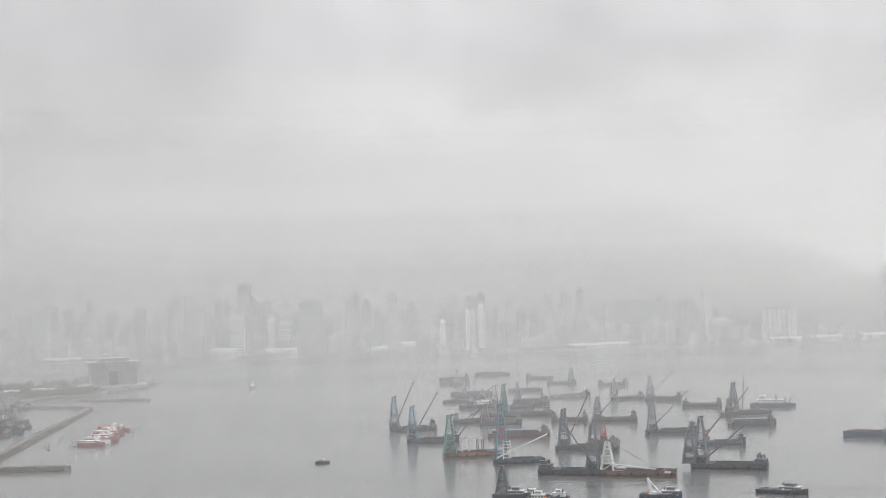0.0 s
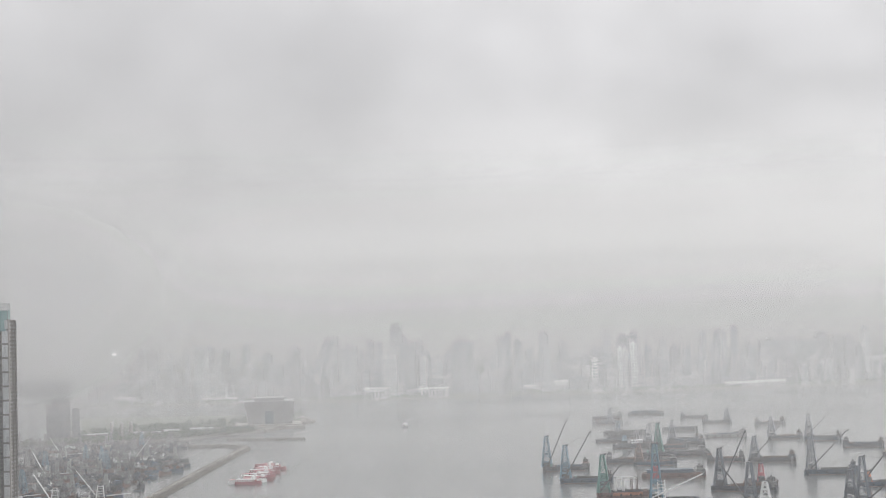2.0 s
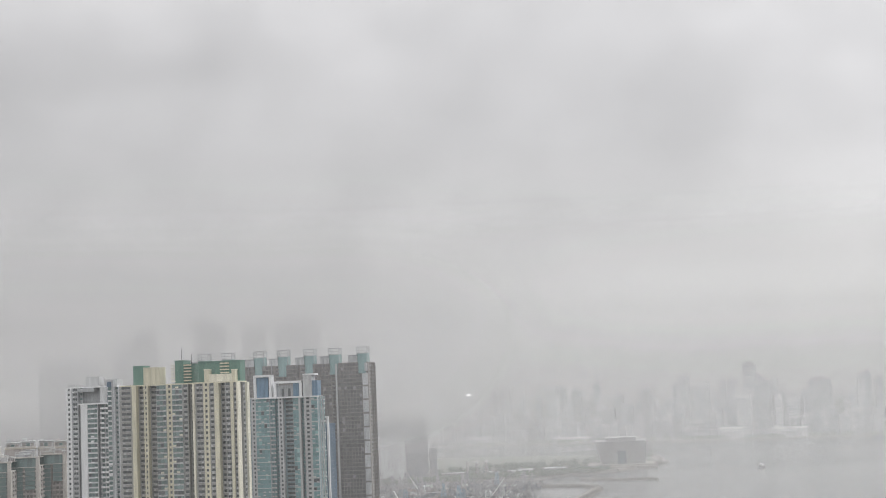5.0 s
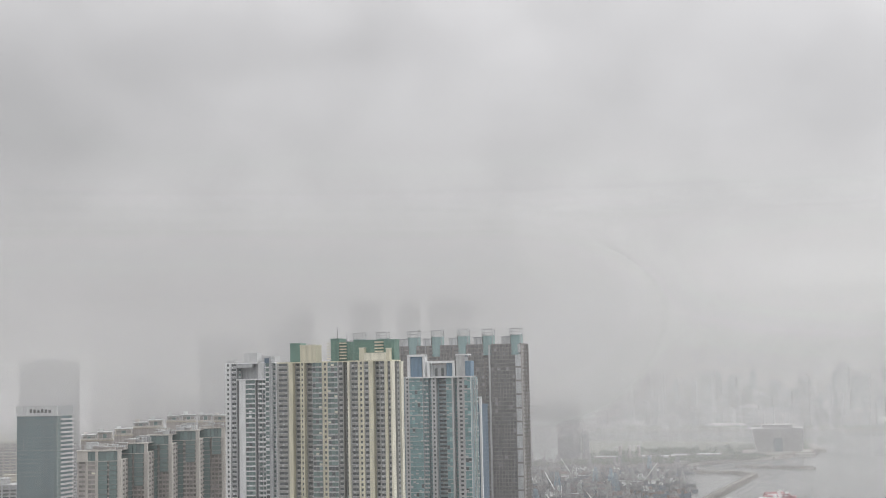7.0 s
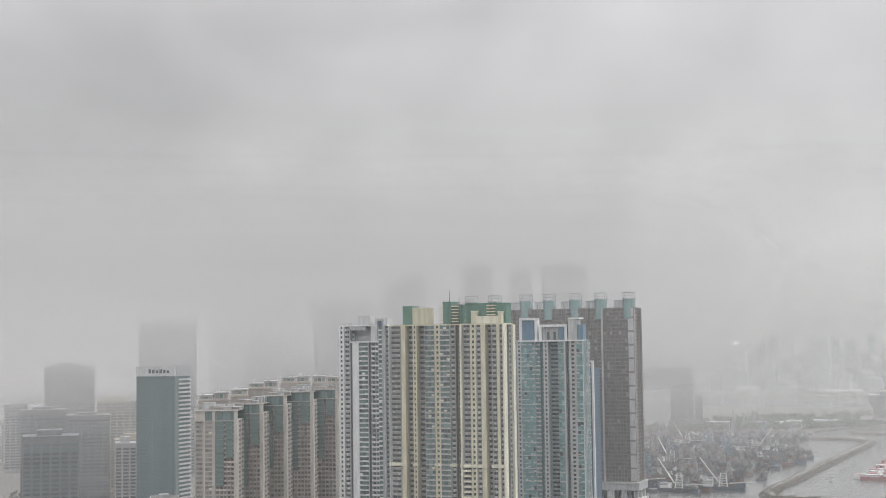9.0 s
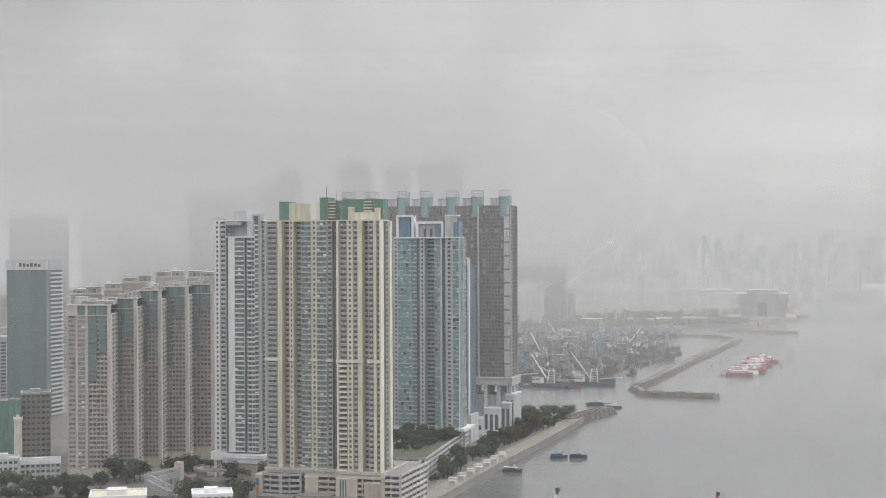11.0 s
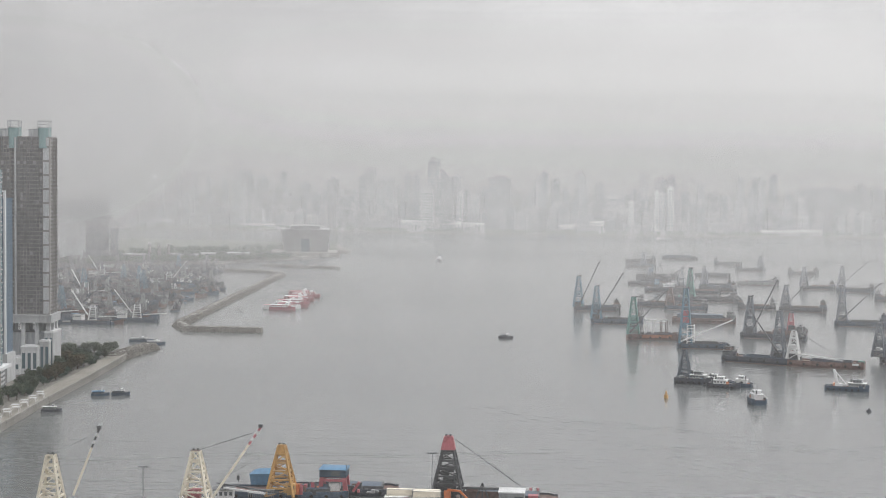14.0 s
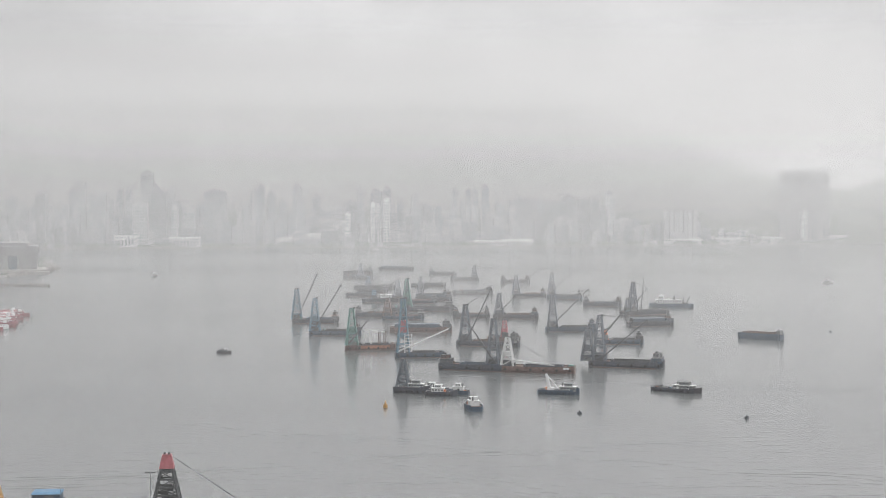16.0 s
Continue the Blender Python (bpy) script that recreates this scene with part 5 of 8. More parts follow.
        s.link("gantry_rail", ob)
        s = Mesh()
        s.box(-12, 16, -B / 2 - 0.1, -B / 2 + 0.3, 2.2, 5.0, RUST_ORANGE)
        s.link("orange_plating", ob)
    if stern_mark:
        s = Mesh()
        s.box(L * 0.36, L * 0.44, -B / 2 - 0.2, -B / 2 + 0.2, 3.6, 5.2, STEEL_WHITE)
        s.link("white_mark", ob)
    if mast:
        s = Mesh()
        s.beam((mast[0], 0, H), (mast[0] + 3.5, 0, mast[1]), 1.0, STEEL_DARK, 0.5)
        s.link("jib", ob)
    return ob
# ---- derrick barges at anchor ----
derrick_barge(24.1, 1728.6, 6.2, 53.1, 17.0, STEEL_BLACK, STEEL_BLUE, tower=(-22.1, 40.2), boom=(-16.2, 16.2, 1.9, 56.5), house="R", roof=STEEL_RUST)
derrick_barge(42.7, 1577.1, 5.6, 54.4, 17.0, STEEL_NAVY, STEEL_BLUE, tower=(-21.9, 39.7), boom=(-10.1, 26.6, 5.9, 53.3), house="R")
derrick_barge(73.4, 1427.8, -6, 51.0, 17.0, STEEL_RUST, STEEL_GREEN, tower=(-19.6, 40.7), boom=(-14.2, 20.4, 11.5, 48.8), house="", gantry=True)
derrick_barge(113.4, 1360.8, -1, 44.7, 17.0, STEEL_NAVY, STEEL_BLUE, tower=(-15.1, 54.3), boom=(-3.8, 16.4, 26.9, 26.6), house="", red_band=True)
derrick_barge(152.9, 1257.6, 24, 63.0, 17.0, STEEL_BLACK, MAST_GREY, tower=(15.4, 44.6), boom=(17.5, 8.0, -7.5, 43.5), house="L")
derrick_barge(203.2, 1237.4, 18, 61.0, 17.0, STEEL_RUST, STEEL_WHITE, tower=(-26.3, 29.6), boom=(-22.6, 9.9, 15.0, 2.8), house="", stern_mark=True)
derrick_barge(188.9, 1454.9, 19, 61.8, 17.0, STEEL_BLACK, MAST_GREY, tower=(-23.1, 40.7), boom=(-20.0, 7.0, 4.0, 57.0), house="R")
derrick_barge(210.0, 1497.7, 4.7, 33.0, 17.0, STEEL_RUST, STEEL_RED, tower=(1.1, 22.7), house="")
derrick_barge(263.2, 1770.8, 14, 53.9, 16.0, STEEL_BLACK, MAST_GREY, tower=(-20.2, 30.3), boom=(-15.5, 11.4, -0.7, 27.6), house="R")
derrick_barge(298.1, 1601.1, 5.1, 55.0, 17.0, STEEL_NAVY, MAST_GREY, tower=(-19.6, 40.3), boom=(-12.2, 15.3, 18.3, 46.4), house="R")
derrick_barge(285.3, 1268.2, 22, 64.0, 20.0, STEEL_BLACK, MAST_GREY, tower=(-23.8, 44.8), boom=(-12.7, 14.6, 18.5, 41.4), house="R", second=(-34, 33))
derrick_barge(323.8, 1465.6, 8.3, 43.8, 17.0, STEEL_NAVY, ORANGE, tower=(-16.3, 15.2), boom=(-18.6, 11.3, -1.1, 29.3), house="R")
derrick_barge(400.5, 1661.5, -2, 51.7, 17.0, STEEL_BLACK, MAST_GREY, tower=(0.0, 0.0), house="R", block=True)
derrick_barge(430.9, 1815.9, -16, 62.8, 17.0, STEEL_BLACK, MAST_GREY, tower=(-16.8, 40.6), boom=(-21.7, 7.0, 0.0, 33.6), house="", mast=(-5, 52), second=(-24, 21))
derrick_barge(406.4, 1954.4, 18, 51.0, 14.0, STEEL_BLACK, MAST_GREY, tower=(0.0, 0.0), house="RL")
derrick_barge(381.2, 2094.3, 20, 50.4, 15.0, STEEL_NAVY, MAST_GREY, tower=(-18.8, 36.0), boom=(-14.0, 13.6, 14.8, 41.6), house="R")
derrick_barge(338.3, 2143.7, -3, 47.4, 15.0, STEEL_BLACK, MAST_GREY, tower=(-19.6, 31.8), boom=(-15.5, 11.4, 12.2, 40.8), house="R")
derrick_barge(367.7, 2481.8, -4, 49.2, 14.0, STEEL_BLACK, MAST_GREY, tower=(0.0, 0.0), house="LR")
derrick_barge(262.8, 2208.4, -3, 60.4, 12.0, STEEL_GREY, MAST_GREY, tower=(0.0, 0.0), boom=(15.9, 7.5, 30.1, 13.4), house="R")
derrick_barge(270.5, 2730.0, -5, 49.6, 13.0, STEEL_BLACK, MAST_GREY, tower=(0.0, 0.0), house="L")
derrick_barge(290.4, 2551.5, -4, 49.4, 13.0, STEEL_BLACK, MAST_GREY, tower=(16.9, 26.1), house="L")
derrick_barge(196.0, 2895.3, 3.9, 68.8, 13.0, STEEL_BLACK, MAST_GREY, tower=(0.0, 0.0), house="", block=True)
derrick_barge(116.7, 2778.6, 4.0, 55.4, 12.0, STEEL_BLACK, MAST_GREY, tower=(0.0, 0.0), house="R")
derrick_barge(110.3, 2614.5, 4.1, 53.1, 12.0, STEEL_BLACK, MAST_GREY, tower=(4.0, 27.0), house="")
derrick_barge(124.2, 2337.5, 4.2, 65.1, 14.0, STEEL_BLACK, STEEL_BLUE, tower=(-9.7, 22.0), boom=(23.8, 6.2, 39.6, 17.6), house="")
derrick_barge(96.6, 2173.3, 4.3, 45.8, 14.0, STEEL_BLACK, MAST_GREY, tower=(0.0, 0.0), house="")
derrick_barge(118.6, 2048.8, 4.4, 53.3, 15.0, STEEL_BLACK, STEEL_BLUE, tower=(-10.4, 18.5), boom=(0.4, 17.0, -5.8, 37.8), house="", cabin=STEEL_WHITE)
derrick_barge(157.2, 1890.9, 4.5, 91.4, 18.0, STEEL_BLACK, STEEL_GREEN, tower=(-15.7, 42.0), house="R", second=(-14, 26))
derrick_barge(98.5, 1808.3, 4.6, 51.0, 16.0, STEEL_BLACK, MAST_GREY, tower=(0.0, 0.0), boom=(-11.2, 1.4, 11.9, 20.4), house="L")
derrick_barge(135.5, 1608.3, 4.7, 66.8, 18.0, STEEL_RUST, MAST_GREY, tower=(0.0, 0.0), house="R", block=True)
derrick_barge(213.3, 2386.9, 4.2, 55.1, 13.0, STEEL_BLACK, MAST_GREY, tower=(-12.2, 16.2), boom=(17.6, 2.7, 26.6, 16.2), house="")
derrick_barge(192.6, 2075.4, 4.4, 51.0, 15.0, STEEL_BLACK, MAST_GREY, tower=(-18.4, 18.0), house="R")
derrick_barge(168.0, 2023.5, 4.4, 48.0, 15.0, STEEL_BLACK, MAST_GREY, tower=(-17.0, 33.4), boom=(-12.0, 8.0, -20.0, 30.0), house="R")
derrick_barge(196.0, 2145.3, 4.3, 46.0, 14.0, STEEL_NAVY, MAST_GREY, tower=(-15.6, 30.0), boom=(-12.0, 8.0, 4.0, 33.0), house="R")
derrick_barge(140.0, 2096.0, 4.3, 44.0, 14.0, STEEL_RUST, MAST_GREY, tower=(4.0, 29.0), house="L")
derrick_barge(118.0, 2262.0, 4.2, 46.0, 13.0, STEEL_BLACK, MAST_GREY, tower=(-9.6, 22.0), boom=(-4.0, 8.0, 9.0, 30.0), house="R")
derrick_barge(128.0, 1768.0, 4.6, 50.0, 15.0, STEEL_NAVY, STEEL_RUST, tower=(-18.8, 26.0), house="R")
derrick_barge(212.0, 1790.0, 4.6, 44.0, 15.0, STEEL_BLACK, MAST_GREY, tower=(0.0, 0.0), house="LR")
# ---- other craft ----
def workboat(x, y, az, L, B, hull, cab, label, group="", height=2.6, mast=4.0, crane=None, name="workboat", aft=0.0, gear=0, seed=1):
    """A small craft: a sheered hull, a house with its wheelhouse (moved along by aft), mast, fenders, rails and loose gear."""
    rng = random.Random(seed * 31 + int(L))
    ob = thing(name, at(x, y, 0, az), label, "boat", group)
    hull_mesh(L, B, height, hull, STEEL_GREY, STEEL_RUST if gear else STEEL_GREY, bow=0.30, sheer=0.6).link("hull", ob)
    o = aft * L
    cabin_block(ob, -L * 0.30 + o, L * 0.08 + o, B * 0.62, height - 1, height + 2.4, cab, STEEL_WHITE if gear else cab, 1)
    me = Mesh()
    me.box(-L * 0.20 + o, L * 0.0 + o, -B * 0.24, B * 0.24, height + 2.7, height + 4.9, cab, 0.15)
    wheel = me.link("wheelhouse", ob)
    me = Mesh()
    for k in range(3):
        a = -L * 0.19 + o + L * 0.062 * k
        me.box(a, a + L * 0.048, -B * 0.25, B * 0.25, height + 3.6, height + 4.4, GLASS_DARK)
    me.link("window_row", wheel)
    me = Mesh()
    me.box(-L * 0.22 + o, L * 0.02 + o, -B * 0.28, B * 0.28, height + 4.9, height + 5.1, STEEL_WHITE if cab is STEEL_WHITE else STEEL_GREY)
    me.link("wheelhouse_roof", wheel)
    me = Mesh()
    me.beam((-L * 0.1 + o, 0, height + 5.0), (-L * 0.1 + o, 0, height + 5.0 + mast), 0.3, STEEL_DARK, 0.15)
    me.beam((-L * 0.1 + o, -1, height + 5.0 + mast * 0.6), (-L * 0.1 + o, 1, height + 5.0 + mast * 0.6), 0.2, STEEL_DARK)
    me.link("mast", ob)
    for k in range(6):
        me = Mesh()
        me.drum(0, 0, -0.3, 0.3, 0.7, 0.7, RUBBER, 10)
        u = -L * 0.42 + L * 0.14 * k
        me.v = [(u + p[0], -B / 2 - 0.1 + p[2] * 0.8, 1.3 + p[1]) for p in me.v]
        me.link("tyre_fender", ob)
    if gear:
        me = Mesh()
        me.drum(-L * 0.26 + o, B * 0.12, height + 2.4, height + 5.4, 0.55, 0.5, STEEL_DARK, 8)
        me.link("funnel", ob)
        me = Mesh()
        for u in (-0.44, -0.3, -0.15, 0.0, 0.15, 0.28):
            me.beam((u * L, -B * 0.47, height - 0.2), (u * L, -B * 0.47, height + 0.9), 0.14, STEEL_WHITE)
        me.beam((-L * 0.44, -B * 0.47, height + 0.9), (L * 0.28, -B * 0.47, height + 0.9), 0.14, STEEL_WHITE)
        me.link("railing", ob)
    for k in range(gear):
        me = Mesh()
        u, v, w, h = rng.uniform(-0.45, 0.32) * L, rng.uniform(-0.36, 0.2) * B, rng.uniform(0.7, 2.2), rng.uniform(0.5, 2.0)
        me.box(u, u + w, v, v + w * 0.8, height - 1.0, height - 0.2 + h, rng.choice((STEEL_GREY, STEEL_WHITE, STEEL_RUST, BLUE_TARP, ORANGE, STEEL_DARK, RUST_ORANGE)), 0.1)
        me.link("deck_gear", ob)
    if crane:
        me = Mesh()
        me.beam((crane[0], 0, height - 1), (crane[1], 0, crane[2]), 2.2, STEEL_WHITE, 1.5)
        me.beam((crane[0] + 6, 0, height + 1), (crane[1] + 0.6, 0, crane[2] - 1), 0.7, STEEL_WHITE)
        me.box(crane[0] - 2.0, crane[0] + 3.0, -2, 2, height - 1, height + 1.6, STEEL_WHITE, 0.2)
        me.link("crane_arm", ob)
        me = Mesh()
        me.beam((crane[0] + 1.5, -1.5, height + 1), (crane[0] + 12, -1.0, height + 0.8), 1.3, STEEL_WHITE, 1.0)
        me.link("stowed_jib", ob)
    return ob


t = workboat(88.5, 1118, 16, 30, 10, STEEL_BLACK, STEEL_GREY, "black workboat with a short derrick mast and clutter", "barges at anchor", 4.4, gear=9, aft=0.18)
s = Mesh()
lattice(s, -8, 0, 3.4, 24.5, 9.5, 2.0, MAST_GREY, 6, 1.0)
s.box(-9.2, -6.8, -1, 1, 24.2, 25.4, STEEL_DARK)
s.link("mast_frame", t)
workboat(104.5, 1114, 22, 22, 7.5, STEEL_BLACK, STEEL_WHITE, "small tug with a white wheelhouse", "tugs", 3.0, gear=6, seed=2)
workboat(119.5, 1108, 200, 20, 7.5, STEEL_NAVY, STEEL_WHITE, "small tug with a white wheelhouse and rusty deck", "tugs", 3.0, gear=6, seed=3)
workboat(108, 1099, 18, 24, 8, STEEL_BLACK, STEEL_WHITE, "small tug with a pale awning and railed deck", "tugs", 3.2, gear=7, seed=4)
workboat(122.5, 1026, 262, 20, 10.5, STEEL_NAVY, STEEL_WHITE, "blunt dark blue harbour tug lying still", "tugs", 4.2, gear=5, seed=5)
workboat(196, 1100, 18, 31, 10, STEEL_NAVY, STEEL_GREY, "dark workboat with a white crane arm", "tugs", 3.4, 4, (-6.5, -9.5, 15.0), aft=0.34, gear=7, seed=6)
workboat(287.5, 1105, 38, 40, 10, STEEL_BLACK, STEEL_GREY, "long dark lighter with a cluttered deck", "lighters", 3.0, 2, aft=0.26, gear=14, seed=7)
workboat(-250, 2708, 96, 22, 10, STEEL_GREY, STEEL_WHITE, "pale double-decked harbour ferry", "ferries", 3.2, 4)
workboat(210, 3812, 4, 36, 9, STEEL_GREY, STEEL_WHITE, "white double-decked ferry far off", "ferries", 3.0, 4)
workboat(-54, 3899, 4, 50, 12, STEEL_NAVY, STEEL_GREY, "grey coaster far off by the other shore", "ships", 6, 6)
workboat(886, 2424, 4, 19, 6, STEEL_WHITE, STEEL_WHITE, "white launch on open water", "boats", 2.4, 2)


def canopy_boat(x, y, az, L, B, hull, roof, label):
    """A low wooden boat under a long flat canopy on posts."""
    ob = thing("canopy_boat", at(x, y, 0, az), label, "boat", "boats")
    hull_mesh(L, B, 1.7, hull, STEEL_GREY, STEEL_RUST, bow=0.26, sheer=0.5).link("hull", ob)
    me = Mesh()
    me.box(-L * 0.40, L * 0.20, -B * 0.36, B * 0.36, 0.8, 2.6, STEEL_NAVY if roof is not STEEL_WHITE else STEEL_GREY, 0.1)
    house = me.link("deckhouse", ob)
    me = Mesh()
    for k in range(6):
        a = -L * 0.38 + L * 0.095 * k
        me.box(a, a + L * 0.065, -B * 0.37, B * 0.37, 1.7, 2.4, GLASS_DARK)
    me.link("window_row", house)
    me = Mesh()
    me.box(-L * 0.44, L * 0.24, -B * 0.45, B * 0.45, 3.1, 3.3, roof)
    me.link("canopy", ob)
    for k in range(5):
        for sy in (-0.42, 0.42):
            me = Mesh()
            u = -L * 0.42 + L * 0.16 * k
            me.beam((u, sy * B, 1.2), (u, sy * B, 3.1), 0.14, STEEL_GREY)
            me.link("post", ob)
    me = Mesh()
    me.box(L * 0.02, L * 0.13, -B * 0.2, B * 0.2, 3.3, 4.6, STEEL_WHITE, 0.1)
    me.box(L * 0.03, L * 0.12, -B * 0.21, B * 0.21, 3.8, 4.3, GLASS_DARK)
    me.link("wheelhouse", ob)
    me = Mesh()
    me.beam((-L * 0.1, 0, 3.3), (-L * 0.1, 0, 6.6), 0.18, STEEL_DARK, 0.1)
    me.link("mast", ob)
    return ob


canopy_boat(-66, 1410, 4, 14, 4.0, STEEL_BLACK, STEEL_DARK, "small dark motor boat under way")
canopy_boat(-321.5, 988, -19, 12.5, 4.6, STEEL_NAVY, BLUE_TARP, "blue wooden workboat with a long blue canopy")
canopy_boat(-309, 993, -19, 12.5, 4.6, STEEL_NAVY, STEEL_GREY, "dark blue wooden workboat with a grey canopy")
canopy_boat(-330, 917, -10, 13, 4.0, STEEL_BLACK, STEEL_WHITE, "small white-roofed launch at the sea wall")
canopy_boat(-391, 1318, -14, 22, 5.0, STEEL_NAVY, STEEL_GREY, "low dark blue workboat off the mole")
canopy_boat(-372, 1298, -20, 17, 4.2, STEEL_NAVY, STEEL_WHITE, "small blue and white motor boat")


def hopper():
    ob = thing("hopper_barge", at(478, 1500, 0, 40), "empty grey hopper barge with rusty hold", "barge", "barges at anchor")
    hull_mesh(46, 15, 6.6, STEEL_NAVY, STEEL_GREY, STEEL_RUST, bow=0.06).link("hull", ob)
    s = Mesh()
    s.box(-18, 17, -5.6, -5.0, 5, 7.6, STEEL_RUST)
    s.box(-18, 17, 5.0, 5.6, 5, 7.6, STEEL_RUST)
    s.link("hold_coaming", ob)
    cabin_block(ob, 17.5, 22, 8, 5.4, 9.5, STEEL_GREY, STEEL_GREY, 1)


hopper()


def dredger():
    ob = thing("dredger", at(494, 1932, 0, 18), "grey dredger with a white deckhouse and jib", "ship", "barges at anchor")
    hull_mesh(58, 14, 5, STEEL_NAVY, STEEL_GREY, STEEL_GREY, bow=0.12).link("hull", ob)
    cabin_block(ob, -20, 14, 10, 4, 9.5, STEEL_WHITE, STEEL_WHITE, 2)
    cabin_block(ob, -16, -10, 7, 9.5, 14.5, STEEL_WHITE, STEEL_WHITE, 1)
    s = Mesh()
    s.drum(4, 0, 9.5, 15, 1.4, 1.2, STEEL_DARK)
    s.link("funnel", ob)
    s = Mesh()
    s.beam((19, 0, 4), (25, 0, 16), 1.4, STEEL_DARK)
    s.beam((16, 0, 4), (16, 0, 14), 1.6, STEEL_DARK)
    s.link("jib", ob)


dredger()


def buoy(x, y, r, h, mat, label):
    ob = thing("buoy", at(x, y, 0), label, "buoy", "mooring buoys")
    s = Mesh()
    s.drum(0, 0, -0.5, h * 0.45, r, r * 0.9, mat, 12)
    s.link("float", ob)
    s = Mesh()
    s.drum(0, 0, h * 0.45, h, r * 0.45, r * 0.2, mat, 8)
    s.link("topmark", ob)


buoy(62.8, 1041, 1.6, 5.0, STEEL_YELLOW, "yellow conical harbour marker buoy")
buoy(192.6, 1000, 1.7, 2.6, STEEL_BLACK, "round black mooring buoy afloat")
buoy(299.9, 970, 1.6, 2.4, STEEL_BLACK, "round black mooring buoy afloat")
buoy(577.8, 1571, 1.7, 2.6, STEEL_BLACK, "round black mooring buoy afloat")
buoy(336, 2150, 5.5, 5.0, STEEL_GREY, "large grey mooring drum")
rng = random.Random(12)
for (ax, ay), (bx, by), n in (((-372, 1620), (-440, 2330), 26), ((-300, 1660), (-340, 2220), 20), ((-400, 1640), (-372, 1618), 4)):
    for k in range(n):
        f = (k + rng.uniform(0, 0.8)) / n
        buoy(ax + (bx - ax) * f + rng.uniform(-7, 7), ay + (by - ay) * f, 1.25, 1.2, RUBBER, "small round black mooring float")


def red_vessel(low, high, label):
    ob = thing("pleasure_boat", at(0, 0, 0), label, "boat", "red boats moored side by side")
    hull_mesh(44, 8.0, 3.0, low, STEEL_WHITE, STEEL_WHITE, bow=0.25, sheer=0.3).link("hull", ob)
    s = Mesh()
    s.box(-20, 12, -3.4, 3.4, 2.2, 4.8, low)
    s.link("saloon", ob)
    s = Mesh()
    for k in range(11):
        s.box(-19.4 + k * 2.85, -17.4 + k * 2.85, -3.46, 3.46, 3.0, 4.2, STEEL_WHITE)
    s.link("window_row", ob)
    s = Mesh()
    s.box(-20.5, 12.6, -3.8, 3.8, 4.8, 5.2, high)
    s.link("canopy", ob)
    s = Mesh()
    s.box(5, 9.5, -1.8, 1.8, 5.2, 7.4, STEEL_WHITE)
    s.link("wheelhouse", ob)
    return ob


pair = [red_vessel(BOAT_RED, STEEL_WHITE, "red-hulled pleasure boat with a white flat canopy"), red_vessel(STEEL_WHITE, STEEL_PINK, "white pleasure boat with a faded red canopy"),
        red_vessel(BOAT_RED, STEEL_PINK, "red pleasure boat with a faded red canopy")]
rng = random.Random(8)
for k in range(15):
    m = at(-325 - 1.4 * k + rng.uniform(-9, 9), 1662 + k * 15.5, 0, -11 + rng.uniform(-24, 24)) @ Matrix.Diagonal((rng.uniform(0.65, 1.0), 1, rng.uniform(0.9, 1.25), 1))
    if k < 3:
        pair[k].matrix_basis = m
    else:
        copy_thing(pair[rng.choice((0, 1, 2, 2))], m)

# ---- fishing fleet in the typhoon shelter ----
GROUP = "boats in the typhoon shelter"


def small_house(me, u0, u1, w, z0, z1, mat, roof):
    """A deckhouse with its windows and roof edge."""
    me.box(u0, u1, -w / 2, w / 2, z0, z1, mat)
    n = max(2, int((u1 - u0) / 2.2))
    for j in range(n):
        a = u0 + (u1 - u0) * (j + 0.2) / n
        me.box(a, a + (u1 - u0) * 0.6 / n, -w / 2 - 0.06, w / 2 + 0.06, z1 - 1.9, z1 - 0.9, GLASS_DARK)
    me.box(u0 - 0.5, u1 + 0.5, -w / 2 - 0.5, w / 2 + 0.5, z1, z1 + 0.35, roof)


def trawler(hull, cab, label, name="fishing_trawler"):
    ob = thing(name, at(0, 0, 0), label, "fishing boat", GROUP)
    hull_mesh(30, 7.5, 3.6, hull, STEEL_DARK, STEEL_RUST, bow=0.28, sheer=0.9).link("hull", ob)
    s = Mesh()
    small_house(s, -12, -1, 5.6, 2.8, 6.0, cab, cab)
    small_house(s, -9, -3, 4.4, 6.3, 8.8, cab, STEEL_DARK)
    s.link("deckhouse", ob)
    s = Mesh()
    s.beam((1, 0, 3), (1, 0, 19), 0.55, STEEL_DARK, 0.3)
    s.beam((-9, 0, 8), (-9, 0, 16), 0.45, STEEL_DARK, 0.25)
    s.beam((1, -3, 13), (1, 3, 13), 0.35, STEEL_DARK)
    s.beam((1, 0, 18.5), (13, 0, 5), 0.14, STEEL_DARK)
    s.beam((1, 0, 18.5), (-13, 0, 6), 0.14, STEEL_DARK)
    s.link("mast", ob)
    s = Mesh()
    s.beam((1, -1, 6), (11, -4, 15), 0.5, STEEL_DARK, 0.3)
    s.beam((1, 1, 6), (10, 5, 14), 0.5, STEEL_DARK, 0.3)
    s.link("outrigger", ob)
    return ob


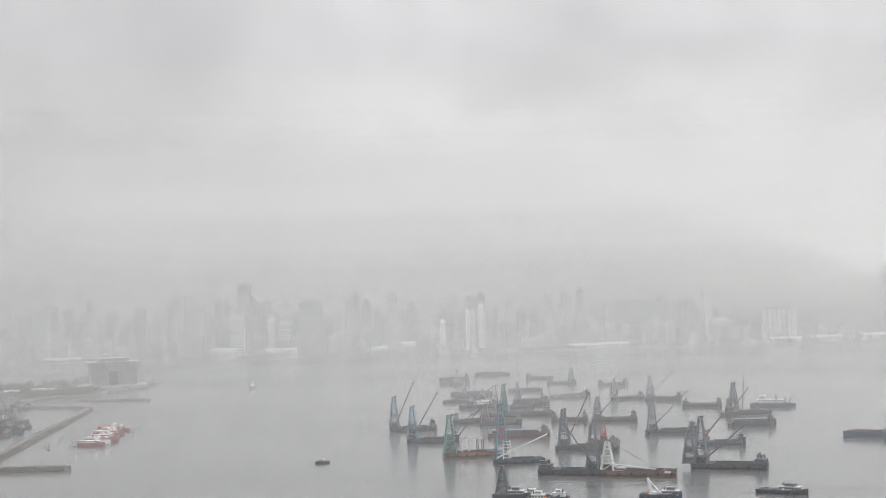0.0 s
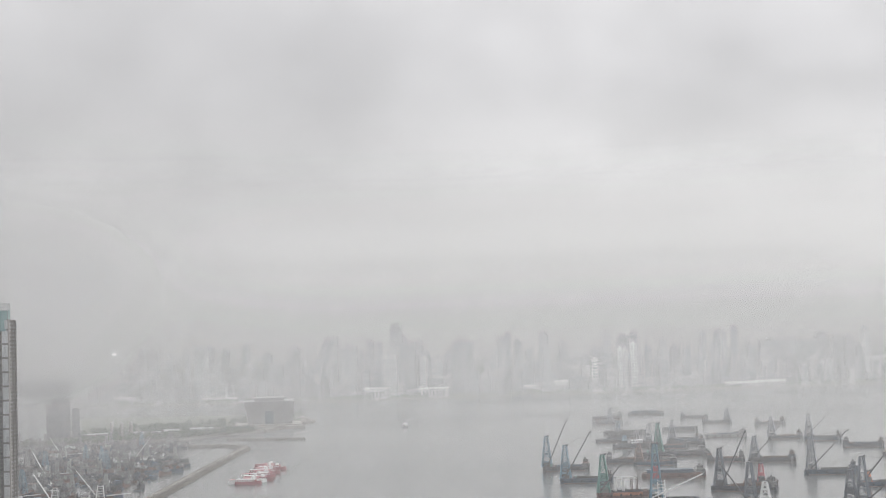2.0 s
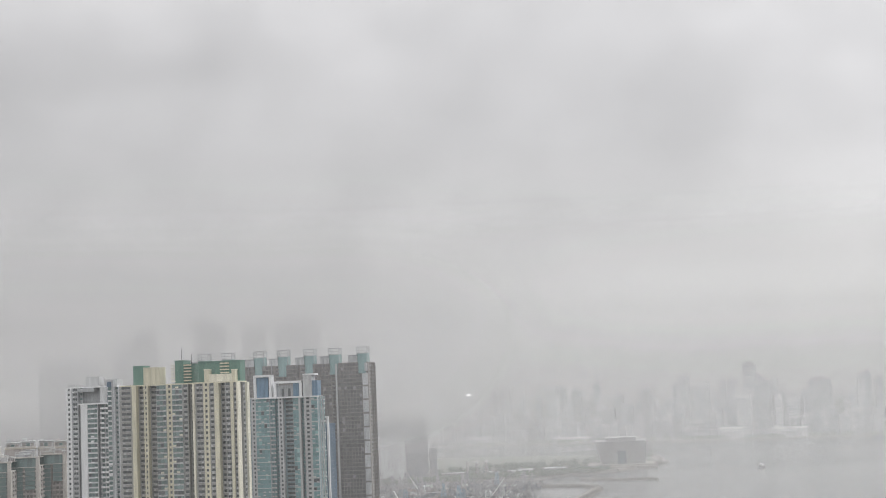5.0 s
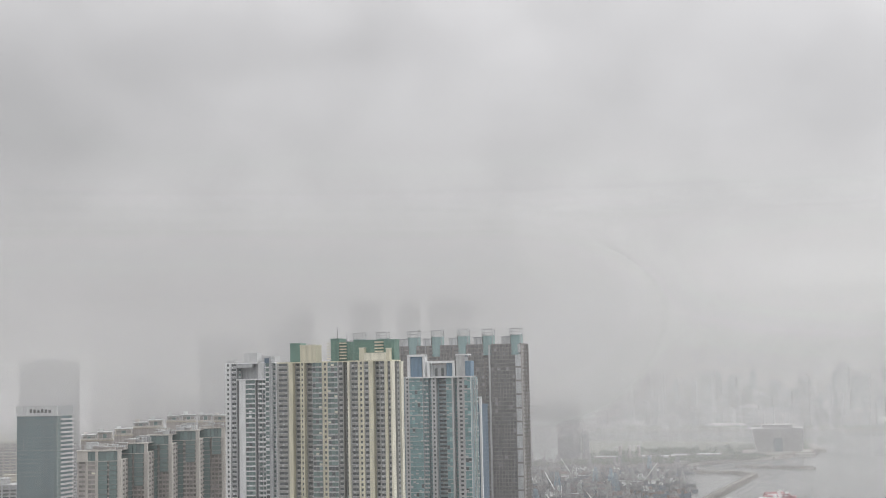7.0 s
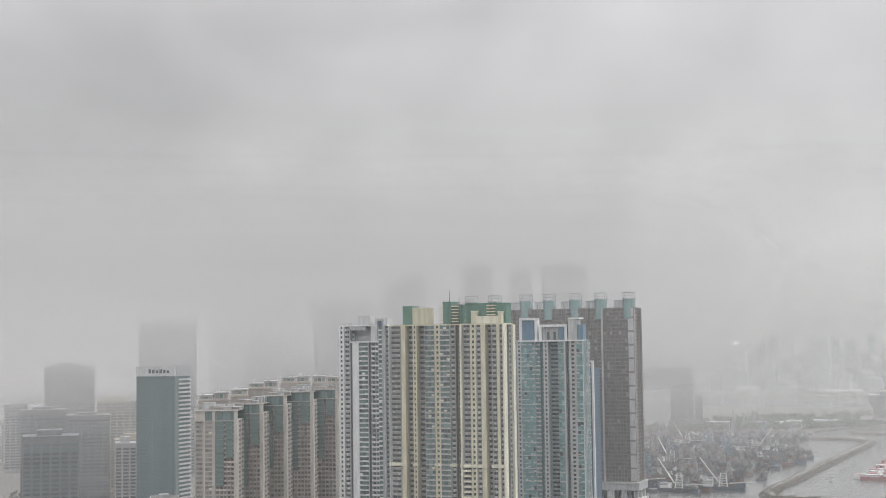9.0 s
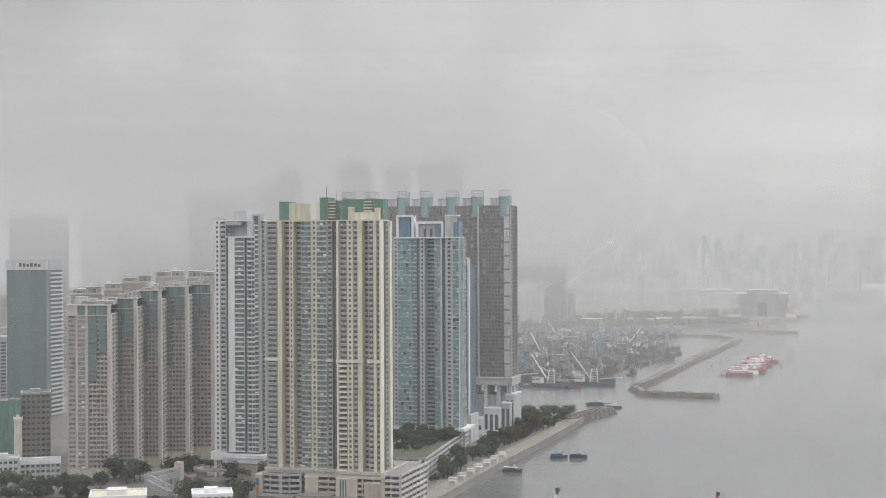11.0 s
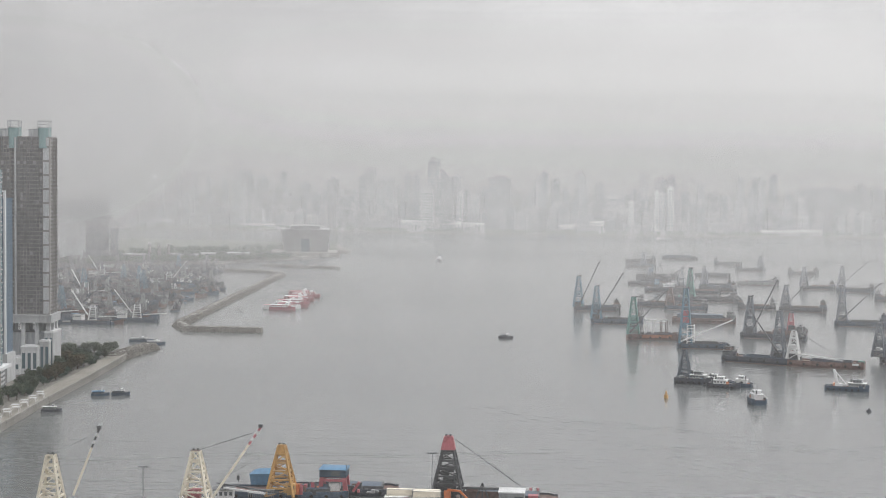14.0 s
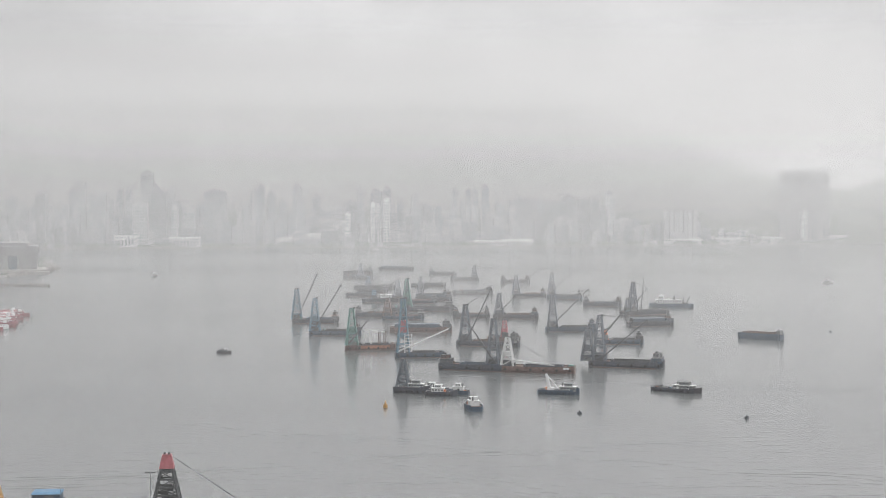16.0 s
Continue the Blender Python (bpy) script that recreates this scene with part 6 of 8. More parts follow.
def shelter_lighter(hull, frame_mat, label):
    ob = thing("derrick_lighter", at(0, 0, 0), label, "barge", GROUP)
    hull_mesh(46, 14, 4.6, hull, STEEL_DARK, STEEL_RUST, bow=0.09).link("hull", ob)
    s = Mesh()
    lattice(s, -16, 0, 4, 27, 8.0, 2.4, frame_mat, 6, 0.9)
    s.box(-17.5, -14.5, -1.5, 1.5, 26.5, 28, STEEL_DARK)
    s.link("mast_frame", ob)
    s = Mesh()
    s.beam((-11, -3, 6), (12, -5, 22), 1.0, STEEL_WHITE if frame_mat is STEEL_WHITE else STEEL_DARK, 0.7)
    s.link("boom", ob)
    s = Mesh()
    small_house(s, 14, 21, 9, 3.8, 9.5, STEEL_GREY, STEEL_RUST)
    s.link("deckhouse", ob)
    return ob


def sampan(cab, label):
    ob = thing("sampan", at(0, 0, 0), label, "boat", GROUP)
    hull_mesh(13, 3.6, 1.7, STEEL_NAVY, STEEL_DARK, STEEL_RUST, bow=0.3, sheer=0.6).link("hull", ob)
    s = Mesh()
    s.box(-4.5, 1.8, -1.4, 1.4, 1.2, 3.0, STEEL_DARK)
    s.box(-5.2, 2.2, -1.8, 1.8, 3.0, 3.25, cab)
    s.link("cabin", ob)
    s = Mesh()
    s.beam((2.5, 0, 1.5), (2.5, 0, 6.5), 0.22, STEEL_DARK, 0.12)
    s.link("mast", ob)
    return ob


fleet = [trawler(STEEL_NAVY, STEEL_WHITE, "blue-hulled fishing trawler with a white deckhouse"), trawler(STEEL_BLACK, STEEL_GREY, "dark fishing trawler with a grey deckhouse"),
         trawler(STEEL_RUST, STEEL_GREY, "rust-brown fishing junk with a grey deckhouse", "fishing_junk"), trawler(STEEL_NAVY, STEEL_RUST, "dark fishing junk with outriggers up", "fishing_junk"),
         shelter_lighter(STEEL_BLACK, STEEL_GREY, "black derrick lighter moored in the shelter"), shelter_lighter(STEEL_RUST, STEEL_BLUE, "rusty derrick lighter with a blue mast"),
         sampan(BLUE_TARP, "small sampan with a blue awning"), sampan(STEEL_WHITE, "small sampan with a pale awning"), sampan(STEEL_RUST, "small sampan with a brown awning")]
rng = random.Random(41)
spots = []
y = 1462.0
while y < 2380:
    # the basin's open side lies along the breakwater
    edge = -456 + 12 * math.sin(y / 60)
    if y > 1850:
        edge -= (y - 1850) * 0.27
    x = edge
    far = -0.60 * y + 190
    while x > max(far, -1000):
        pick = rng.choices(range(9), (3, 3.6, 2.4, 1.6, 2.0, 0.35, 2, 1.2, 2))[0]
        if rng.random() < 0.70:
            spots.append((pick, x + rng.uniform(-3, 3), y + rng.uniform(-8, 8), rng.choice((0, 0, 90, 80, 15, 180, 100, -20)) + rng.uniform(-14, 14), rng.uniform(0.8, 1.15)))
        x -= rng.uniform(13, 26)
    y += rng.uniform(21, 33)
used = set()
for pick, x, y, az, k in spots:
    m = at(x, y, 0, az) @ Matrix.Diagonal((k, k, k, 1))
    if pick in used:
        copy_thing(fleet[pick], m)
    else:
        fleet[pick].matrix_basis = m
        used.add(pick)


def frame_lighter(x, y, az, label):
    """A lighter with a white ladder-like A-frame and raised booms."""
    ob = thing("derrick_lighter", at(x, y, 0, az), label, "barge", GROUP)
    hull_mesh(44, 13, 4.2, STEEL_NAVY, STEEL_DARK, STEEL_RUST, bow=0.09).link("hull", ob)
    s = Mesh()
    for k in (-1, 1):
        s.beam((4.4 * k, -2, 3.5), (2.6 * k, 0.5, 18), 0.8, STEEL_WHITE, 0.7)
    for k in range(6):
        f = (k + 0.6) / 6
        w = 4.4 - 1.8 * f
        s.beam((-w, -2 + 2.5 * f, 3.5 + 14.5 * f), (w, -2 + 2.5 * f, 3.5 + 14.5 * f), 0.5, STEEL_WHITE)
    s.link("mast_frame", ob)
    s = Mesh()
    s.beam((-5, -1, 9), (-24, 2, 33), 1.0, STEEL_WHITE, 0.7)
    s.link("boom", ob)
    s = Mesh()
    s.beam((6, 0, 7.5), (30, 0, 9.0), 0.9, STEEL_WHITE, 0.7)
    s.link("boom", ob)
    s = Mesh()
    small_house(s, -20, -11, 9, 3.6, 9.0, STEEL_WHITE, STEEL_GREY)
    s.link("deckhouse", ob)


# the nearest row, along the basin's mouth
frame_lighter(-484, 1464, 8, "dark lighter with a white ladder frame and booms")
frame_lighter(-448, 1496, -6, "dark lighter with a white ladder frame and booms")
frame_lighter(-545, 1508, -12, "dark lighter with a white ladder frame and booms")
frame_lighter(-600, 1790, 20, "dark lighter with a white ladder frame and booms")
frame_lighter(-560, 2020, 170, "dark lighter with a white ladder frame and booms")
frame_lighter(-690, 2130, 10, "dark lighter with a white ladder frame and booms")
copy_thing(fleet[4], at(-462, 1545, 0, 95))
copy_thing(fleet[5], at(-560, 1560, 0, 100))
# ---- trees ----
def tree(leaf, label, seed, height=9.0, spread=5.0):
    rng = random.Random(seed)
    ob = thing("tree", at(0, 0, 0), label, "tree", "waterfront trees")
    s = Mesh()
    s.drum(0, 0, -0.3, height * 0.45, 0.35, 0.22, BARK, 7)
    limbs = []
    for k in range(6):
        a, r = k * 1.05 + rng.uniform(-0.3, 0.3), spread * rng.uniform(0.35, 0.7)
        tip = (r * math.cos(a), r * math.sin(a), height * rng.uniform(0.38, 0.85))
        s.beam((0, 0, height * rng.uniform(0.25, 0.42)), tip, 0.3, BARK, 0.1)
        limbs.append(tip)
    s.link("trunk", ob)
    c = Mesh()
    for tip in limbs + [(0, 0, height * 0.8)]:
        for _ in range(4):
            cx, cy, cz = (tip[0] + rng.gauss(0, spread * 0.16), tip[1] + rng.gauss(0, spread * 0.16), tip[2] + rng.gauss(0, height * 0.07))
            cr = rng.uniform(0.30, 0.50) * spread
            for _ in range(34):
                v = Vector((rng.gauss(0, 1), rng.gauss(0, 1), rng.gauss(0, 1))).normalized()
                p = Vector((cx, cy, cz)) + Vector((v.x * cr, v.y * cr, v.z * cr * 0.95)) * rng.uniform(0.6, 1.05)
                n = (v + Vector((rng.uniform(-0.6, 0.6), rng.uniform(-0.6, 0.6), rng.uniform(-0.2, 0.9)))).normalized()
                a = n.orthogonal().normalized() * rng.uniform(0.4, 0.75)
                b = n.cross(a).normalized() * rng.uniform(0.3, 0.6)
                c.face([p - a, p + b, p + a, p - b * 0.8 + n * 0.2], leaf)
    c.link("crown", ob)
    return ob


kinds = [tree(LEAF, "broad green waterfront tree", 1, 10, 6), tree(LEAF_DARK, "dense dark green tree crown", 2, 9, 5.5), tree(LEAF, "slender green waterfront tree", 3, 11, 4.2),
         tree(LEAF_DRY, "tree with brownish thinning leaves", 4, 8.5, 5), tree(LEAF_DARK, "low bushy dark tree", 5, 6.5, 5)]
placed = set()


def plant(k, x, y, z=4.0, size=1.0):
    m = at(x, y, z, (x * 37 + y * 11) % 360) @ Matrix.Diagonal((size, size, size, 1))
    if k in placed:
        copy_thing(kinds[k], m)
    else:
        kinds[k].matrix_basis = m
        placed.add(k)


rng = random.Random(77)
# the park before the mole
for k in range(46):
    y = rng.uniform(1085, 1186)
    x = -358 - (y - 1085) * 0.07 - rng.uniform(9, 60 if y > 1130 else 30)
    plant(rng.choice((0, 1, 1, 4, 0)), x, y, 4, rng.uniform(0.7, 1.05))
# along the promenade
for k in range(56):
    y = rng.uniform(832, 1130)
    x = -334.5 - (y - 838) * 0.094 - rng.uniform(14, 21 + (y - 838) * 0.06)
    plant(rng.choice((0, 1, 2, 1, 3 if y > 1010 else 1)), x, y, 4, rng.uniform(0.7, 1.15))
# podium gardens
for k in range(58):
    plant(rng.choice((1, 4, 0)), -376 - rng.uniform(4, 42), rng.uniform(872, 948), 16.5, rng.uniform(0.55, 0.9))
for k in range(8):
    plant(4, rng.uniform(-366, -338), rng.uniform(768, 788), 19.6 if k % 2 else 20.6, rng.uniform(0.4, 0.6))
# between the estates
for k in range(62):
    f = rng.random()
    x, y = -548 + 110 * f + rng.uniform(-14, 12), 742 + 90 * f + rng.uniform(-50, 30)
    if x < -522 or y > 785:
        plant(rng.choice((0, 1, 1, 0, 2)), x, y, 4, rng.uniform(0.9, 1.4))
for k in range(26):
    plant(rng.choice((0, 1, 4)), rng.uniform(-640, -500), rng.uniform(690, 740), 4, rng.uniform(0.9, 1.35))
for k in range(10):
    plant(rng.choice((1, 4)), rng.uniform(-515, -445), rng.uniform(690, 704), 4, rng.uniform(0.55, 0.8))
for k in range(16):
    plant(rng.choice((0, 1, 4)), rng.uniform(-448, -416), rng.uniform(704, 742), 4, rng.uniform(0.9, 1.4))
# green belt round the museum
belt = Mesh()
for k in range(640):
    f = rng.random()
    x, y = -1000 + 490 * f, 2368 + 330 * max(0, f - 0.35) + rng.uniform(-4, 60 if k % 3 == 0 else 620) * (0.5 + 0.5 * f)
    if y > 2735 and x > -585 and y < 2960:
        continue
    r, h = rng.uniform(4, 8), rng.uniform(6, 12)
    belt.beam((x, y, 3.8), (x, y, h * 0.6 + 4), 0.5, BARK)
    for _ in range(40):
        v = Vector((rng.gauss(0, 1), rng.gauss(0, 1), rng.gauss(0, 1))).normalized() * rng.uniform(0.6, 1.1)
        q = Vector((x + v.x * r, y + v.y * r, 4 + h * 0.65 + v.z * h * 0.4))
        e = Vector((rng.gauss(0, 1), rng.gauss(0, 1), rng.gauss(0, 1))).normalized() * rng.uniform(1.0, 1.9)
        g = e.orthogonal().normalized() * rng.uniform(0.9, 1.7)
        belt.face([q - e, q + g, q + e, q - g], LEAF_DARK if k % 3 else LEAF)
tagged(belt.link("woodland"), "belt of dark green trees round the museum point", "trees", kind="stuff")


# ---- museum on the point ----
def museum():
    ob = thing("museum", at(-527, 2870, 4, -10.5), "flared stone-clad museum block with a recessed top", "museum")
    s = Mesh()
    s.solid([(-38, -36, 3), (44, -36, 3), (44, 36, 3), (-38, 36, 3), (-47.5, -43, 46), (47.5, -43, 46), (47.5, 43, 46), (-47.5, 43, 46)], MUSEUM_STONE)
    s.link("wall", ob)
    for k in range(15):
        f = Mesh()
        a, b = -37.6 + 5.82 * k, -47 + 6.71 * k
        f.solid([(a - 0.4, -36.8, 3), (a + 0.4, -36.8, 3), (a + 0.4, -35, 3), (a - 0.4, -35, 3), (b - 0.4, -43.8, 46), (b + 0.4, -43.8, 46), (b + 0.4, -42, 46), (b - 0.4, -42, 46)], MUSEUM_STONE)
        f.link("fin", ob)
    s = Mesh()
    s.box(-28, 29, -30, 30, 46, 51.6, MUSEUM_STONE)
    s.box(-29, 30, -31, 31, 51.6, 52.6, MUSEUM_STONE)
    s.link("roof_storey", ob)
    s = Mesh()
    s.solid([(-7, -37.4, 3), (9, -37.4, 3), (9, -35, 3), (-7, -35, 3), (-7, -41.0, 28), (9, -41.0, 28), (9, -38, 28), (-7, -38, 28)], GLASS_OFFICE)
    s.link("window_wall", ob)
    s = Mesh()
    s.box(-64, 62, -70, 45, -4, 3, CONCRETE)
    s.box(-40, 66, -92, -70, -4, 1.0, CONCRETE)
    s.link("plinth", ob)


museum()
low = [(-640, 2560, 26, 12, 12, WHITE), (-700, 2600, 60, 20, 7, MID_GREY), (-760, 2520, 40, 18, 10, CONCRETE), (-845, 2560, 70, 24, 13, MID_GREY), (-930, 2620, 70, 24, 16, MID_GREY), (-610, 2660, 40, 20, 8, MID_GREY)]
for x, y, w, d, h, mat in low:
    ob = thing("low_building", at(x, y, 4, -12), "low flat-roofed building on the reclaimed point", "building", "low buildings")
    s = Mesh()
    s.box(-w / 2, w / 2, -d / 2, d / 2, 0, h, mat)
    s.link("wall", ob)
    s = Mesh()
    s.box(-w / 2 - 0.5, w / 2 + 0.5, -d / 2 - 0.5, d / 2 + 0.5, h, h + 0.8, PALE_GREY)
    s.link("roof", ob)
for k in range(3):
    ob = thing("exhaust_stack", at(-745 + 17 * k, 2560, 4), "grey ventilation stack on the reclaimed land", "stack", "ventilation stacks")
    s = Mesh()
    s.drum(0, 0, 0, 26 - 2 * (k == 1), 3.4, 2.6, CONCRETE, 12)
    s.link("shaft", ob)
    s = Mesh()
    s.drum(0, 0, 25.6, 27, 3.2, 3.2, MID_GREY, 12)
    s.link("cap", ob)


# ---- towers further off ----
def slab(name, x0, y0, x1, y1, top, depth, wall, glass, label, group, bands=3.4, base=4.0, cat="tower", roof=6.0, plain=False):
    """A tower whose front runs from one point to another; its windows are bands of panes between the floors."""
    w = math.hypot(x1 - x0, y1 - y0)
    az = math.degrees(math.atan2(-(y1 - y0), x1 - x0))
    ob = thing(name, at(x0, y0, 0, az), label, cat, group)
    s = Mesh()
    s.box(0, w, 0.5, depth, base, top, wall)
    if plain:
        s.box(w * 0.25, w * 0.7, depth * 0.25, depth * 0.8, top, top + roof, wall)
    s.link("wall", ob)
    n = int((top - base - 6) / bands)
    k = max(2, round(w / 7))
    joined = Mesh()
    for j in range(k):
        s = joined if plain else Mesh()
        for i in range(n):
            z = base + 5 + i * bands
            s.box(w * (j + 0.12) / k, w * (j + 0.88) / k, 0.1, 0.7, z, z + bands * 0.55, glass)
        if not plain:
            s.link("window_column", ob)
    if plain:
        tagged(joined.link("windows", ob), kind="stuff")
    for j in range(0 if plain else k + 1):
        s = Mesh()
        a = (w - 1.2) * j / k
        s.box(a, a + 1.2, -0.3, 1.2, base, top + 1, wall)
        s.link("pier", ob)
    if roof and not plain:
        s = Mesh()
        s.box(w * 0.25, w * 0.7, depth * 0.25, depth * 0.8, top, top + roof, wall)
        s.box(0, w, 0, depth, top, top + 0.8, wall)
        s.link("roof_house", ob)
    return ob


G2 = "towers behind the estates"
slab("tower", -1091.6, 1367.8, -1039.4, 1407.9, 179, 40, MID_GREY, GLASS_DARK, "grey tower fading into low cloud", G2)
slab("tower", -955.7, 1525.4, -896.5, 1560.9, 203, 40, MID_GREY, GLASS_DARK, "broad grey tower fading into low cloud", G2)
slab("tower", -933.3, 1655.0, -910.5, 1667.7, 224, 30, MID_GREY, GLASS_DARK, "slim grey tower fading into low cloud", G2)
slab("tower", -912.3, 1666.7, -885.4, 1681.1, 240, 30, MID_GREY, GLASS_DARK, "slim grey tower fading into low cloud", G2)
slab("tower", -910.8, 1836.6, -872.7, 1855.0, 257, 30, MID_GREY, GLASS_DARK, "grey tower lost in low cloud", G2)
slab("tower", -853.1, 1864.1, -823.5, 1877.3, 251, 30, MID_GREY, GLASS_DARK, "grey tower lost in low cloud", G2)
slab("tower", -812.8, 1882.0, -755.7, 1905.6, 257, 30, MID_GREY, GLASS_DARK, "grey tower lost in low cloud", G2)
slab("tower", -1193.6, 1727.8, -1160.9, 1750.0, 162, 30, PALE_GREY, GLASS_DARK, "pale block behind the estates", G2)
slab("tower", -1160.9, 1749.9, -1115.2, 1779.4, 138, 30, PALE_GREY, GLASS_DARK, "pale block behind the estates", G2)
slab("terminal_block", -872, 2378, -806, 2400, 80, 30, PALE_GREY, PALE_GREY, "pale grey block behind the shelter", G2, roof=0)
slab("terminal_block", -905.0, 2396.0, -815.0, 2426.9, 109, 50, SLATE_STONE, SLATE_STONE, "plain slate block at the shelter's edge", G2, roof=0)
slab("terminal_block", -814.5, 2427.0, -778.3, 2438.8, 109, 50, SLATE_STONE, SLATE_STONE, "plain grey block at the shelter's edge", G2, roof=0)
slab("terminal_block", -777.5, 2445, -766, 2449, 62, 30, SLATE_STONE, SLATE_STONE, "narrow lower wing of the grey block", G2, roof=0)
slab("tower", -1305, 1380, -1285.8, 1398.8, 86, 30, MID_GREY, GLASS_DARK, "pale concrete block further inland", G2)
slab("tower", -1137.5, 1263.3, -1096.9, 1298.7, 132, 40, MID_GREY, GLASS_DARK, "pale ribbed tower inland", G2)
slab("tower", -1020, 1100, -987.8, 1128.8, 93, 40, SLATE_STONE, GLASS_OFFICE, "grey office block inland", G2, roof=3)
slab("tower", -954.8, 1091.2, -924.8, 1116.8, 89, 40, SLATE_STONE, GLASS_OFFICE, "dark grey office block inland", G2, roof=3)
slab("tower", -815.0, 880.8, -783.1, 909.2, 84, 36, SLATE_STONE, GLASS_OFFICE, "dark glass block with a white roof frame", G2, roof=5)
slab("tower", -1031.0, 1223.6, -999.2, 1249.6, 97, 36, BUFF, GLASS_DARK, "white balconied block inland", G2, 3.0)
slab("tower", -858.0, 1042.3, -843.0, 1054.4, 68, 30, PALE_GREY, GLASS_DARK, "white tiled block further inland", G2, 3.0)
slab("tower", -985, 1195, -955, 1218, 60, 30, BUFF, GLASS_DARK, "low buff block inland", G2, 3.0)

rng = random.Random(61)
for k in range(22):
    y = rng.uniform(1180, 1650)
    x = -y * rng.uniform(0.775, 0.97)
    w, h = rng.uniform(16, 34), rng.uniform(38, 70)
    slab("housing_block", x, y, x + w * 0.8, y + w * 0.6, h, 16, rng.choice((PALE_GREY, WHITE, BUFF, PALE_GREY)), GLASS_DARK, "pale housing block in the haze inland", G2, 3.1, roof=rng.choice((2.5, 4.0)), plain=True)
for k in range(12):
    y = rng.uniform(870, 1000)
    x = -y * rng.uniform(0.80, 0.97)
    w, h = rng.uniform(14, 30), rng.uniform(9, 24)
    slab("housing_block", x, y, x + w * 0.8, y + w * 0.6, h, 20, rng.choice((PALE_GREY, WHITE, MID_GREY)), GLASS_DARK, "low white block on the inland street", G2, 3.4, roof=2.0, plain=True)
grove = Mesh()
for k in range(90):
    y = rng.uniform(960, 1120)
    x = -y * rng.uniform(0.76, 0.99)
    r, h = rng.uniform(4, 8), rng.uniform(8, 15)
    grove.beam((x, y, 3.8), (x, y, h * 0.6 + 4), 0.5, BARK)
    for _ in range(60):
        v = Vector((rng.gauss(0, 1), rng.gauss(0, 1), rng.gauss(0, 1))).normalized() * rng.uniform(0.6, 1.1)
        q = Vector((x + v.x * r, y + v.y * r, 4 + h * 0.65 + v.z * h * 0.4))
        e = Vector((rng.gauss(0, 1), rng.gauss(0, 1), rng.gauss(0, 1))).normalized() * rng.uniform(0.8, 1.6)
        g = e.orthogonal().normalized() * rng.uniform(0.7, 1.4)
        grove.face([q - e, q + g, q + e, q - g], LEAF_DARK if k % 3 else LEAF)
tagged(grove.link("grove"), "dark green grove between the inland streets", "trees", kind="stuff")

# ---- far shore ----
G3 = "towers on the far shore"
rng = random.Random(5)
shore_mats = [SLATE_STONE, MID_GREY, MID_GREY, MID_GREY, MID_GREY, SLATE_STONE, MID_GREY, PALE_GREY, PALE_GREY]
shore_sizes = ((22, 110, 20), (28, 90, 24), (18, 130, 18), (40, 70, 26), (30, 150, 28), (24, 120, 24), (34, 60, 30), (15, 105, 15), (12, 95, 14))
proto = []
for k, (w, h, d) in enumerate(shore_sizes):
    proto.append(slab("far_tower", 0, 0, w, 0, h, d, shore_mats[k], GLASS_DARK if k % 2 else GLASS_OFFICE, "%s tower block on the hazy far shore" % ("slim pale" if k > 6 else "grey"), G3, 6.5, 0.0, plain=True))


def shore_y(x):
    for (ax, ay), (bx, by) in zip(FAR_SHORE, FAR_SHORE[1:]):
        if ax <= x <= bx:
            return ay + (by - ay) * (x - ax) / (bx - ax)
    return 4200


fresh = set()
for row, (gap, back, lift) in enumerate(((25, 55, 0.70), (24, 130, 1.05), (26, 200, 1.35), (34, 275, 1.5))):
    x = -2150.0
    while x < 2050:
        k = rng.choices(range(9), (3, 3, 3, 2.2, 2, 3, 2, 1.5, 1.0))[0]
        hz = lift * rng.uniform(0.6, 1.25)
        if x > 900:
            hz *= 0.8
        hz = min(hz, 172 / shore_sizes[k][1])
        y = shore_y(x) + back + rng.uniform(-35, 35)
        if math.hypot(x, y) < 4535:
            m = at(x, y, 4 + row * 6, rng.uniform(-14, 14)) @ Matrix.Diagonal((rng.uniform(0.75, 1.25), 1, hz, 1))
            if k in fresh:
                copy_thing(proto[k], m)
            else:
                proto[k].matrix_basis = m
                fresh.add(k)
        x += gap * rng.uniform(0.7, 1.5)


def pier_shed(x, w, h, y, label, mat=PALE_GREY):
    ob = thing("pier_shed", at(x, y, 4), label, "pier building", "piers on the far shore")
    s = Mesh()
    s.box(-w / 2, w / 2, 0, 24, 0, h, PALE_GREY)
    s.link("wall", ob)
    s = Mesh()
    s.box(-w / 2 - 2, w / 2 + 2, -2, 26, h, h + 4, mat)
    s.link("roof", ob)
    s = Mesh()
    for k in range(max(3, int(w / 9))):
        a = -w / 2 + 9 * k + 2
        s.box(a, a + 5, -0.3, 0.5, 2, h * 0.7, GLASS_DARK)
    s.link("window_row", ob)


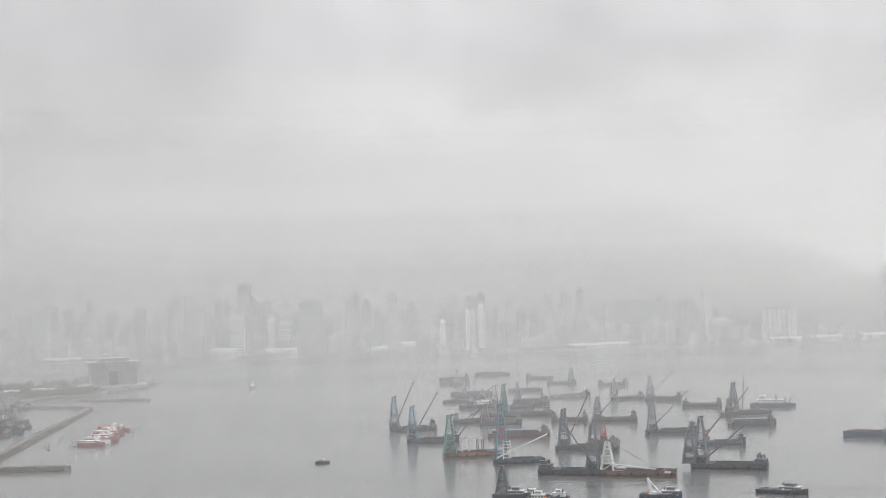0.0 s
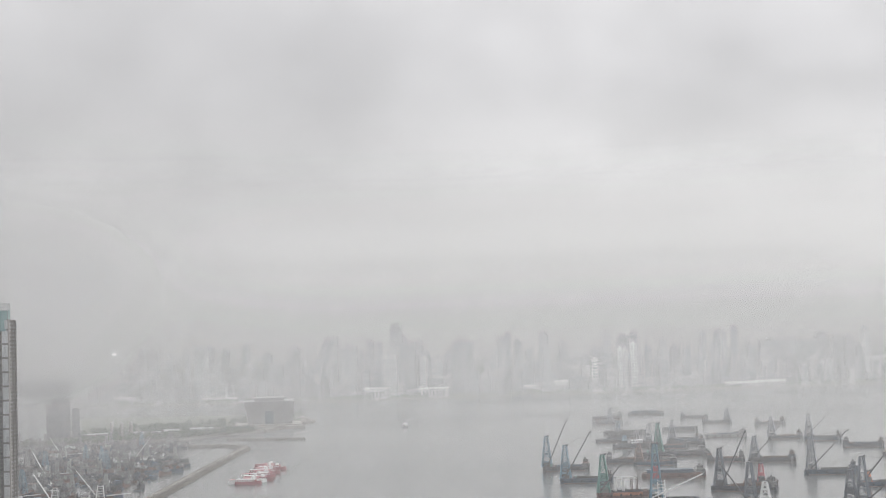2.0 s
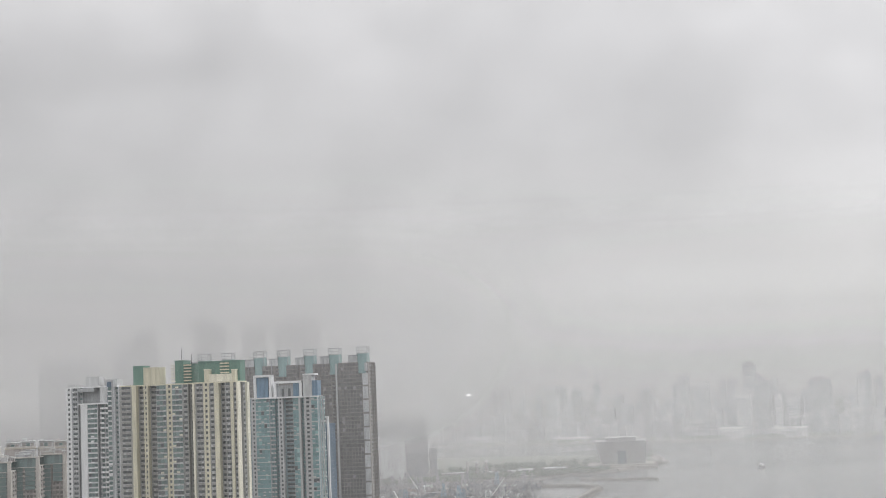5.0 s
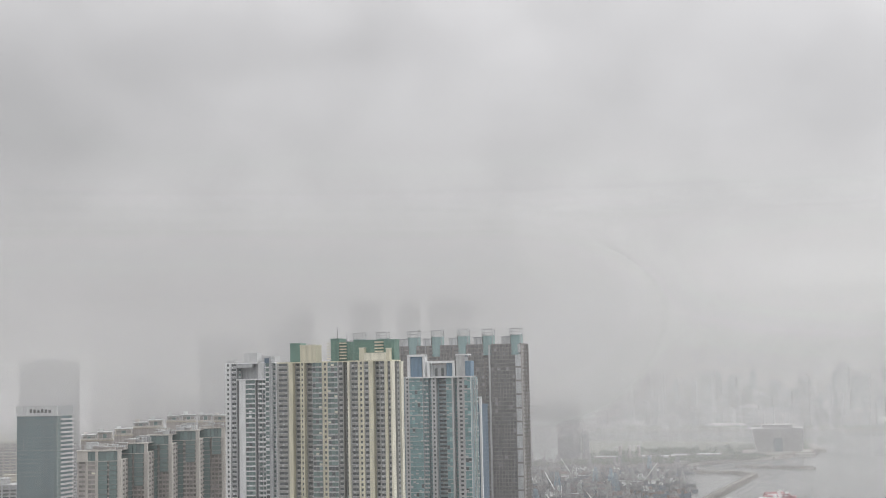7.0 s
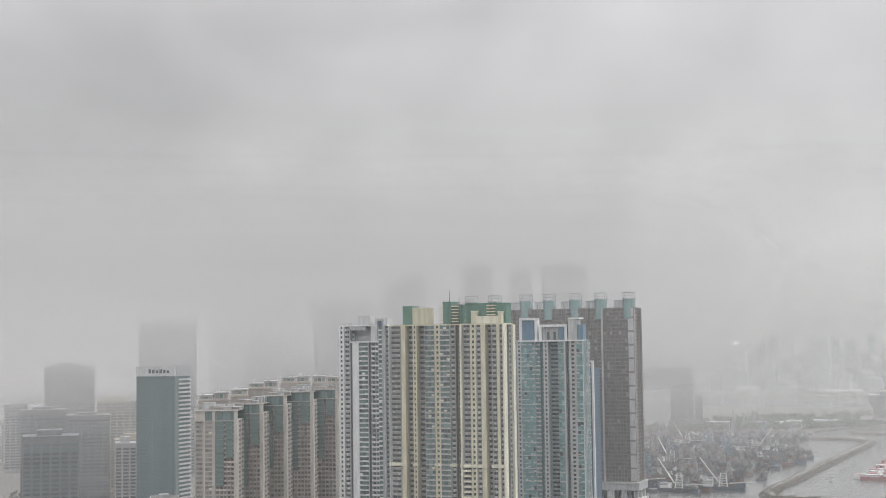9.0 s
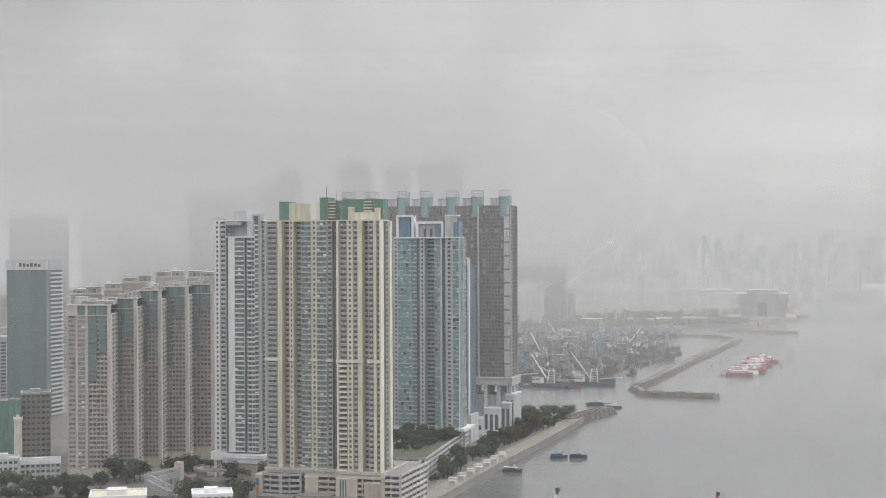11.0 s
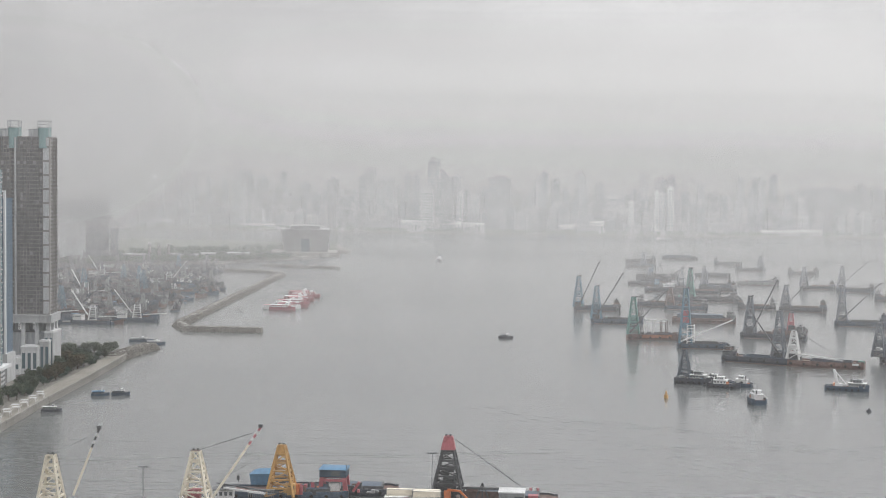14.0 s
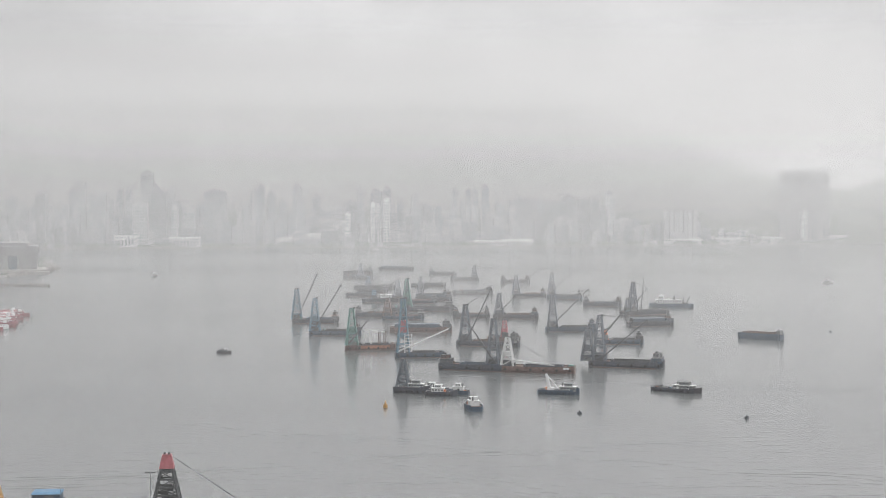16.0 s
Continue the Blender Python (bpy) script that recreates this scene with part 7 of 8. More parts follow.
for x, w, h, back in ((-451, 62, 26, 10), (-296, 80, 22, 12), (-29, 38, 20, 14), (52, 36, 30, 14), (545, 88, 10, 8), (622, 84, 12, 10), (1130, 88, 10, 12), (1262, 76, 12, 16), (1400, 64, 14, 20), (1590, 90, 18, 20), (1790, 80, 20, 30), (-1180, 60, 18, 20), (-900, 90, 10, 20)):
    pier_shed(x, w, h, shore_y(x) + back, "white-roofed ferry pier on the far shore", STEEL_WHITE)
for x0, x1, top, back, wall in ((-427, -393, 205, 170, MID_GREY), (-392, -350, 154, 90, SLATE_STONE), (-248, -188, 154, 80, SLATE_STONE), (-438, -399, 119, 50, PALE_GREY), (-333, -318, 112, 60, PALE_GREY), (-300, -272, 104, 62, MID_GREY),
                                (139, 153, 91, 40, WHITE), (211, 221, 119, 40, WHITE), (225, 236, 116, 45, PALE_GREY), (247, 263, 131, 60, WHITE), (-612, -580, 176, 160, MID_GREY), (-566, -520, 150, 130, MID_GREY),
                                (630, 800, 128, 210, SLATE_STONE), (916, 935, 141, 130, PALE_GREY), (1494, 1506, 96, 20, WHITE), (1550, 1559, 92, 20, WHITE), (-980, -950, 160, 60, MID_GREY), (-1364, -1323, 147, 70, MID_GREY)):
    y = shore_y(x0) + back
    slab("far_tower", x0, y, x1, y, top, 40, wall, GLASS_GREEN, "%s tower on the far shore in haze" % ("tall dark" if top > 150 else "pale"), G3, 8)
# a pale estate of like towers by the water, and a broad one under the hill
for k in range(7):
    x = 1072 + 14.4 * k
    slab("far_tower", x, shore_y(x) + 45, x + 10.5, shore_y(x) + 45, 96 - 2.5 * (k % 3), 18, PALE_GREY, GLASS_PALE, "pale estate tower beside the far piers", G3, 3.4)
for k in range(6):
    x, y = 1436 + 23 * k, 4340 - 8 * k
    slab("far_tower", x, y, x + 21.5, y - 7.5, 214 + (3, 7, 9, 8, 6, 2)[k], 30, MID_GREY, GLASS_PALE, "tall estate tower under the hazy hill", G3, 3.4, roof=2.5)
# low trees and sheds along the water's edge
fringe = Mesh()
for k in range(900):
    x = rng.uniform(-2100, 1900)
    y, w, h = shore_y(x) + rng.uniform(2, 22), rng.uniform(5, 22), rng.uniform(4, 11)
    fringe.box(x, x + w, y, y + 8, 3.5, 4 + h, rng.choice((LEAF_DARK, LEAF_DARK, LEAF, MID_GREY)), rng.uniform(0.8, 2.2))
tagged(fringe.link("shore_planting"), "low dark trees and sheds along the far water's edge", "trees", kind="stuff")


# a lit sign high on a tower by the water
slab("far_tower", -1243, 4242, -1199, 4242, 157, 36, MID_GREY, GLASS_PALE, "grey tower carrying a lit sign", G3, 6)
ob = thing("illuminated_sign", at(-1221, 4240.5, 147.5), "white lit sign board on the far tower", "sign")
s = Mesh()
s.box(-8, 8, 0.2, 0.9, -3.4, 3.4, STEEL_GREY)
s.link("frame", ob)
s = Mesh()
s.box(-7.5, 7.5, -0.1, 0.2, -2.9, 2.9, SIGN_LIGHT)
s.link("lit_face", ob)


def hills():
    """The island's wooded slopes: a high ridge that falls away to a saddle and a lower hill."""
    me = Mesh()
    nx, ny = 120, 10
    xs = (-3200, 859, 1121, 1290, 1375, 1492, 1617, 1708, 1802, 2020, 2425)
    zs = (434, 419, 347, 291, 241, 190, 160, 160, 199, 251, 282)
    grid = []
    for j in range(ny + 1):
        f = j / ny
        row = []
        for i in range(nx + 1):
            az = radians(-36 + 66 * i / nx)
            x = 4800 * math.sin(az)
            z = 3 + np.interp(x, xs, zs) * math.sin(f * 1.57) + noise.noise(Vector((x / 120, f * 3, 2))) * 14 * f * (1 - 0.6 * f)
            r = 4580 + 220 * f
            row.append((r * math.sin(az), r * math.cos(az), z))
        grid.append(row)
    for j in range(ny):
        for i in range(nx):
            me.face([grid[j][i], grid[j][i + 1], grid[j + 1][i + 1], grid[j + 1][i]], HILL)
    for p, q in zip(grid[-1], grid[-1][1:]):
        me.face([p, q, (q[0] * 1.01, q[1] * 1.01, 3), (p[0] * 1.01, p[1] * 1.01, 3)], HILL)
    tagged(me.link("hill"), "steep wooded hillside rising into the cloud", "hill", kind="structure")


hills()
# ---- cargo barges off the near quay ----
def near_mast(parent, x, y, z0, z1, w0, w1, mat, levels, cap, t=0.55):
    s = Mesh()
    lattice(s, x, y, z0, z1, w0, w1, mat, levels, t)
    m = s.link("mast_frame", parent)
    s = Mesh()
    s.box(x - w1 * 0.6, x + w1 * 0.6, y - w1 * 0.5, y + w1 * 0.5, z1 - 0.25, z1 + 0.45, cap)
    s.link("mast_head", m)
    for k in (-0.6, 0.6):
        s = Mesh()
        s.drum(0, 0, -0.2, 0.2, 0.55, 0.55, STEEL_DARK, 10)
        s.v = [(x + k * 1.6 + p[0], y - 0.5 + p[2], z1 + 0.9 + p[1]) for p in s.v]
        s.link("sheave", m)
    s = Mesh()
    for k in range(int((z1 - z0) / 1.2)):
        f = k * 1.2 / (z1 - z0)
        s.box(x - 0.3, x + 0.3, y - (w0 + (w1 - w0) * f) * 0.4 - 0.15, y - (w0 + (w1 - w0) * f) * 0.4 - 0.02, z0 + k * 1.2, z0 + k * 1.2 + 0.12, mat)
    s.link("ladder", m)
    return m


def jib(parent, a, b, w, mat, tip, frac=0.78):
    a, b = Vector(a), Vector(b)
    c = a.lerp(b, frac)
    s = Mesh()
    s.beam(a, c, w, mat, w * 0.85)
    j = s.link("boom", parent)
    n = 5
    for k in range(n):
        s = Mesh()
        s.beam(c.lerp(b, k / n), c.lerp(b, (k + 1) / n), w * 0.85, tip if k % 2 == 0 else STEEL_WHITE, w * 0.8)
        s.link("boom_tip_band", j)
    s = Mesh()
    s.box(b.x - 0.9, b.x + 0.9, b.y - 0.6, b.y + 0.6, b.z - 0.2, b.z + 1.3, STEEL_DARK)
    s.link("boom_head", j)
    return j


def wire(parent, pts, w=0.10):
    s = Mesh()
    for a, b in zip(pts, pts[1:]):
        s.beam(a, b, w, STEEL_DARK)
    s.link("cable", parent)


def hull_at(parent, cx, cy, az, L, B, H, mat, deck=STEEL_RUST):
    h = hull_mesh(L, B, H, mat, STEEL_GREY, deck, bow=0.07)
    m = at(cx, cy, 0, az)
    h.v = [tuple(m @ Vector(p)) for p in h.v]
    h.link("hull", parent)
    s = Mesh()
    s.box(-L * 0.1, L * 0.36, -B * 0.36, B * 0.36, H - 1, H + 1.0, STEEL_DARK)
    s.box(-L * 0.08, L * 0.34, -B * 0.33, B * 0.33, H + 0.9, H + 1.05, STEEL_NAVY)
    s.v = [tuple(m @ Vector(p)) for p in s.v]
    s.link("hold", parent)
    for k in range(9):
        s = Mesh()
        s.drum(0, 0, -0.3, 0.3, 0.8, 0.8, RUBBER, 10)
        u = -L * 0.45 + L * 0.9 * k / 8
        s.v = [tuple(m @ Vector((u + p[0], -B / 2 - 0.2 + p[2], 2.0 + p[1]))) for p in s.v]
        s.link("tyre_fender", parent)


GN = "cargo barges near the quay"
# cream derrick
ob = thing("crane_barge", at(0, 0, 0), "cargo barge with a cream lattice mast and long jib", "barge", GN)
hull_at(ob, -152, 648, -8, 58, 16, 4.2, STEEL_NAVY)
near_mast(ob, -164.9, 639, 3.5, 29.6, 14.0, 3.2, STEEL_CREAM, 6, STEEL_RUST, 1.05)
s = Mesh()
s.box(-168.5, -163.5, 638, 643, 3.2, 12.5, STEEL_RED)
s.link("winch_house", ob)
jib(ob, (-159.1, 635.4, 6.5), (-136.6, 640.6, 40.6), 1.1, STEEL_CREAM, STEEL_RED)
for o in (-0.7, 0.7):
    wire(ob, [(-163.4, 639 + o, 30.2), (-139.8, 640 + o, 38.2)], 0.14)
wire(ob, [(-136.4, 640.6, 40), (-136.4, 640.6, 20)], 0.08)
wire(ob, [(-138.0, 640.6, 38), (-146.5, 641, 19)], 0.08)
s = Mesh()
s.beam((-156.9, 656.5, 10.0), (-138.6, 660.6, 7.0), 0.8, STEEL_WHITE)
s.link("stowed_spar", ob)
cabin_block(ob, 0, 9, 7, 3.6, 8.0, STEEL_WHITE, STEEL_DARK, 1).matrix_basis = at(-163, 664, 0, -8)

# yellow derrick
ob = thing("crane_barge", at(0, 0, 0), "cargo barge with a yellow lattice mast and blue tarpaulin shed", "barge", GN)
hull_at(ob, -136, 688, -6, 62, 17, 4.0, STEEL_NAVY)
near_mast(ob, -134.4, 677, 3.2, 26.2, 13.0, 2.8, STEEL_YELLOW, 6, STEEL_YELLOW, 1.1)
s = Mesh()
s.box(-136.3, -132.5, 675.4, 678.6, 22.5, 26.4, STEEL_YELLOW, 0.4)
s.link("mast_plating", ob)
s = Mesh()
s.box(-132.6, -127.6, 673, 677, 4.0, 9.0, STEEL_YELLOW)
s.box(-132.4, -127.8, 672.9, 673.1, 6.6, 8.2, GLASS_DARK)
s.link("operator_cab", ob)
for o in (-0.6, 0.6):
    wire(ob, [(-136.2, 677 + o, 25.4), (-163.5, 672 + o, 9.5)], 0.12)
s = Mesh()
s.beam((-131, 672, 4.5), (-163.5, 670.5, 9.2), 0.8, STEEL_DARK, 0.6)
s.link("boom", ob)
s = Mesh()
s.solid([(-152.5, 694, 4), (-141.5, 694, 4), (-141.5, 703, 4), (-152.5, 703, 4), (-153.2, 693.5, 9.0), (-141.2, 693.5, 9.6), (-141.2, 703.4, 9.6), (-153.2, 703.4, 9.0)], BLUE_TARP)
s.solid([(-153.4, 693.3, 9.0), (-141.0, 693.3, 9.6), (-141.0, 703.6, 9.6), (-153.4, 703.6, 9.0), (-150, 698, 10.8), (-144, 698, 11.2), (-144, 699, 11.2), (-150, 699, 10.8)], BLUE_TARP)
s.link("tarpaulin_shed", ob)
s = Mesh()
s.box(-141.3, -135.5, 693, 702, 4, 9.4, STEEL_DARK)
s.link("shed_front", ob)
rng = random.Random(9)
for k in range(16):
    s = Mesh()
    x, y = -128 + rng.uniform(-2, 8), rng.uniform(676, 690)
    s.box(x, x + rng.uniform(0.8, 2.6), y, y + rng.uniform(0.8, 2.4), 3.0, 3.4 + rng.uniform(0.6, 4.5), rng.choice((ORANGE, STEEL_RUST, STEEL_GREY, STEEL_RED, STEEL_DARK)), 0.12)
    s.link("deck_gear", ob)
s = Mesh()
for k in range(14):
    x = -148 + k * 0.9
    s.beam((x, 668.2, 3.5), (x, 668.2, 7.2), 0.2, STEEL_GREY)
s.box(-148.2, -135.8, 668, 668.6, 7.1, 7.4, STEEL_GREY)
s.box(-148.2, -135.8, 668, 668.6, 5.3, 5.5, STEEL_GREY)
s.link("railing", ob)

# red gantry
ob = thing("gantry_barge", at(0, 0, 0), "work barge with a red portal gantry under a blue roof", "barge", GN)
hull_at(ob, -108, 700, -4, 50, 16, 3.6, STEEL_BLACK)
for x, lean in ((-117.6, -1.0), (-107.4, 1.0)):
    for y in (689, 697):
        s = Mesh()
        s.solid([(x + lean - 1.1, y, 2.8), (x + lean + 1.1, y, 2.8), (x + lean + 1.1, y + 1.6, 2.8), (x + lean - 1.1, y + 1.6, 2.8),
                 (x - 0.9, y, 10.2), (x + 0.9, y, 10.2), (x + 0.9, y + 1.6, 10.2), (x - 0.9, y + 1.6, 10.2)], STEEL_RED)
        s.link("gantry_leg", ob)
s = Mesh()
s.box(-118.4, -106.6, 688.7, 690.0, 7.6, 8.7, STEEL_RED)
s.box(-118.4, -106.6, 696.6, 698.0, 7.6, 8.7, STEEL_RED)
s.link("gantry_beam", ob)
s = Mesh()
s.box(-118.8, -106.2, 688.6, 698.6, 9.6, 13.2, STEEL_NAVY)
s.box(-113.4, -109.0, 688.5, 688.7, 10.2, 12.6, GLASS_DARK)
s.link("gantry_cladding", ob)
s = Mesh()
s.solid([(-119.2, 688.0, 13.2), (-105.8, 688.0, 13.2), (-105.8, 699.2, 13.2), (-119.2, 699.2, 13.2), (-118.6, 690.5, 14.0), (-106.2, 690.5, 14.0), (-106.2, 697, 14.0), (-118.6, 697, 14.0)], BLUE_TARP)
s.link("gantry_roof", ob)
s = Mesh()
s.beam((-106, 689, 13), (-106, 689, 16.4), 0.25, STEEL_DARK)
s.link("aerial", ob)
s = Mesh()
s.box(-114.5, -109.5, 690, 694, 2.8, 6.8, STEEL_WHITE)
s.link("white_hut", ob)
for k in range(14):
    s = Mesh()
    x, y = rng.uniform(-105, -90), rng.uniform(688, 698)
    s.box(x, x + rng.uniform(0.8, 3.0), y, y + 2, 2.6, 3.0 + rng.uniform(0.4, 4.0) * (1 if x < -100 else 0.4), rng.choice((STEEL_RED, STEEL_RUST, STEEL_DARK, STEEL_GREY)), 0.1)
    s.link("deck_gear", ob)
s = Mesh()
s.beam((-103, 690, 3), (-100, 690, 7.5), 1.3, STEEL_RED)
s.link("davit", ob)

# black derrick with a red head
ob = thing("crane_barge", at(0, 0, 0), "black derrick barge with a red-topped mast and lowered jib", "barge", GN)
hull_at(ob, -38, 686, -2, 62, 17, 4.2, STEEL_BLACK, STEEL_RUST)
near_mast(ob, -57.3, 677.6, 4.0, 32.2, 14.5, 2.6, STEEL_DARK, 8, STEEL_RED, 1.15)
s = Mesh()
s.solid([(-60.6, 674.9, 26.5), (-54.0, 674.9, 26.5), (-54.0, 680.3, 26.5), (-60.6, 680.3, 26.5), (-59.3, 675.9, 32.5), (-55.3, 675.9, 32.5), (-55.3, 679.3, 32.5), (-59.3, 679.3, 32.5)], STEEL_RED)
s.link("mast_plating", ob)
s = Mesh()
s.box(-61, -53.5, 674, 680, 4, 12, STEEL_DARK)
s.box(-59.5, -54.5, 675, 679, 12, 19, STEEL_DARK)
s.link("machinery_house", ob)
s = Mesh()
s.box(-56.5, -54.6, 674.85, 675.0, 14.6, 16.4, STEEL_WHITE)
s.link("cab_window", ob)
s = Mesh()
s.beam((-52.2, 676, 9.2), (-20.6, 678, 8.8), 1.0, STEEL_DARK, 0.8)
s.link("boom", ob)
s = Mesh()
for dx in (-3.0, 0, 3.0):
    s.beam((-41.5 + dx, 677, 4), (-41.5, 677, 11.5), 0.5, STEEL_DARK)
s.link("boom_rest", ob)
for o in (-0.5, 0.5):
    wire(ob, [(-54.6, 677.6 + o, 31.4), (-22.5, 678 + o, 9.2)], 0.13)
s = Mesh()
s.beam((-57, 671.5, 9.0), (-51.5, 671, 8.6), 1.0, ORANGE, 0.8)
s.beam((-51.5, 671, 8.8), (-47, 671, 4.5), 0.9, ORANGE, 0.6)
s.box(-58.5, -55.5, 670, 673, 4.5, 8.5, ORANGE)
s.link("excavator_arm", ob)
s = Mesh()
s.box(-50, -26, 679.4, 679.9, 3.6, 7.0, STEEL_RUST)
s.box(-50, -26, 692, 692.5, 3.6, 6.4, STEEL_RUST)
s.link("hold_wall", ob)
for k in range(4):
    s = Mesh()
    s.drum(-21 + 1.6 * k, 677, 8.6, 9.8, 0.6, 0.6, STEEL_RED if k % 2 else STEEL_WHITE, 8)
    s.link("banded_roller", ob)
s = Mesh()
s.box(-20.5, -16, 676, 680, 2, 6.4, STEEL_RED)
s.box(-18.5, -14, 676, 682, 1.5, 4.0, STEEL_DARK)
s.link("bow_winch", ob)

# hook block on the cream derrick's fall
ob = thing("hook_block", at(-146.5, 641, 0), "small dark hook block hanging from its fall", "hook block")
s = Mesh()
s.box(-0.7, 0.7, -0.4, 0.4, 17.2, 19.0, STEEL_DARK, 0.15)
s.link("block", ob)
s = Mesh()
s.beam((0, 0, 17.2), (0.3, 0, 15.9), 0.35, STEEL_DARK, 0.2)
s.link("hook", ob)
# third jib, by the sea wall
ob = thing("crane_barge", at(0, 0, 0), "cargo barge with a cream mast and dark-tipped jib", "barge", GN)
hull_at(ob, -205, 604, -10, 52, 15, 4.0, STEEL_NAVY)
near_mast(ob, -217.0, 602.1, 3.5, 33.4, 13.0, 3.0, STEEL_CREAM, 7, STEEL_DARK, 1.05)
jib(ob, (-208.5, 605.2, 16.0), (-198.5, 608.4, 43.6), 1.0, STEEL_CREAM, STEEL_DARK, 0.72)
for o in (-0.6, 0.6):
    wire(ob, [(-215.6, 602.1 + o, 33.8), (-201.0, 607.4 + o, 41.4)], 0.14)
wire(ob, [(-198.2, 608.4, 43), (-199.0, 608.4, 24)], 0.09)


def container(x, y, z, az, mat, label, L=12.19):
    ob = thing("shipping_container", at(x, y, z, az), label, "container", "containers on the deck")
    s = Mesh()
    s.box(-L / 2, L / 2, -1.22, 1.22, 0, 2.59, mat)
    s.link("body", ob)
    n = int(L / 0.9)
    s = Mesh()
    for k in range(n):
        a = -L / 2 + 0.25 + (L - 0.5) * k / n
        s.box(a, a + 0.42, -1.27, -1.2, 0.2, 2.4, mat)
    tagged(s.link("corrugation", ob), kind="stuff")
    for k in (-1, 1):
        s = Mesh()
        s.box(k * L / 2 - 0.12, k * L / 2 + 0.12, -1.30, 1.26, 0, 2.62, STEEL_GREY)
        s.link("end_frame", ob)
    s = Mesh()
    for z0 in (0.0, 2.46):
        s.box(-L / 2, L / 2, -1.31, -1.2, z0, z0 + 0.14, STEEL_GREY)
    s.link("side_rail", ob)
    s = Mesh()
    s.box(L / 2 + 0.02, L / 2 + 0.12, -1.1, -0.05, 0.15, 2.45, mat)
    s.box(L / 2 + 0.02, L / 2 + 0.12, 0.05, 1.1, 0.15, 2.45, mat)
    s.link("door", ob)


# a flat deck barge carries the containers
ob = thing("deck_barge", at(0, 0, 0), "flat deck barge loaded with containers", "barge", GN)
hull_at(ob, -56, 646, -2, 70, 15, 4.4, STEEL_BLACK)
CONT = "weathered cream shipping container stacked on deck"
for k, (x, y, lev, mat) in enumerate(((-78.5, 650, 0, STEEL_CREAM), (-78.5, 646, 0, STEEL_WHITE), (-76.5, 649, 1, STEEL_CREAM), (-76.5, 646, 1, STEEL_WHITE), (-65.5, 650, 0, STEEL_CREAM), (-65.5, 646.5, 0, STEEL_CREAM),
                                      (-65.5, 650, 1, STEEL_CREAM), (-66.0, 646.5, 1, STEEL_CREAM), (-76.0, 650.5, 2, STEEL_CREAM), (-64.6, 650.5, 2, STEEL_CREAM), (-64.0, 647.5, 2, STEEL_CREAM))):
    container(x, y, 5.45 + lev * 2.6, -2, mat, CONT if mat is STEEL_CREAM else "weathered white shipping container stacked on deck")
container(-72.0, 643.0, 5.45, 62, MAROON, "maroon shipping container standing end on", 6.1)
container(-72.0, 643.0, 8.05, 62, MAROON, "maroon shipping container standing end on", 6.1)
ob = thing("store_shed", at(-26.5, 644, 0), "grey corrugated store shed on the deck", "shed")
s = Mesh()
s.box(-5.6, 5.4, -4, 6, 5.4, 14.8, STEEL_GREY)
s.link("wall", ob)
s = Mesh()
s.box(-5.9, 5.7, -4.3, 6.3, 14.8, 15.3, PALE_GREY)
s.link("roof", ob)
s = Mesh()
s.box(1.2, 5.0, -4.12, -3.9, 5.4, 13.5, STEEL_DARK)
s.link("doorway", ob)
for k in range(12):
    s = Mesh()
    s.box(-5.5 + k * 0.55, -5.3 + k * 0.55, -4.1, -3.95, 5.6, 14.6, STEEL_GREY)
    s.link("rib", ob)


def light_mast(x, y, z0, z1):
    ob = thing("light_mast", at(x, y, 0), "slim grey floodlight mast", "light mast", "floodlight masts")
    s = Mesh()
    s.drum(0, 0, z0, z1, 0.28, 0.14, STEEL_GREY, 8)
    s.link("pole", ob)
    for dx in (-1.8, -0.7, 0.7, 1.8):
        s = Mesh()
        s.box(dx - 0.45, dx + 0.45, -0.4, 0.4, z1 - 0.1, z1 + 0.45, STEEL_DARK)
        s.link("floodlight", ob)
    s = Mesh()
    s.beam((-2.0, 0, z1), (2.0, 0, z1), 0.18, STEEL_GREY)
    s.link("crossarm", ob)


light_mast(-63.2, 662, 4.5, 27.2)
light_mast(-184.0, 623.4, 0.0, 25.0)


# ---- streets between the estates ----
def block(name, x, y, az, w, d, h, wall, roof, label, z=4.0, cat="building", windows=True, rim=1.0, glass=GLASS_DARK):
    ob = thing(name, at(x, y, z, az), label, cat, "low buildings")
    s = Mesh()
    s.box(-w / 2, w / 2, -d / 2, d / 2, 0, h, wall)
    s.link("wall", ob)
    s = Mesh()
    for p in ((-w / 2 - 0.4, w / 2 + 0.4, -d / 2 - 0.4, -d / 2 + 0.3), (-w / 2 - 0.4, w / 2 + 0.4, d / 2 - 0.3, d / 2 + 0.4), (-w / 2 - 0.4, -w / 2 + 0.3, -d / 2, d / 2), (w / 2 - 0.3, w / 2 + 0.4, -d / 2, d / 2)):
        s.box(*p, h - 0.3, h + rim, roof)
    s.link("parapet", ob)
    s = Mesh()
    s.box(-w * 0.2, w * 0.15, -d * 0.1, d * 0.3, h, h + 2.6, roof)
    s.link("roof_house", ob)
    if windows:
        n, k = max(2, round(w / 3.2)), max(1, round(h / 3.6))
        for i in range(k):
            s = Mesh()
            for j in range(n):
                a = -w / 2 + w * (j + 0.18) / n
                s.box(a, a + w * 0.64 / n, -d / 2 - 0.08, -d / 2 + 0.3, i * h / k + 1.1, i * h / k + 2.6, glass)
            tagged(s.link("window_row", ob), kind="stuff")
    return ob


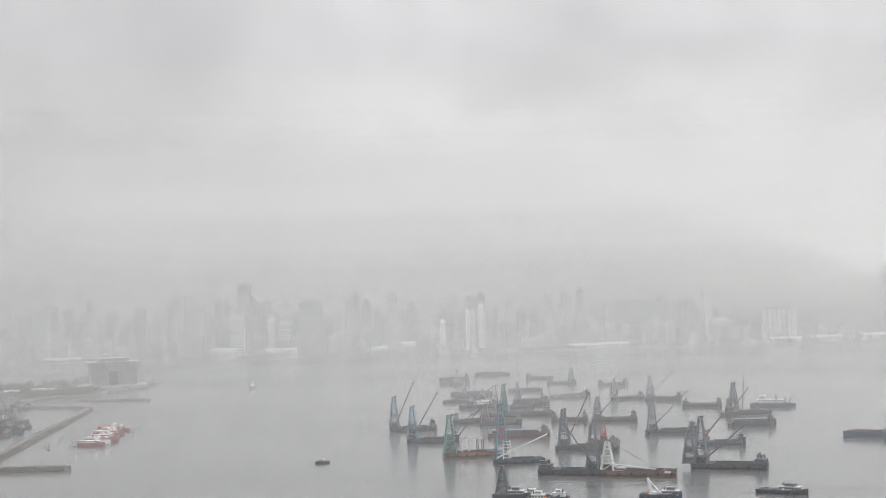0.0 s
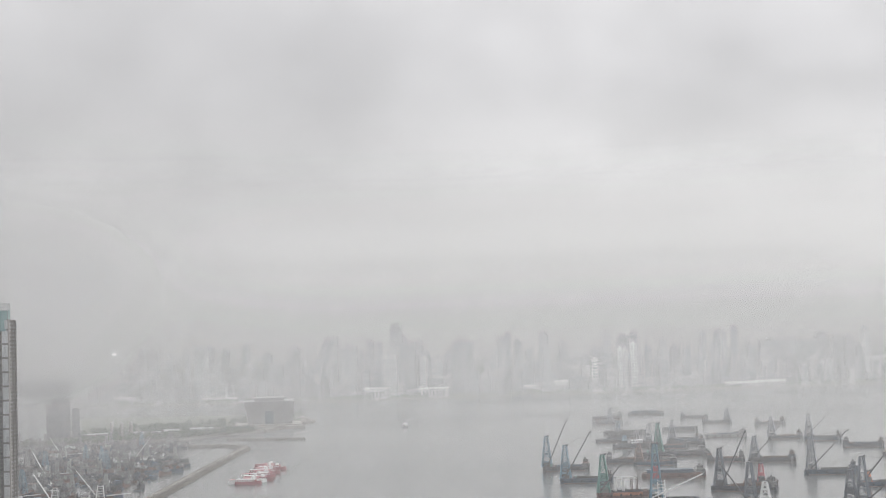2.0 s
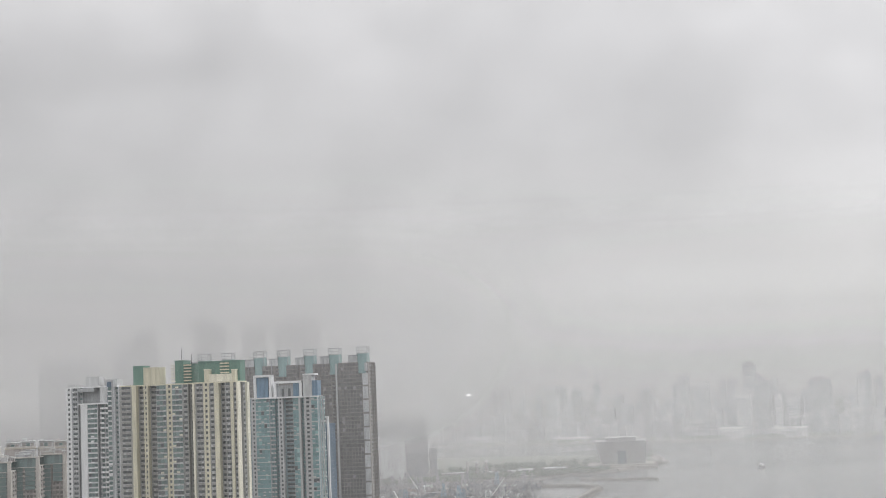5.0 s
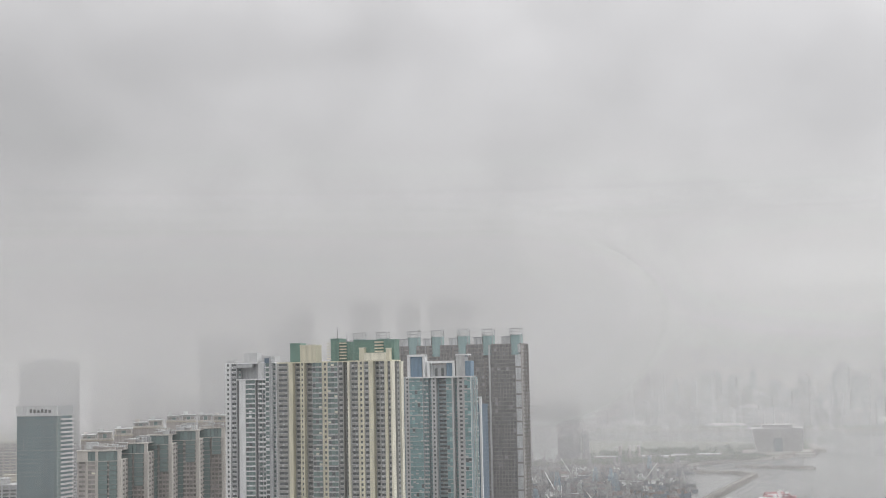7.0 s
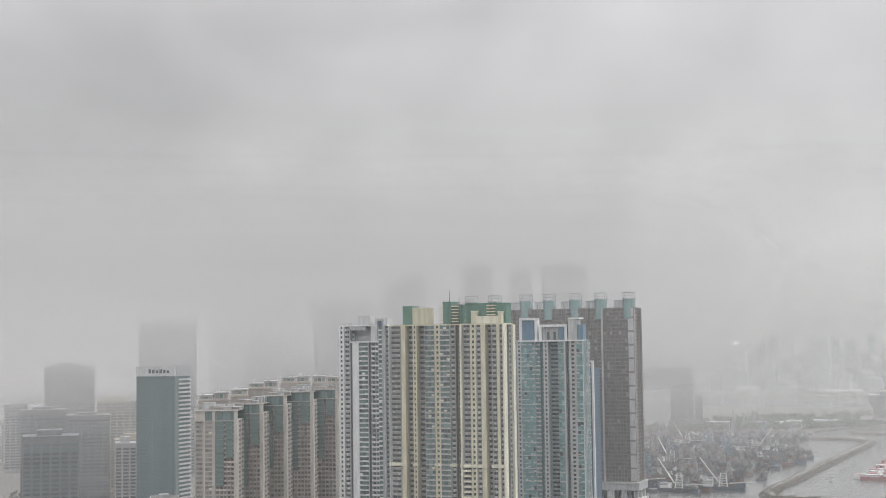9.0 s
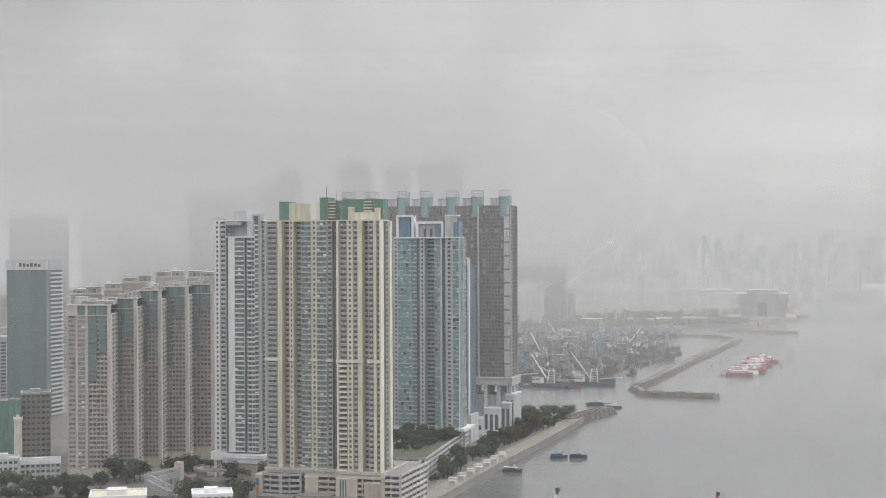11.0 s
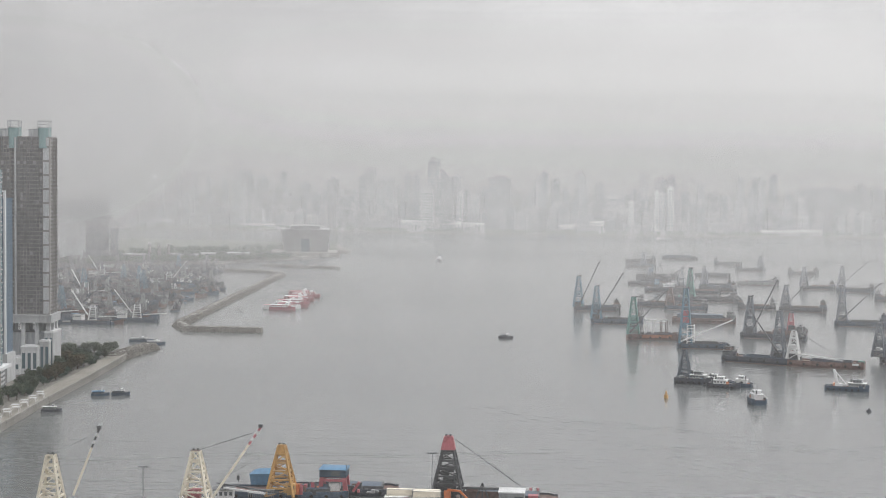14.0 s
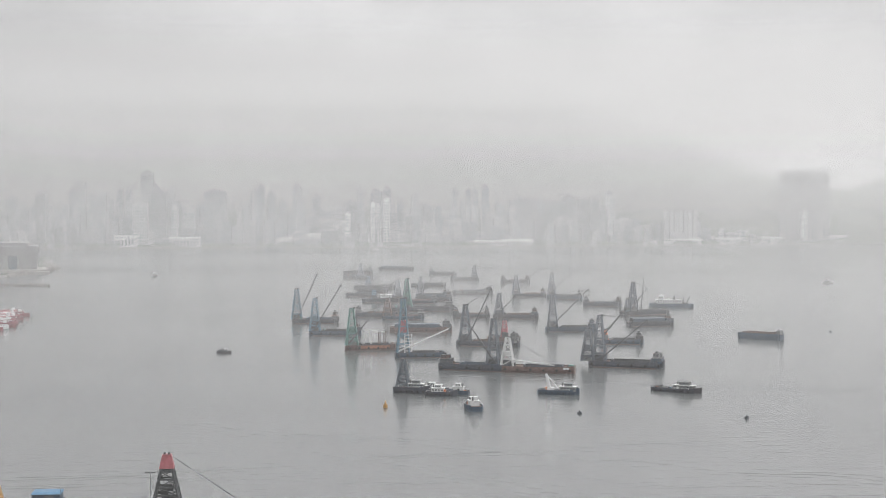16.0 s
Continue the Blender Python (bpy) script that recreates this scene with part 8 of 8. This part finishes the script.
block("school", -432, 624, -33, 27, 22, 21.5, CREAM, WHITE, "cream and white school block with blue canopies")
block("school", -418, 650, -33, 34, 12, 13.0, WHITE, WHITE, "long white open-gallery school wing")
block("school", -405, 668, -33, 20, 18, 17.0, WHITE, WHITE, "white school hall with a stepped parapet")
s = Mesh()
s.box(-7, 7, -1.2, 1.2, 0, 0.6, BLUE_TARP)
tagged(s.link("canopy"), "blue canopy on the school roof", "canopy").matrix_basis = at(-436, 612, 21.6, -33)
block("pavilion", -341, 648, -28, 27, 14, 12.5, BUFF, MAROON, "buff waterfront pavilion with a maroon roof edge")
s = Mesh()
s.solid([(-13, -7, 0), (13, -7, 0), (13, 7, 0), (-13, 7, 0), (-9, -1, 2.4), (9, -1, 2.4), (9, 1, 2.4), (-9, 1, 2.4)], MAROON)
tagged(s.link("hipped_roof"), "maroon hipped roof over the pavilion", "roof").matrix_basis = at(-341, 648, 17.4, -28)

ob = thing("netted_building", at(-662, 815, 4, -39), "building wrapped in green scaffold netting", "building")
s = Mesh()
s.box(-16, 16, 0, 18, 0, 40, CONCRETE)
s.link("wall", ob)
for k in range(8):
    s = Mesh()
    s.box(-16.6 + k * 4.15, -12.6 + k * 4.15, -1.0, -0.6, 2, 41 - (k % 3) * 0.8, NET_GREEN)
    s.link("net_panel", ob)
for k in range(9):
    s = Mesh()
    s.beam((-16.6 + k * 4.15, -1.3, 0), (-16.6 + k * 4.15, -1.3, 44), 0.35, STEEL_GREY)
    s.link("scaffold_pole", ob)
block("stair_tower", -620.5, 786, -39, 5, 5, 33, CREAM_PALE, WHITE, "slim pale stair tower", windows=False)
block("grey_block", -648, 840, -37, 19, 18, 44, CONCRETE, MID_GREY, "bare grey concrete block under way")
block("depot", -587, 765, -37, 24, 14, 10, MID_GREY, WHITE, "long low depot with white roof strips", rim=2.2)
block("depot", -597, 742, -37, 18, 16, 15, PALE_GREY, PALE_GREY, "white stepped depot block")
ob = thing("round_hall", at(-624, 712, 4, 0), "white drum-shaped hall with blue-grey window bands", "building", "low buildings")
s = Mesh()
s.drum(0, 0, 0, 22.5, 27, 27, WHITE, 48)
s.link("wall", ob)
for z0 in (8.0, 14.5):
    s = Mesh()
    s.drum(0, 0, z0, z0 + 1.7, 27.12, 27.12, BLUE_PANEL, 48)
    s.link("window_band", ob)
for z0, r in ((21.6, 27.8), (3.4, 27.6)):
    s = Mesh()
    s.drum(0, 0, z0, z0 + 1.3, r, r, PALE_GREY, 48)
    s.link("cornice", ob)
s = Mesh()
s.drum(2, 3, 22.9, 25.5, 9, 9, PALE_GREY, 24)
s.link("roof_house", ob)
block("depot", -660, 770, -37, 30, 16, 16, MID_GREY, PALE_GREY, "low pale depot inland")
block("depot", -700, 860, -37, 34, 24, 24, BUFF, WHITE, "low buff block inland")

# road, ramp and footbridge
s = Mesh()
for (ax, ay), (bx, by) in (((-560, 690), (-440, 745)), ((-440, 745), (-395, 700)), ((-440, 745), (-470, 850))):
    d = Vector((bx - ax, by - ay)).normalized()
    n = Vector((-d.y, d.x)) * 7
    s.face([(ax + n.x, ay + n.y, 4.06), (ax - n.x, ay - n.y, 4.06), (bx - n.x, by - n.y, 4.06), (bx + n.x, by + n.y, 4.06)], ASPHALT)
tagged(s.link("road"), "dark asphalt street between the estates", "road", kind="structure")
ob = thing("ramp", at(-468, 776, 0), "curved concrete vehicle ramp on columns", "ramp")
for zz, r0 in ((10.0, 17.0), (14.5, 13.0)):
    for k in range(14):
        a, b = radians(150 + k * 13), radians(150 + (k + 1) * 13)
        s = Mesh()
        for ra, rb, h in ((r0 - 6, r0, 0.5), (r0 - 0.3, r0 + 0.2, 1.5), (r0 - 6.2, r0 - 5.8, 1.5)):
            s.solid([(ra * math.cos(a), ra * math.sin(a), zz), (rb * math.cos(a), rb * math.sin(a), zz), (rb * math.cos(b), rb * math.sin(b), zz), (ra * math.cos(b), ra * math.sin(b), zz),
                     (ra * math.cos(a), ra * math.sin(a), zz + h), (rb * math.cos(a), rb * math.sin(a), zz + h), (rb * math.cos(b), rb * math.sin(b), zz + h), (ra * math.cos(b), ra * math.sin(b), zz + h)], CONCRETE)
        s.link("deck_segment", ob)
for k in range(5):
    a = radians(165 + k * 38)
    s = Mesh()
    s.drum(14 * math.cos(a), 14 * math.sin(a), 4, 10, 0.7, 0.7, CONCRETE, 8)
    s.link("column", ob)
ob = thing("footbridge", at(0, 0, 0), "white covered footbridge with truss sides", "footbridge")
path = [(-481, 757, 13.5), (-488, 733, 12.0), (-461, 716, 9.5)]
for a, b in zip(path, path[1:]):
    a, b = Vector(a), Vector(b)
    s = Mesh()
    s.beam(a, b, 3.0, MID_GREY)
    s.link("deck", ob)
    s = Mesh()
    n = 7
    side = Vector((-(b - a).y, (b - a).x, 0)).normalized() * 1.6
    for o in (side, -side):
        s.beam(a + o + Vector((0, 0, 4)), b + o + Vector((0, 0, 4)), 0.4, MID_GREY)
        for k in range(n):
            p, q = a.lerp(b, k / n) + o, a.lerp(b, (k + 1) / n) + o
            s.beam(p + Vector((0, 0, 1)), q + Vector((0, 0, 4)), 0.28, MID_GREY)
            s.beam(q + Vector((0, 0, 1)), q + Vector((0, 0, 4)), 0.28, MID_GREY)
    s.link("truss", ob)
    s = Mesh()
    s.beam(a + Vector((0, 0, 4.4)), b + Vector((0, 0, 4.4)), 0.5, MID_GREY)
    s.link("roof", ob)
for x, y, z in ((-483, 752, 13), (-487, 735, 11.5), (-463, 718, 9)):
    s = Mesh()
    s.box(x - 0.9, x + 0.9, y - 0.9, y + 0.9, 4, z, MID_GREY)
    s.link("pier", ob)
s = Mesh()
s.box(-484, -480, 756, 760, 4, 20.5, BUFF)
s.link("lift_shaft", ob)


def car(x, y, az, paint, label):
    ob = thing("car", at(x, y, 4.1, az), label, "car", "parked cars")
    s = Mesh()
    s.box(-0.9, 0.9, -2.2, 2.2, 0.3, 0.9, paint, 0.05)
    s.link("body", ob)
    s = Mesh()
    s.box(-0.8, 0.8, -1.3, 1.1, 0.9, 1.45, GLASS_DARK, 0.2)
    s.link("windows", ob)
    for sx in (-0.85, 0.85):
        for sy in (-1.4, 1.4):
            s = Mesh()
            s.drum(0, 0, -0.12, 0.12, 0.34, 0.34, RUBBER, 10)
            s.v = [(sx + p[2], sy + p[0], 0.32 + p[1]) for p in s.v]
            s.link("wheel", ob)


for x, y, az, paint in ((-465, 748, 60, STEEL_WHITE), (-448, 741, 64, STEEL_GREY), (-412, 716, 130, STEEL_WHITE), (-480, 730, 62, STEEL_DARK), (-502, 718, 62, STEEL_WHITE), (-405, 708, 130, STEEL_RED)):
    car(x, y, az, paint, {STEEL_WHITE: "small white car on the street", STEEL_GREY: "small grey car on the street", STEEL_DARK: "small black car on the street", STEEL_RED: "small red car on the street"}[paint])


# promenade furniture
def shelter(x, y):
    ob = thing("shade_canopy", at(x, y, 4.15, -6), "white tent-like shade canopy on the promenade", "canopy", "canopies on the promenade")
    s = Mesh()
    for a in (-2.2, 2.2):
        for b in (-1.6, 1.6):
            s.beam((a, b, 0), (a, b, 2.6), 0.15, STEEL_WHITE)
    s.link("posts", ob)
    s = Mesh()
    s.solid([(-2.2, -1.7, 2.6), (2.2, -1.7, 2.6), (2.2, 1.7, 2.6), (-2.2, 1.7, 2.6), (-1.9, -1.4, 2.9), (1.9, -1.4, 2.9), (1.9, 1.4, 2.9), (-1.9, 1.4, 2.9)], PALE_GREY)
    s.link("roof", ob)


for k in range(14):
    shelter(-337.5 - k * 0.85 - 3.2 * (k % 2), 832 + k * 9.5)
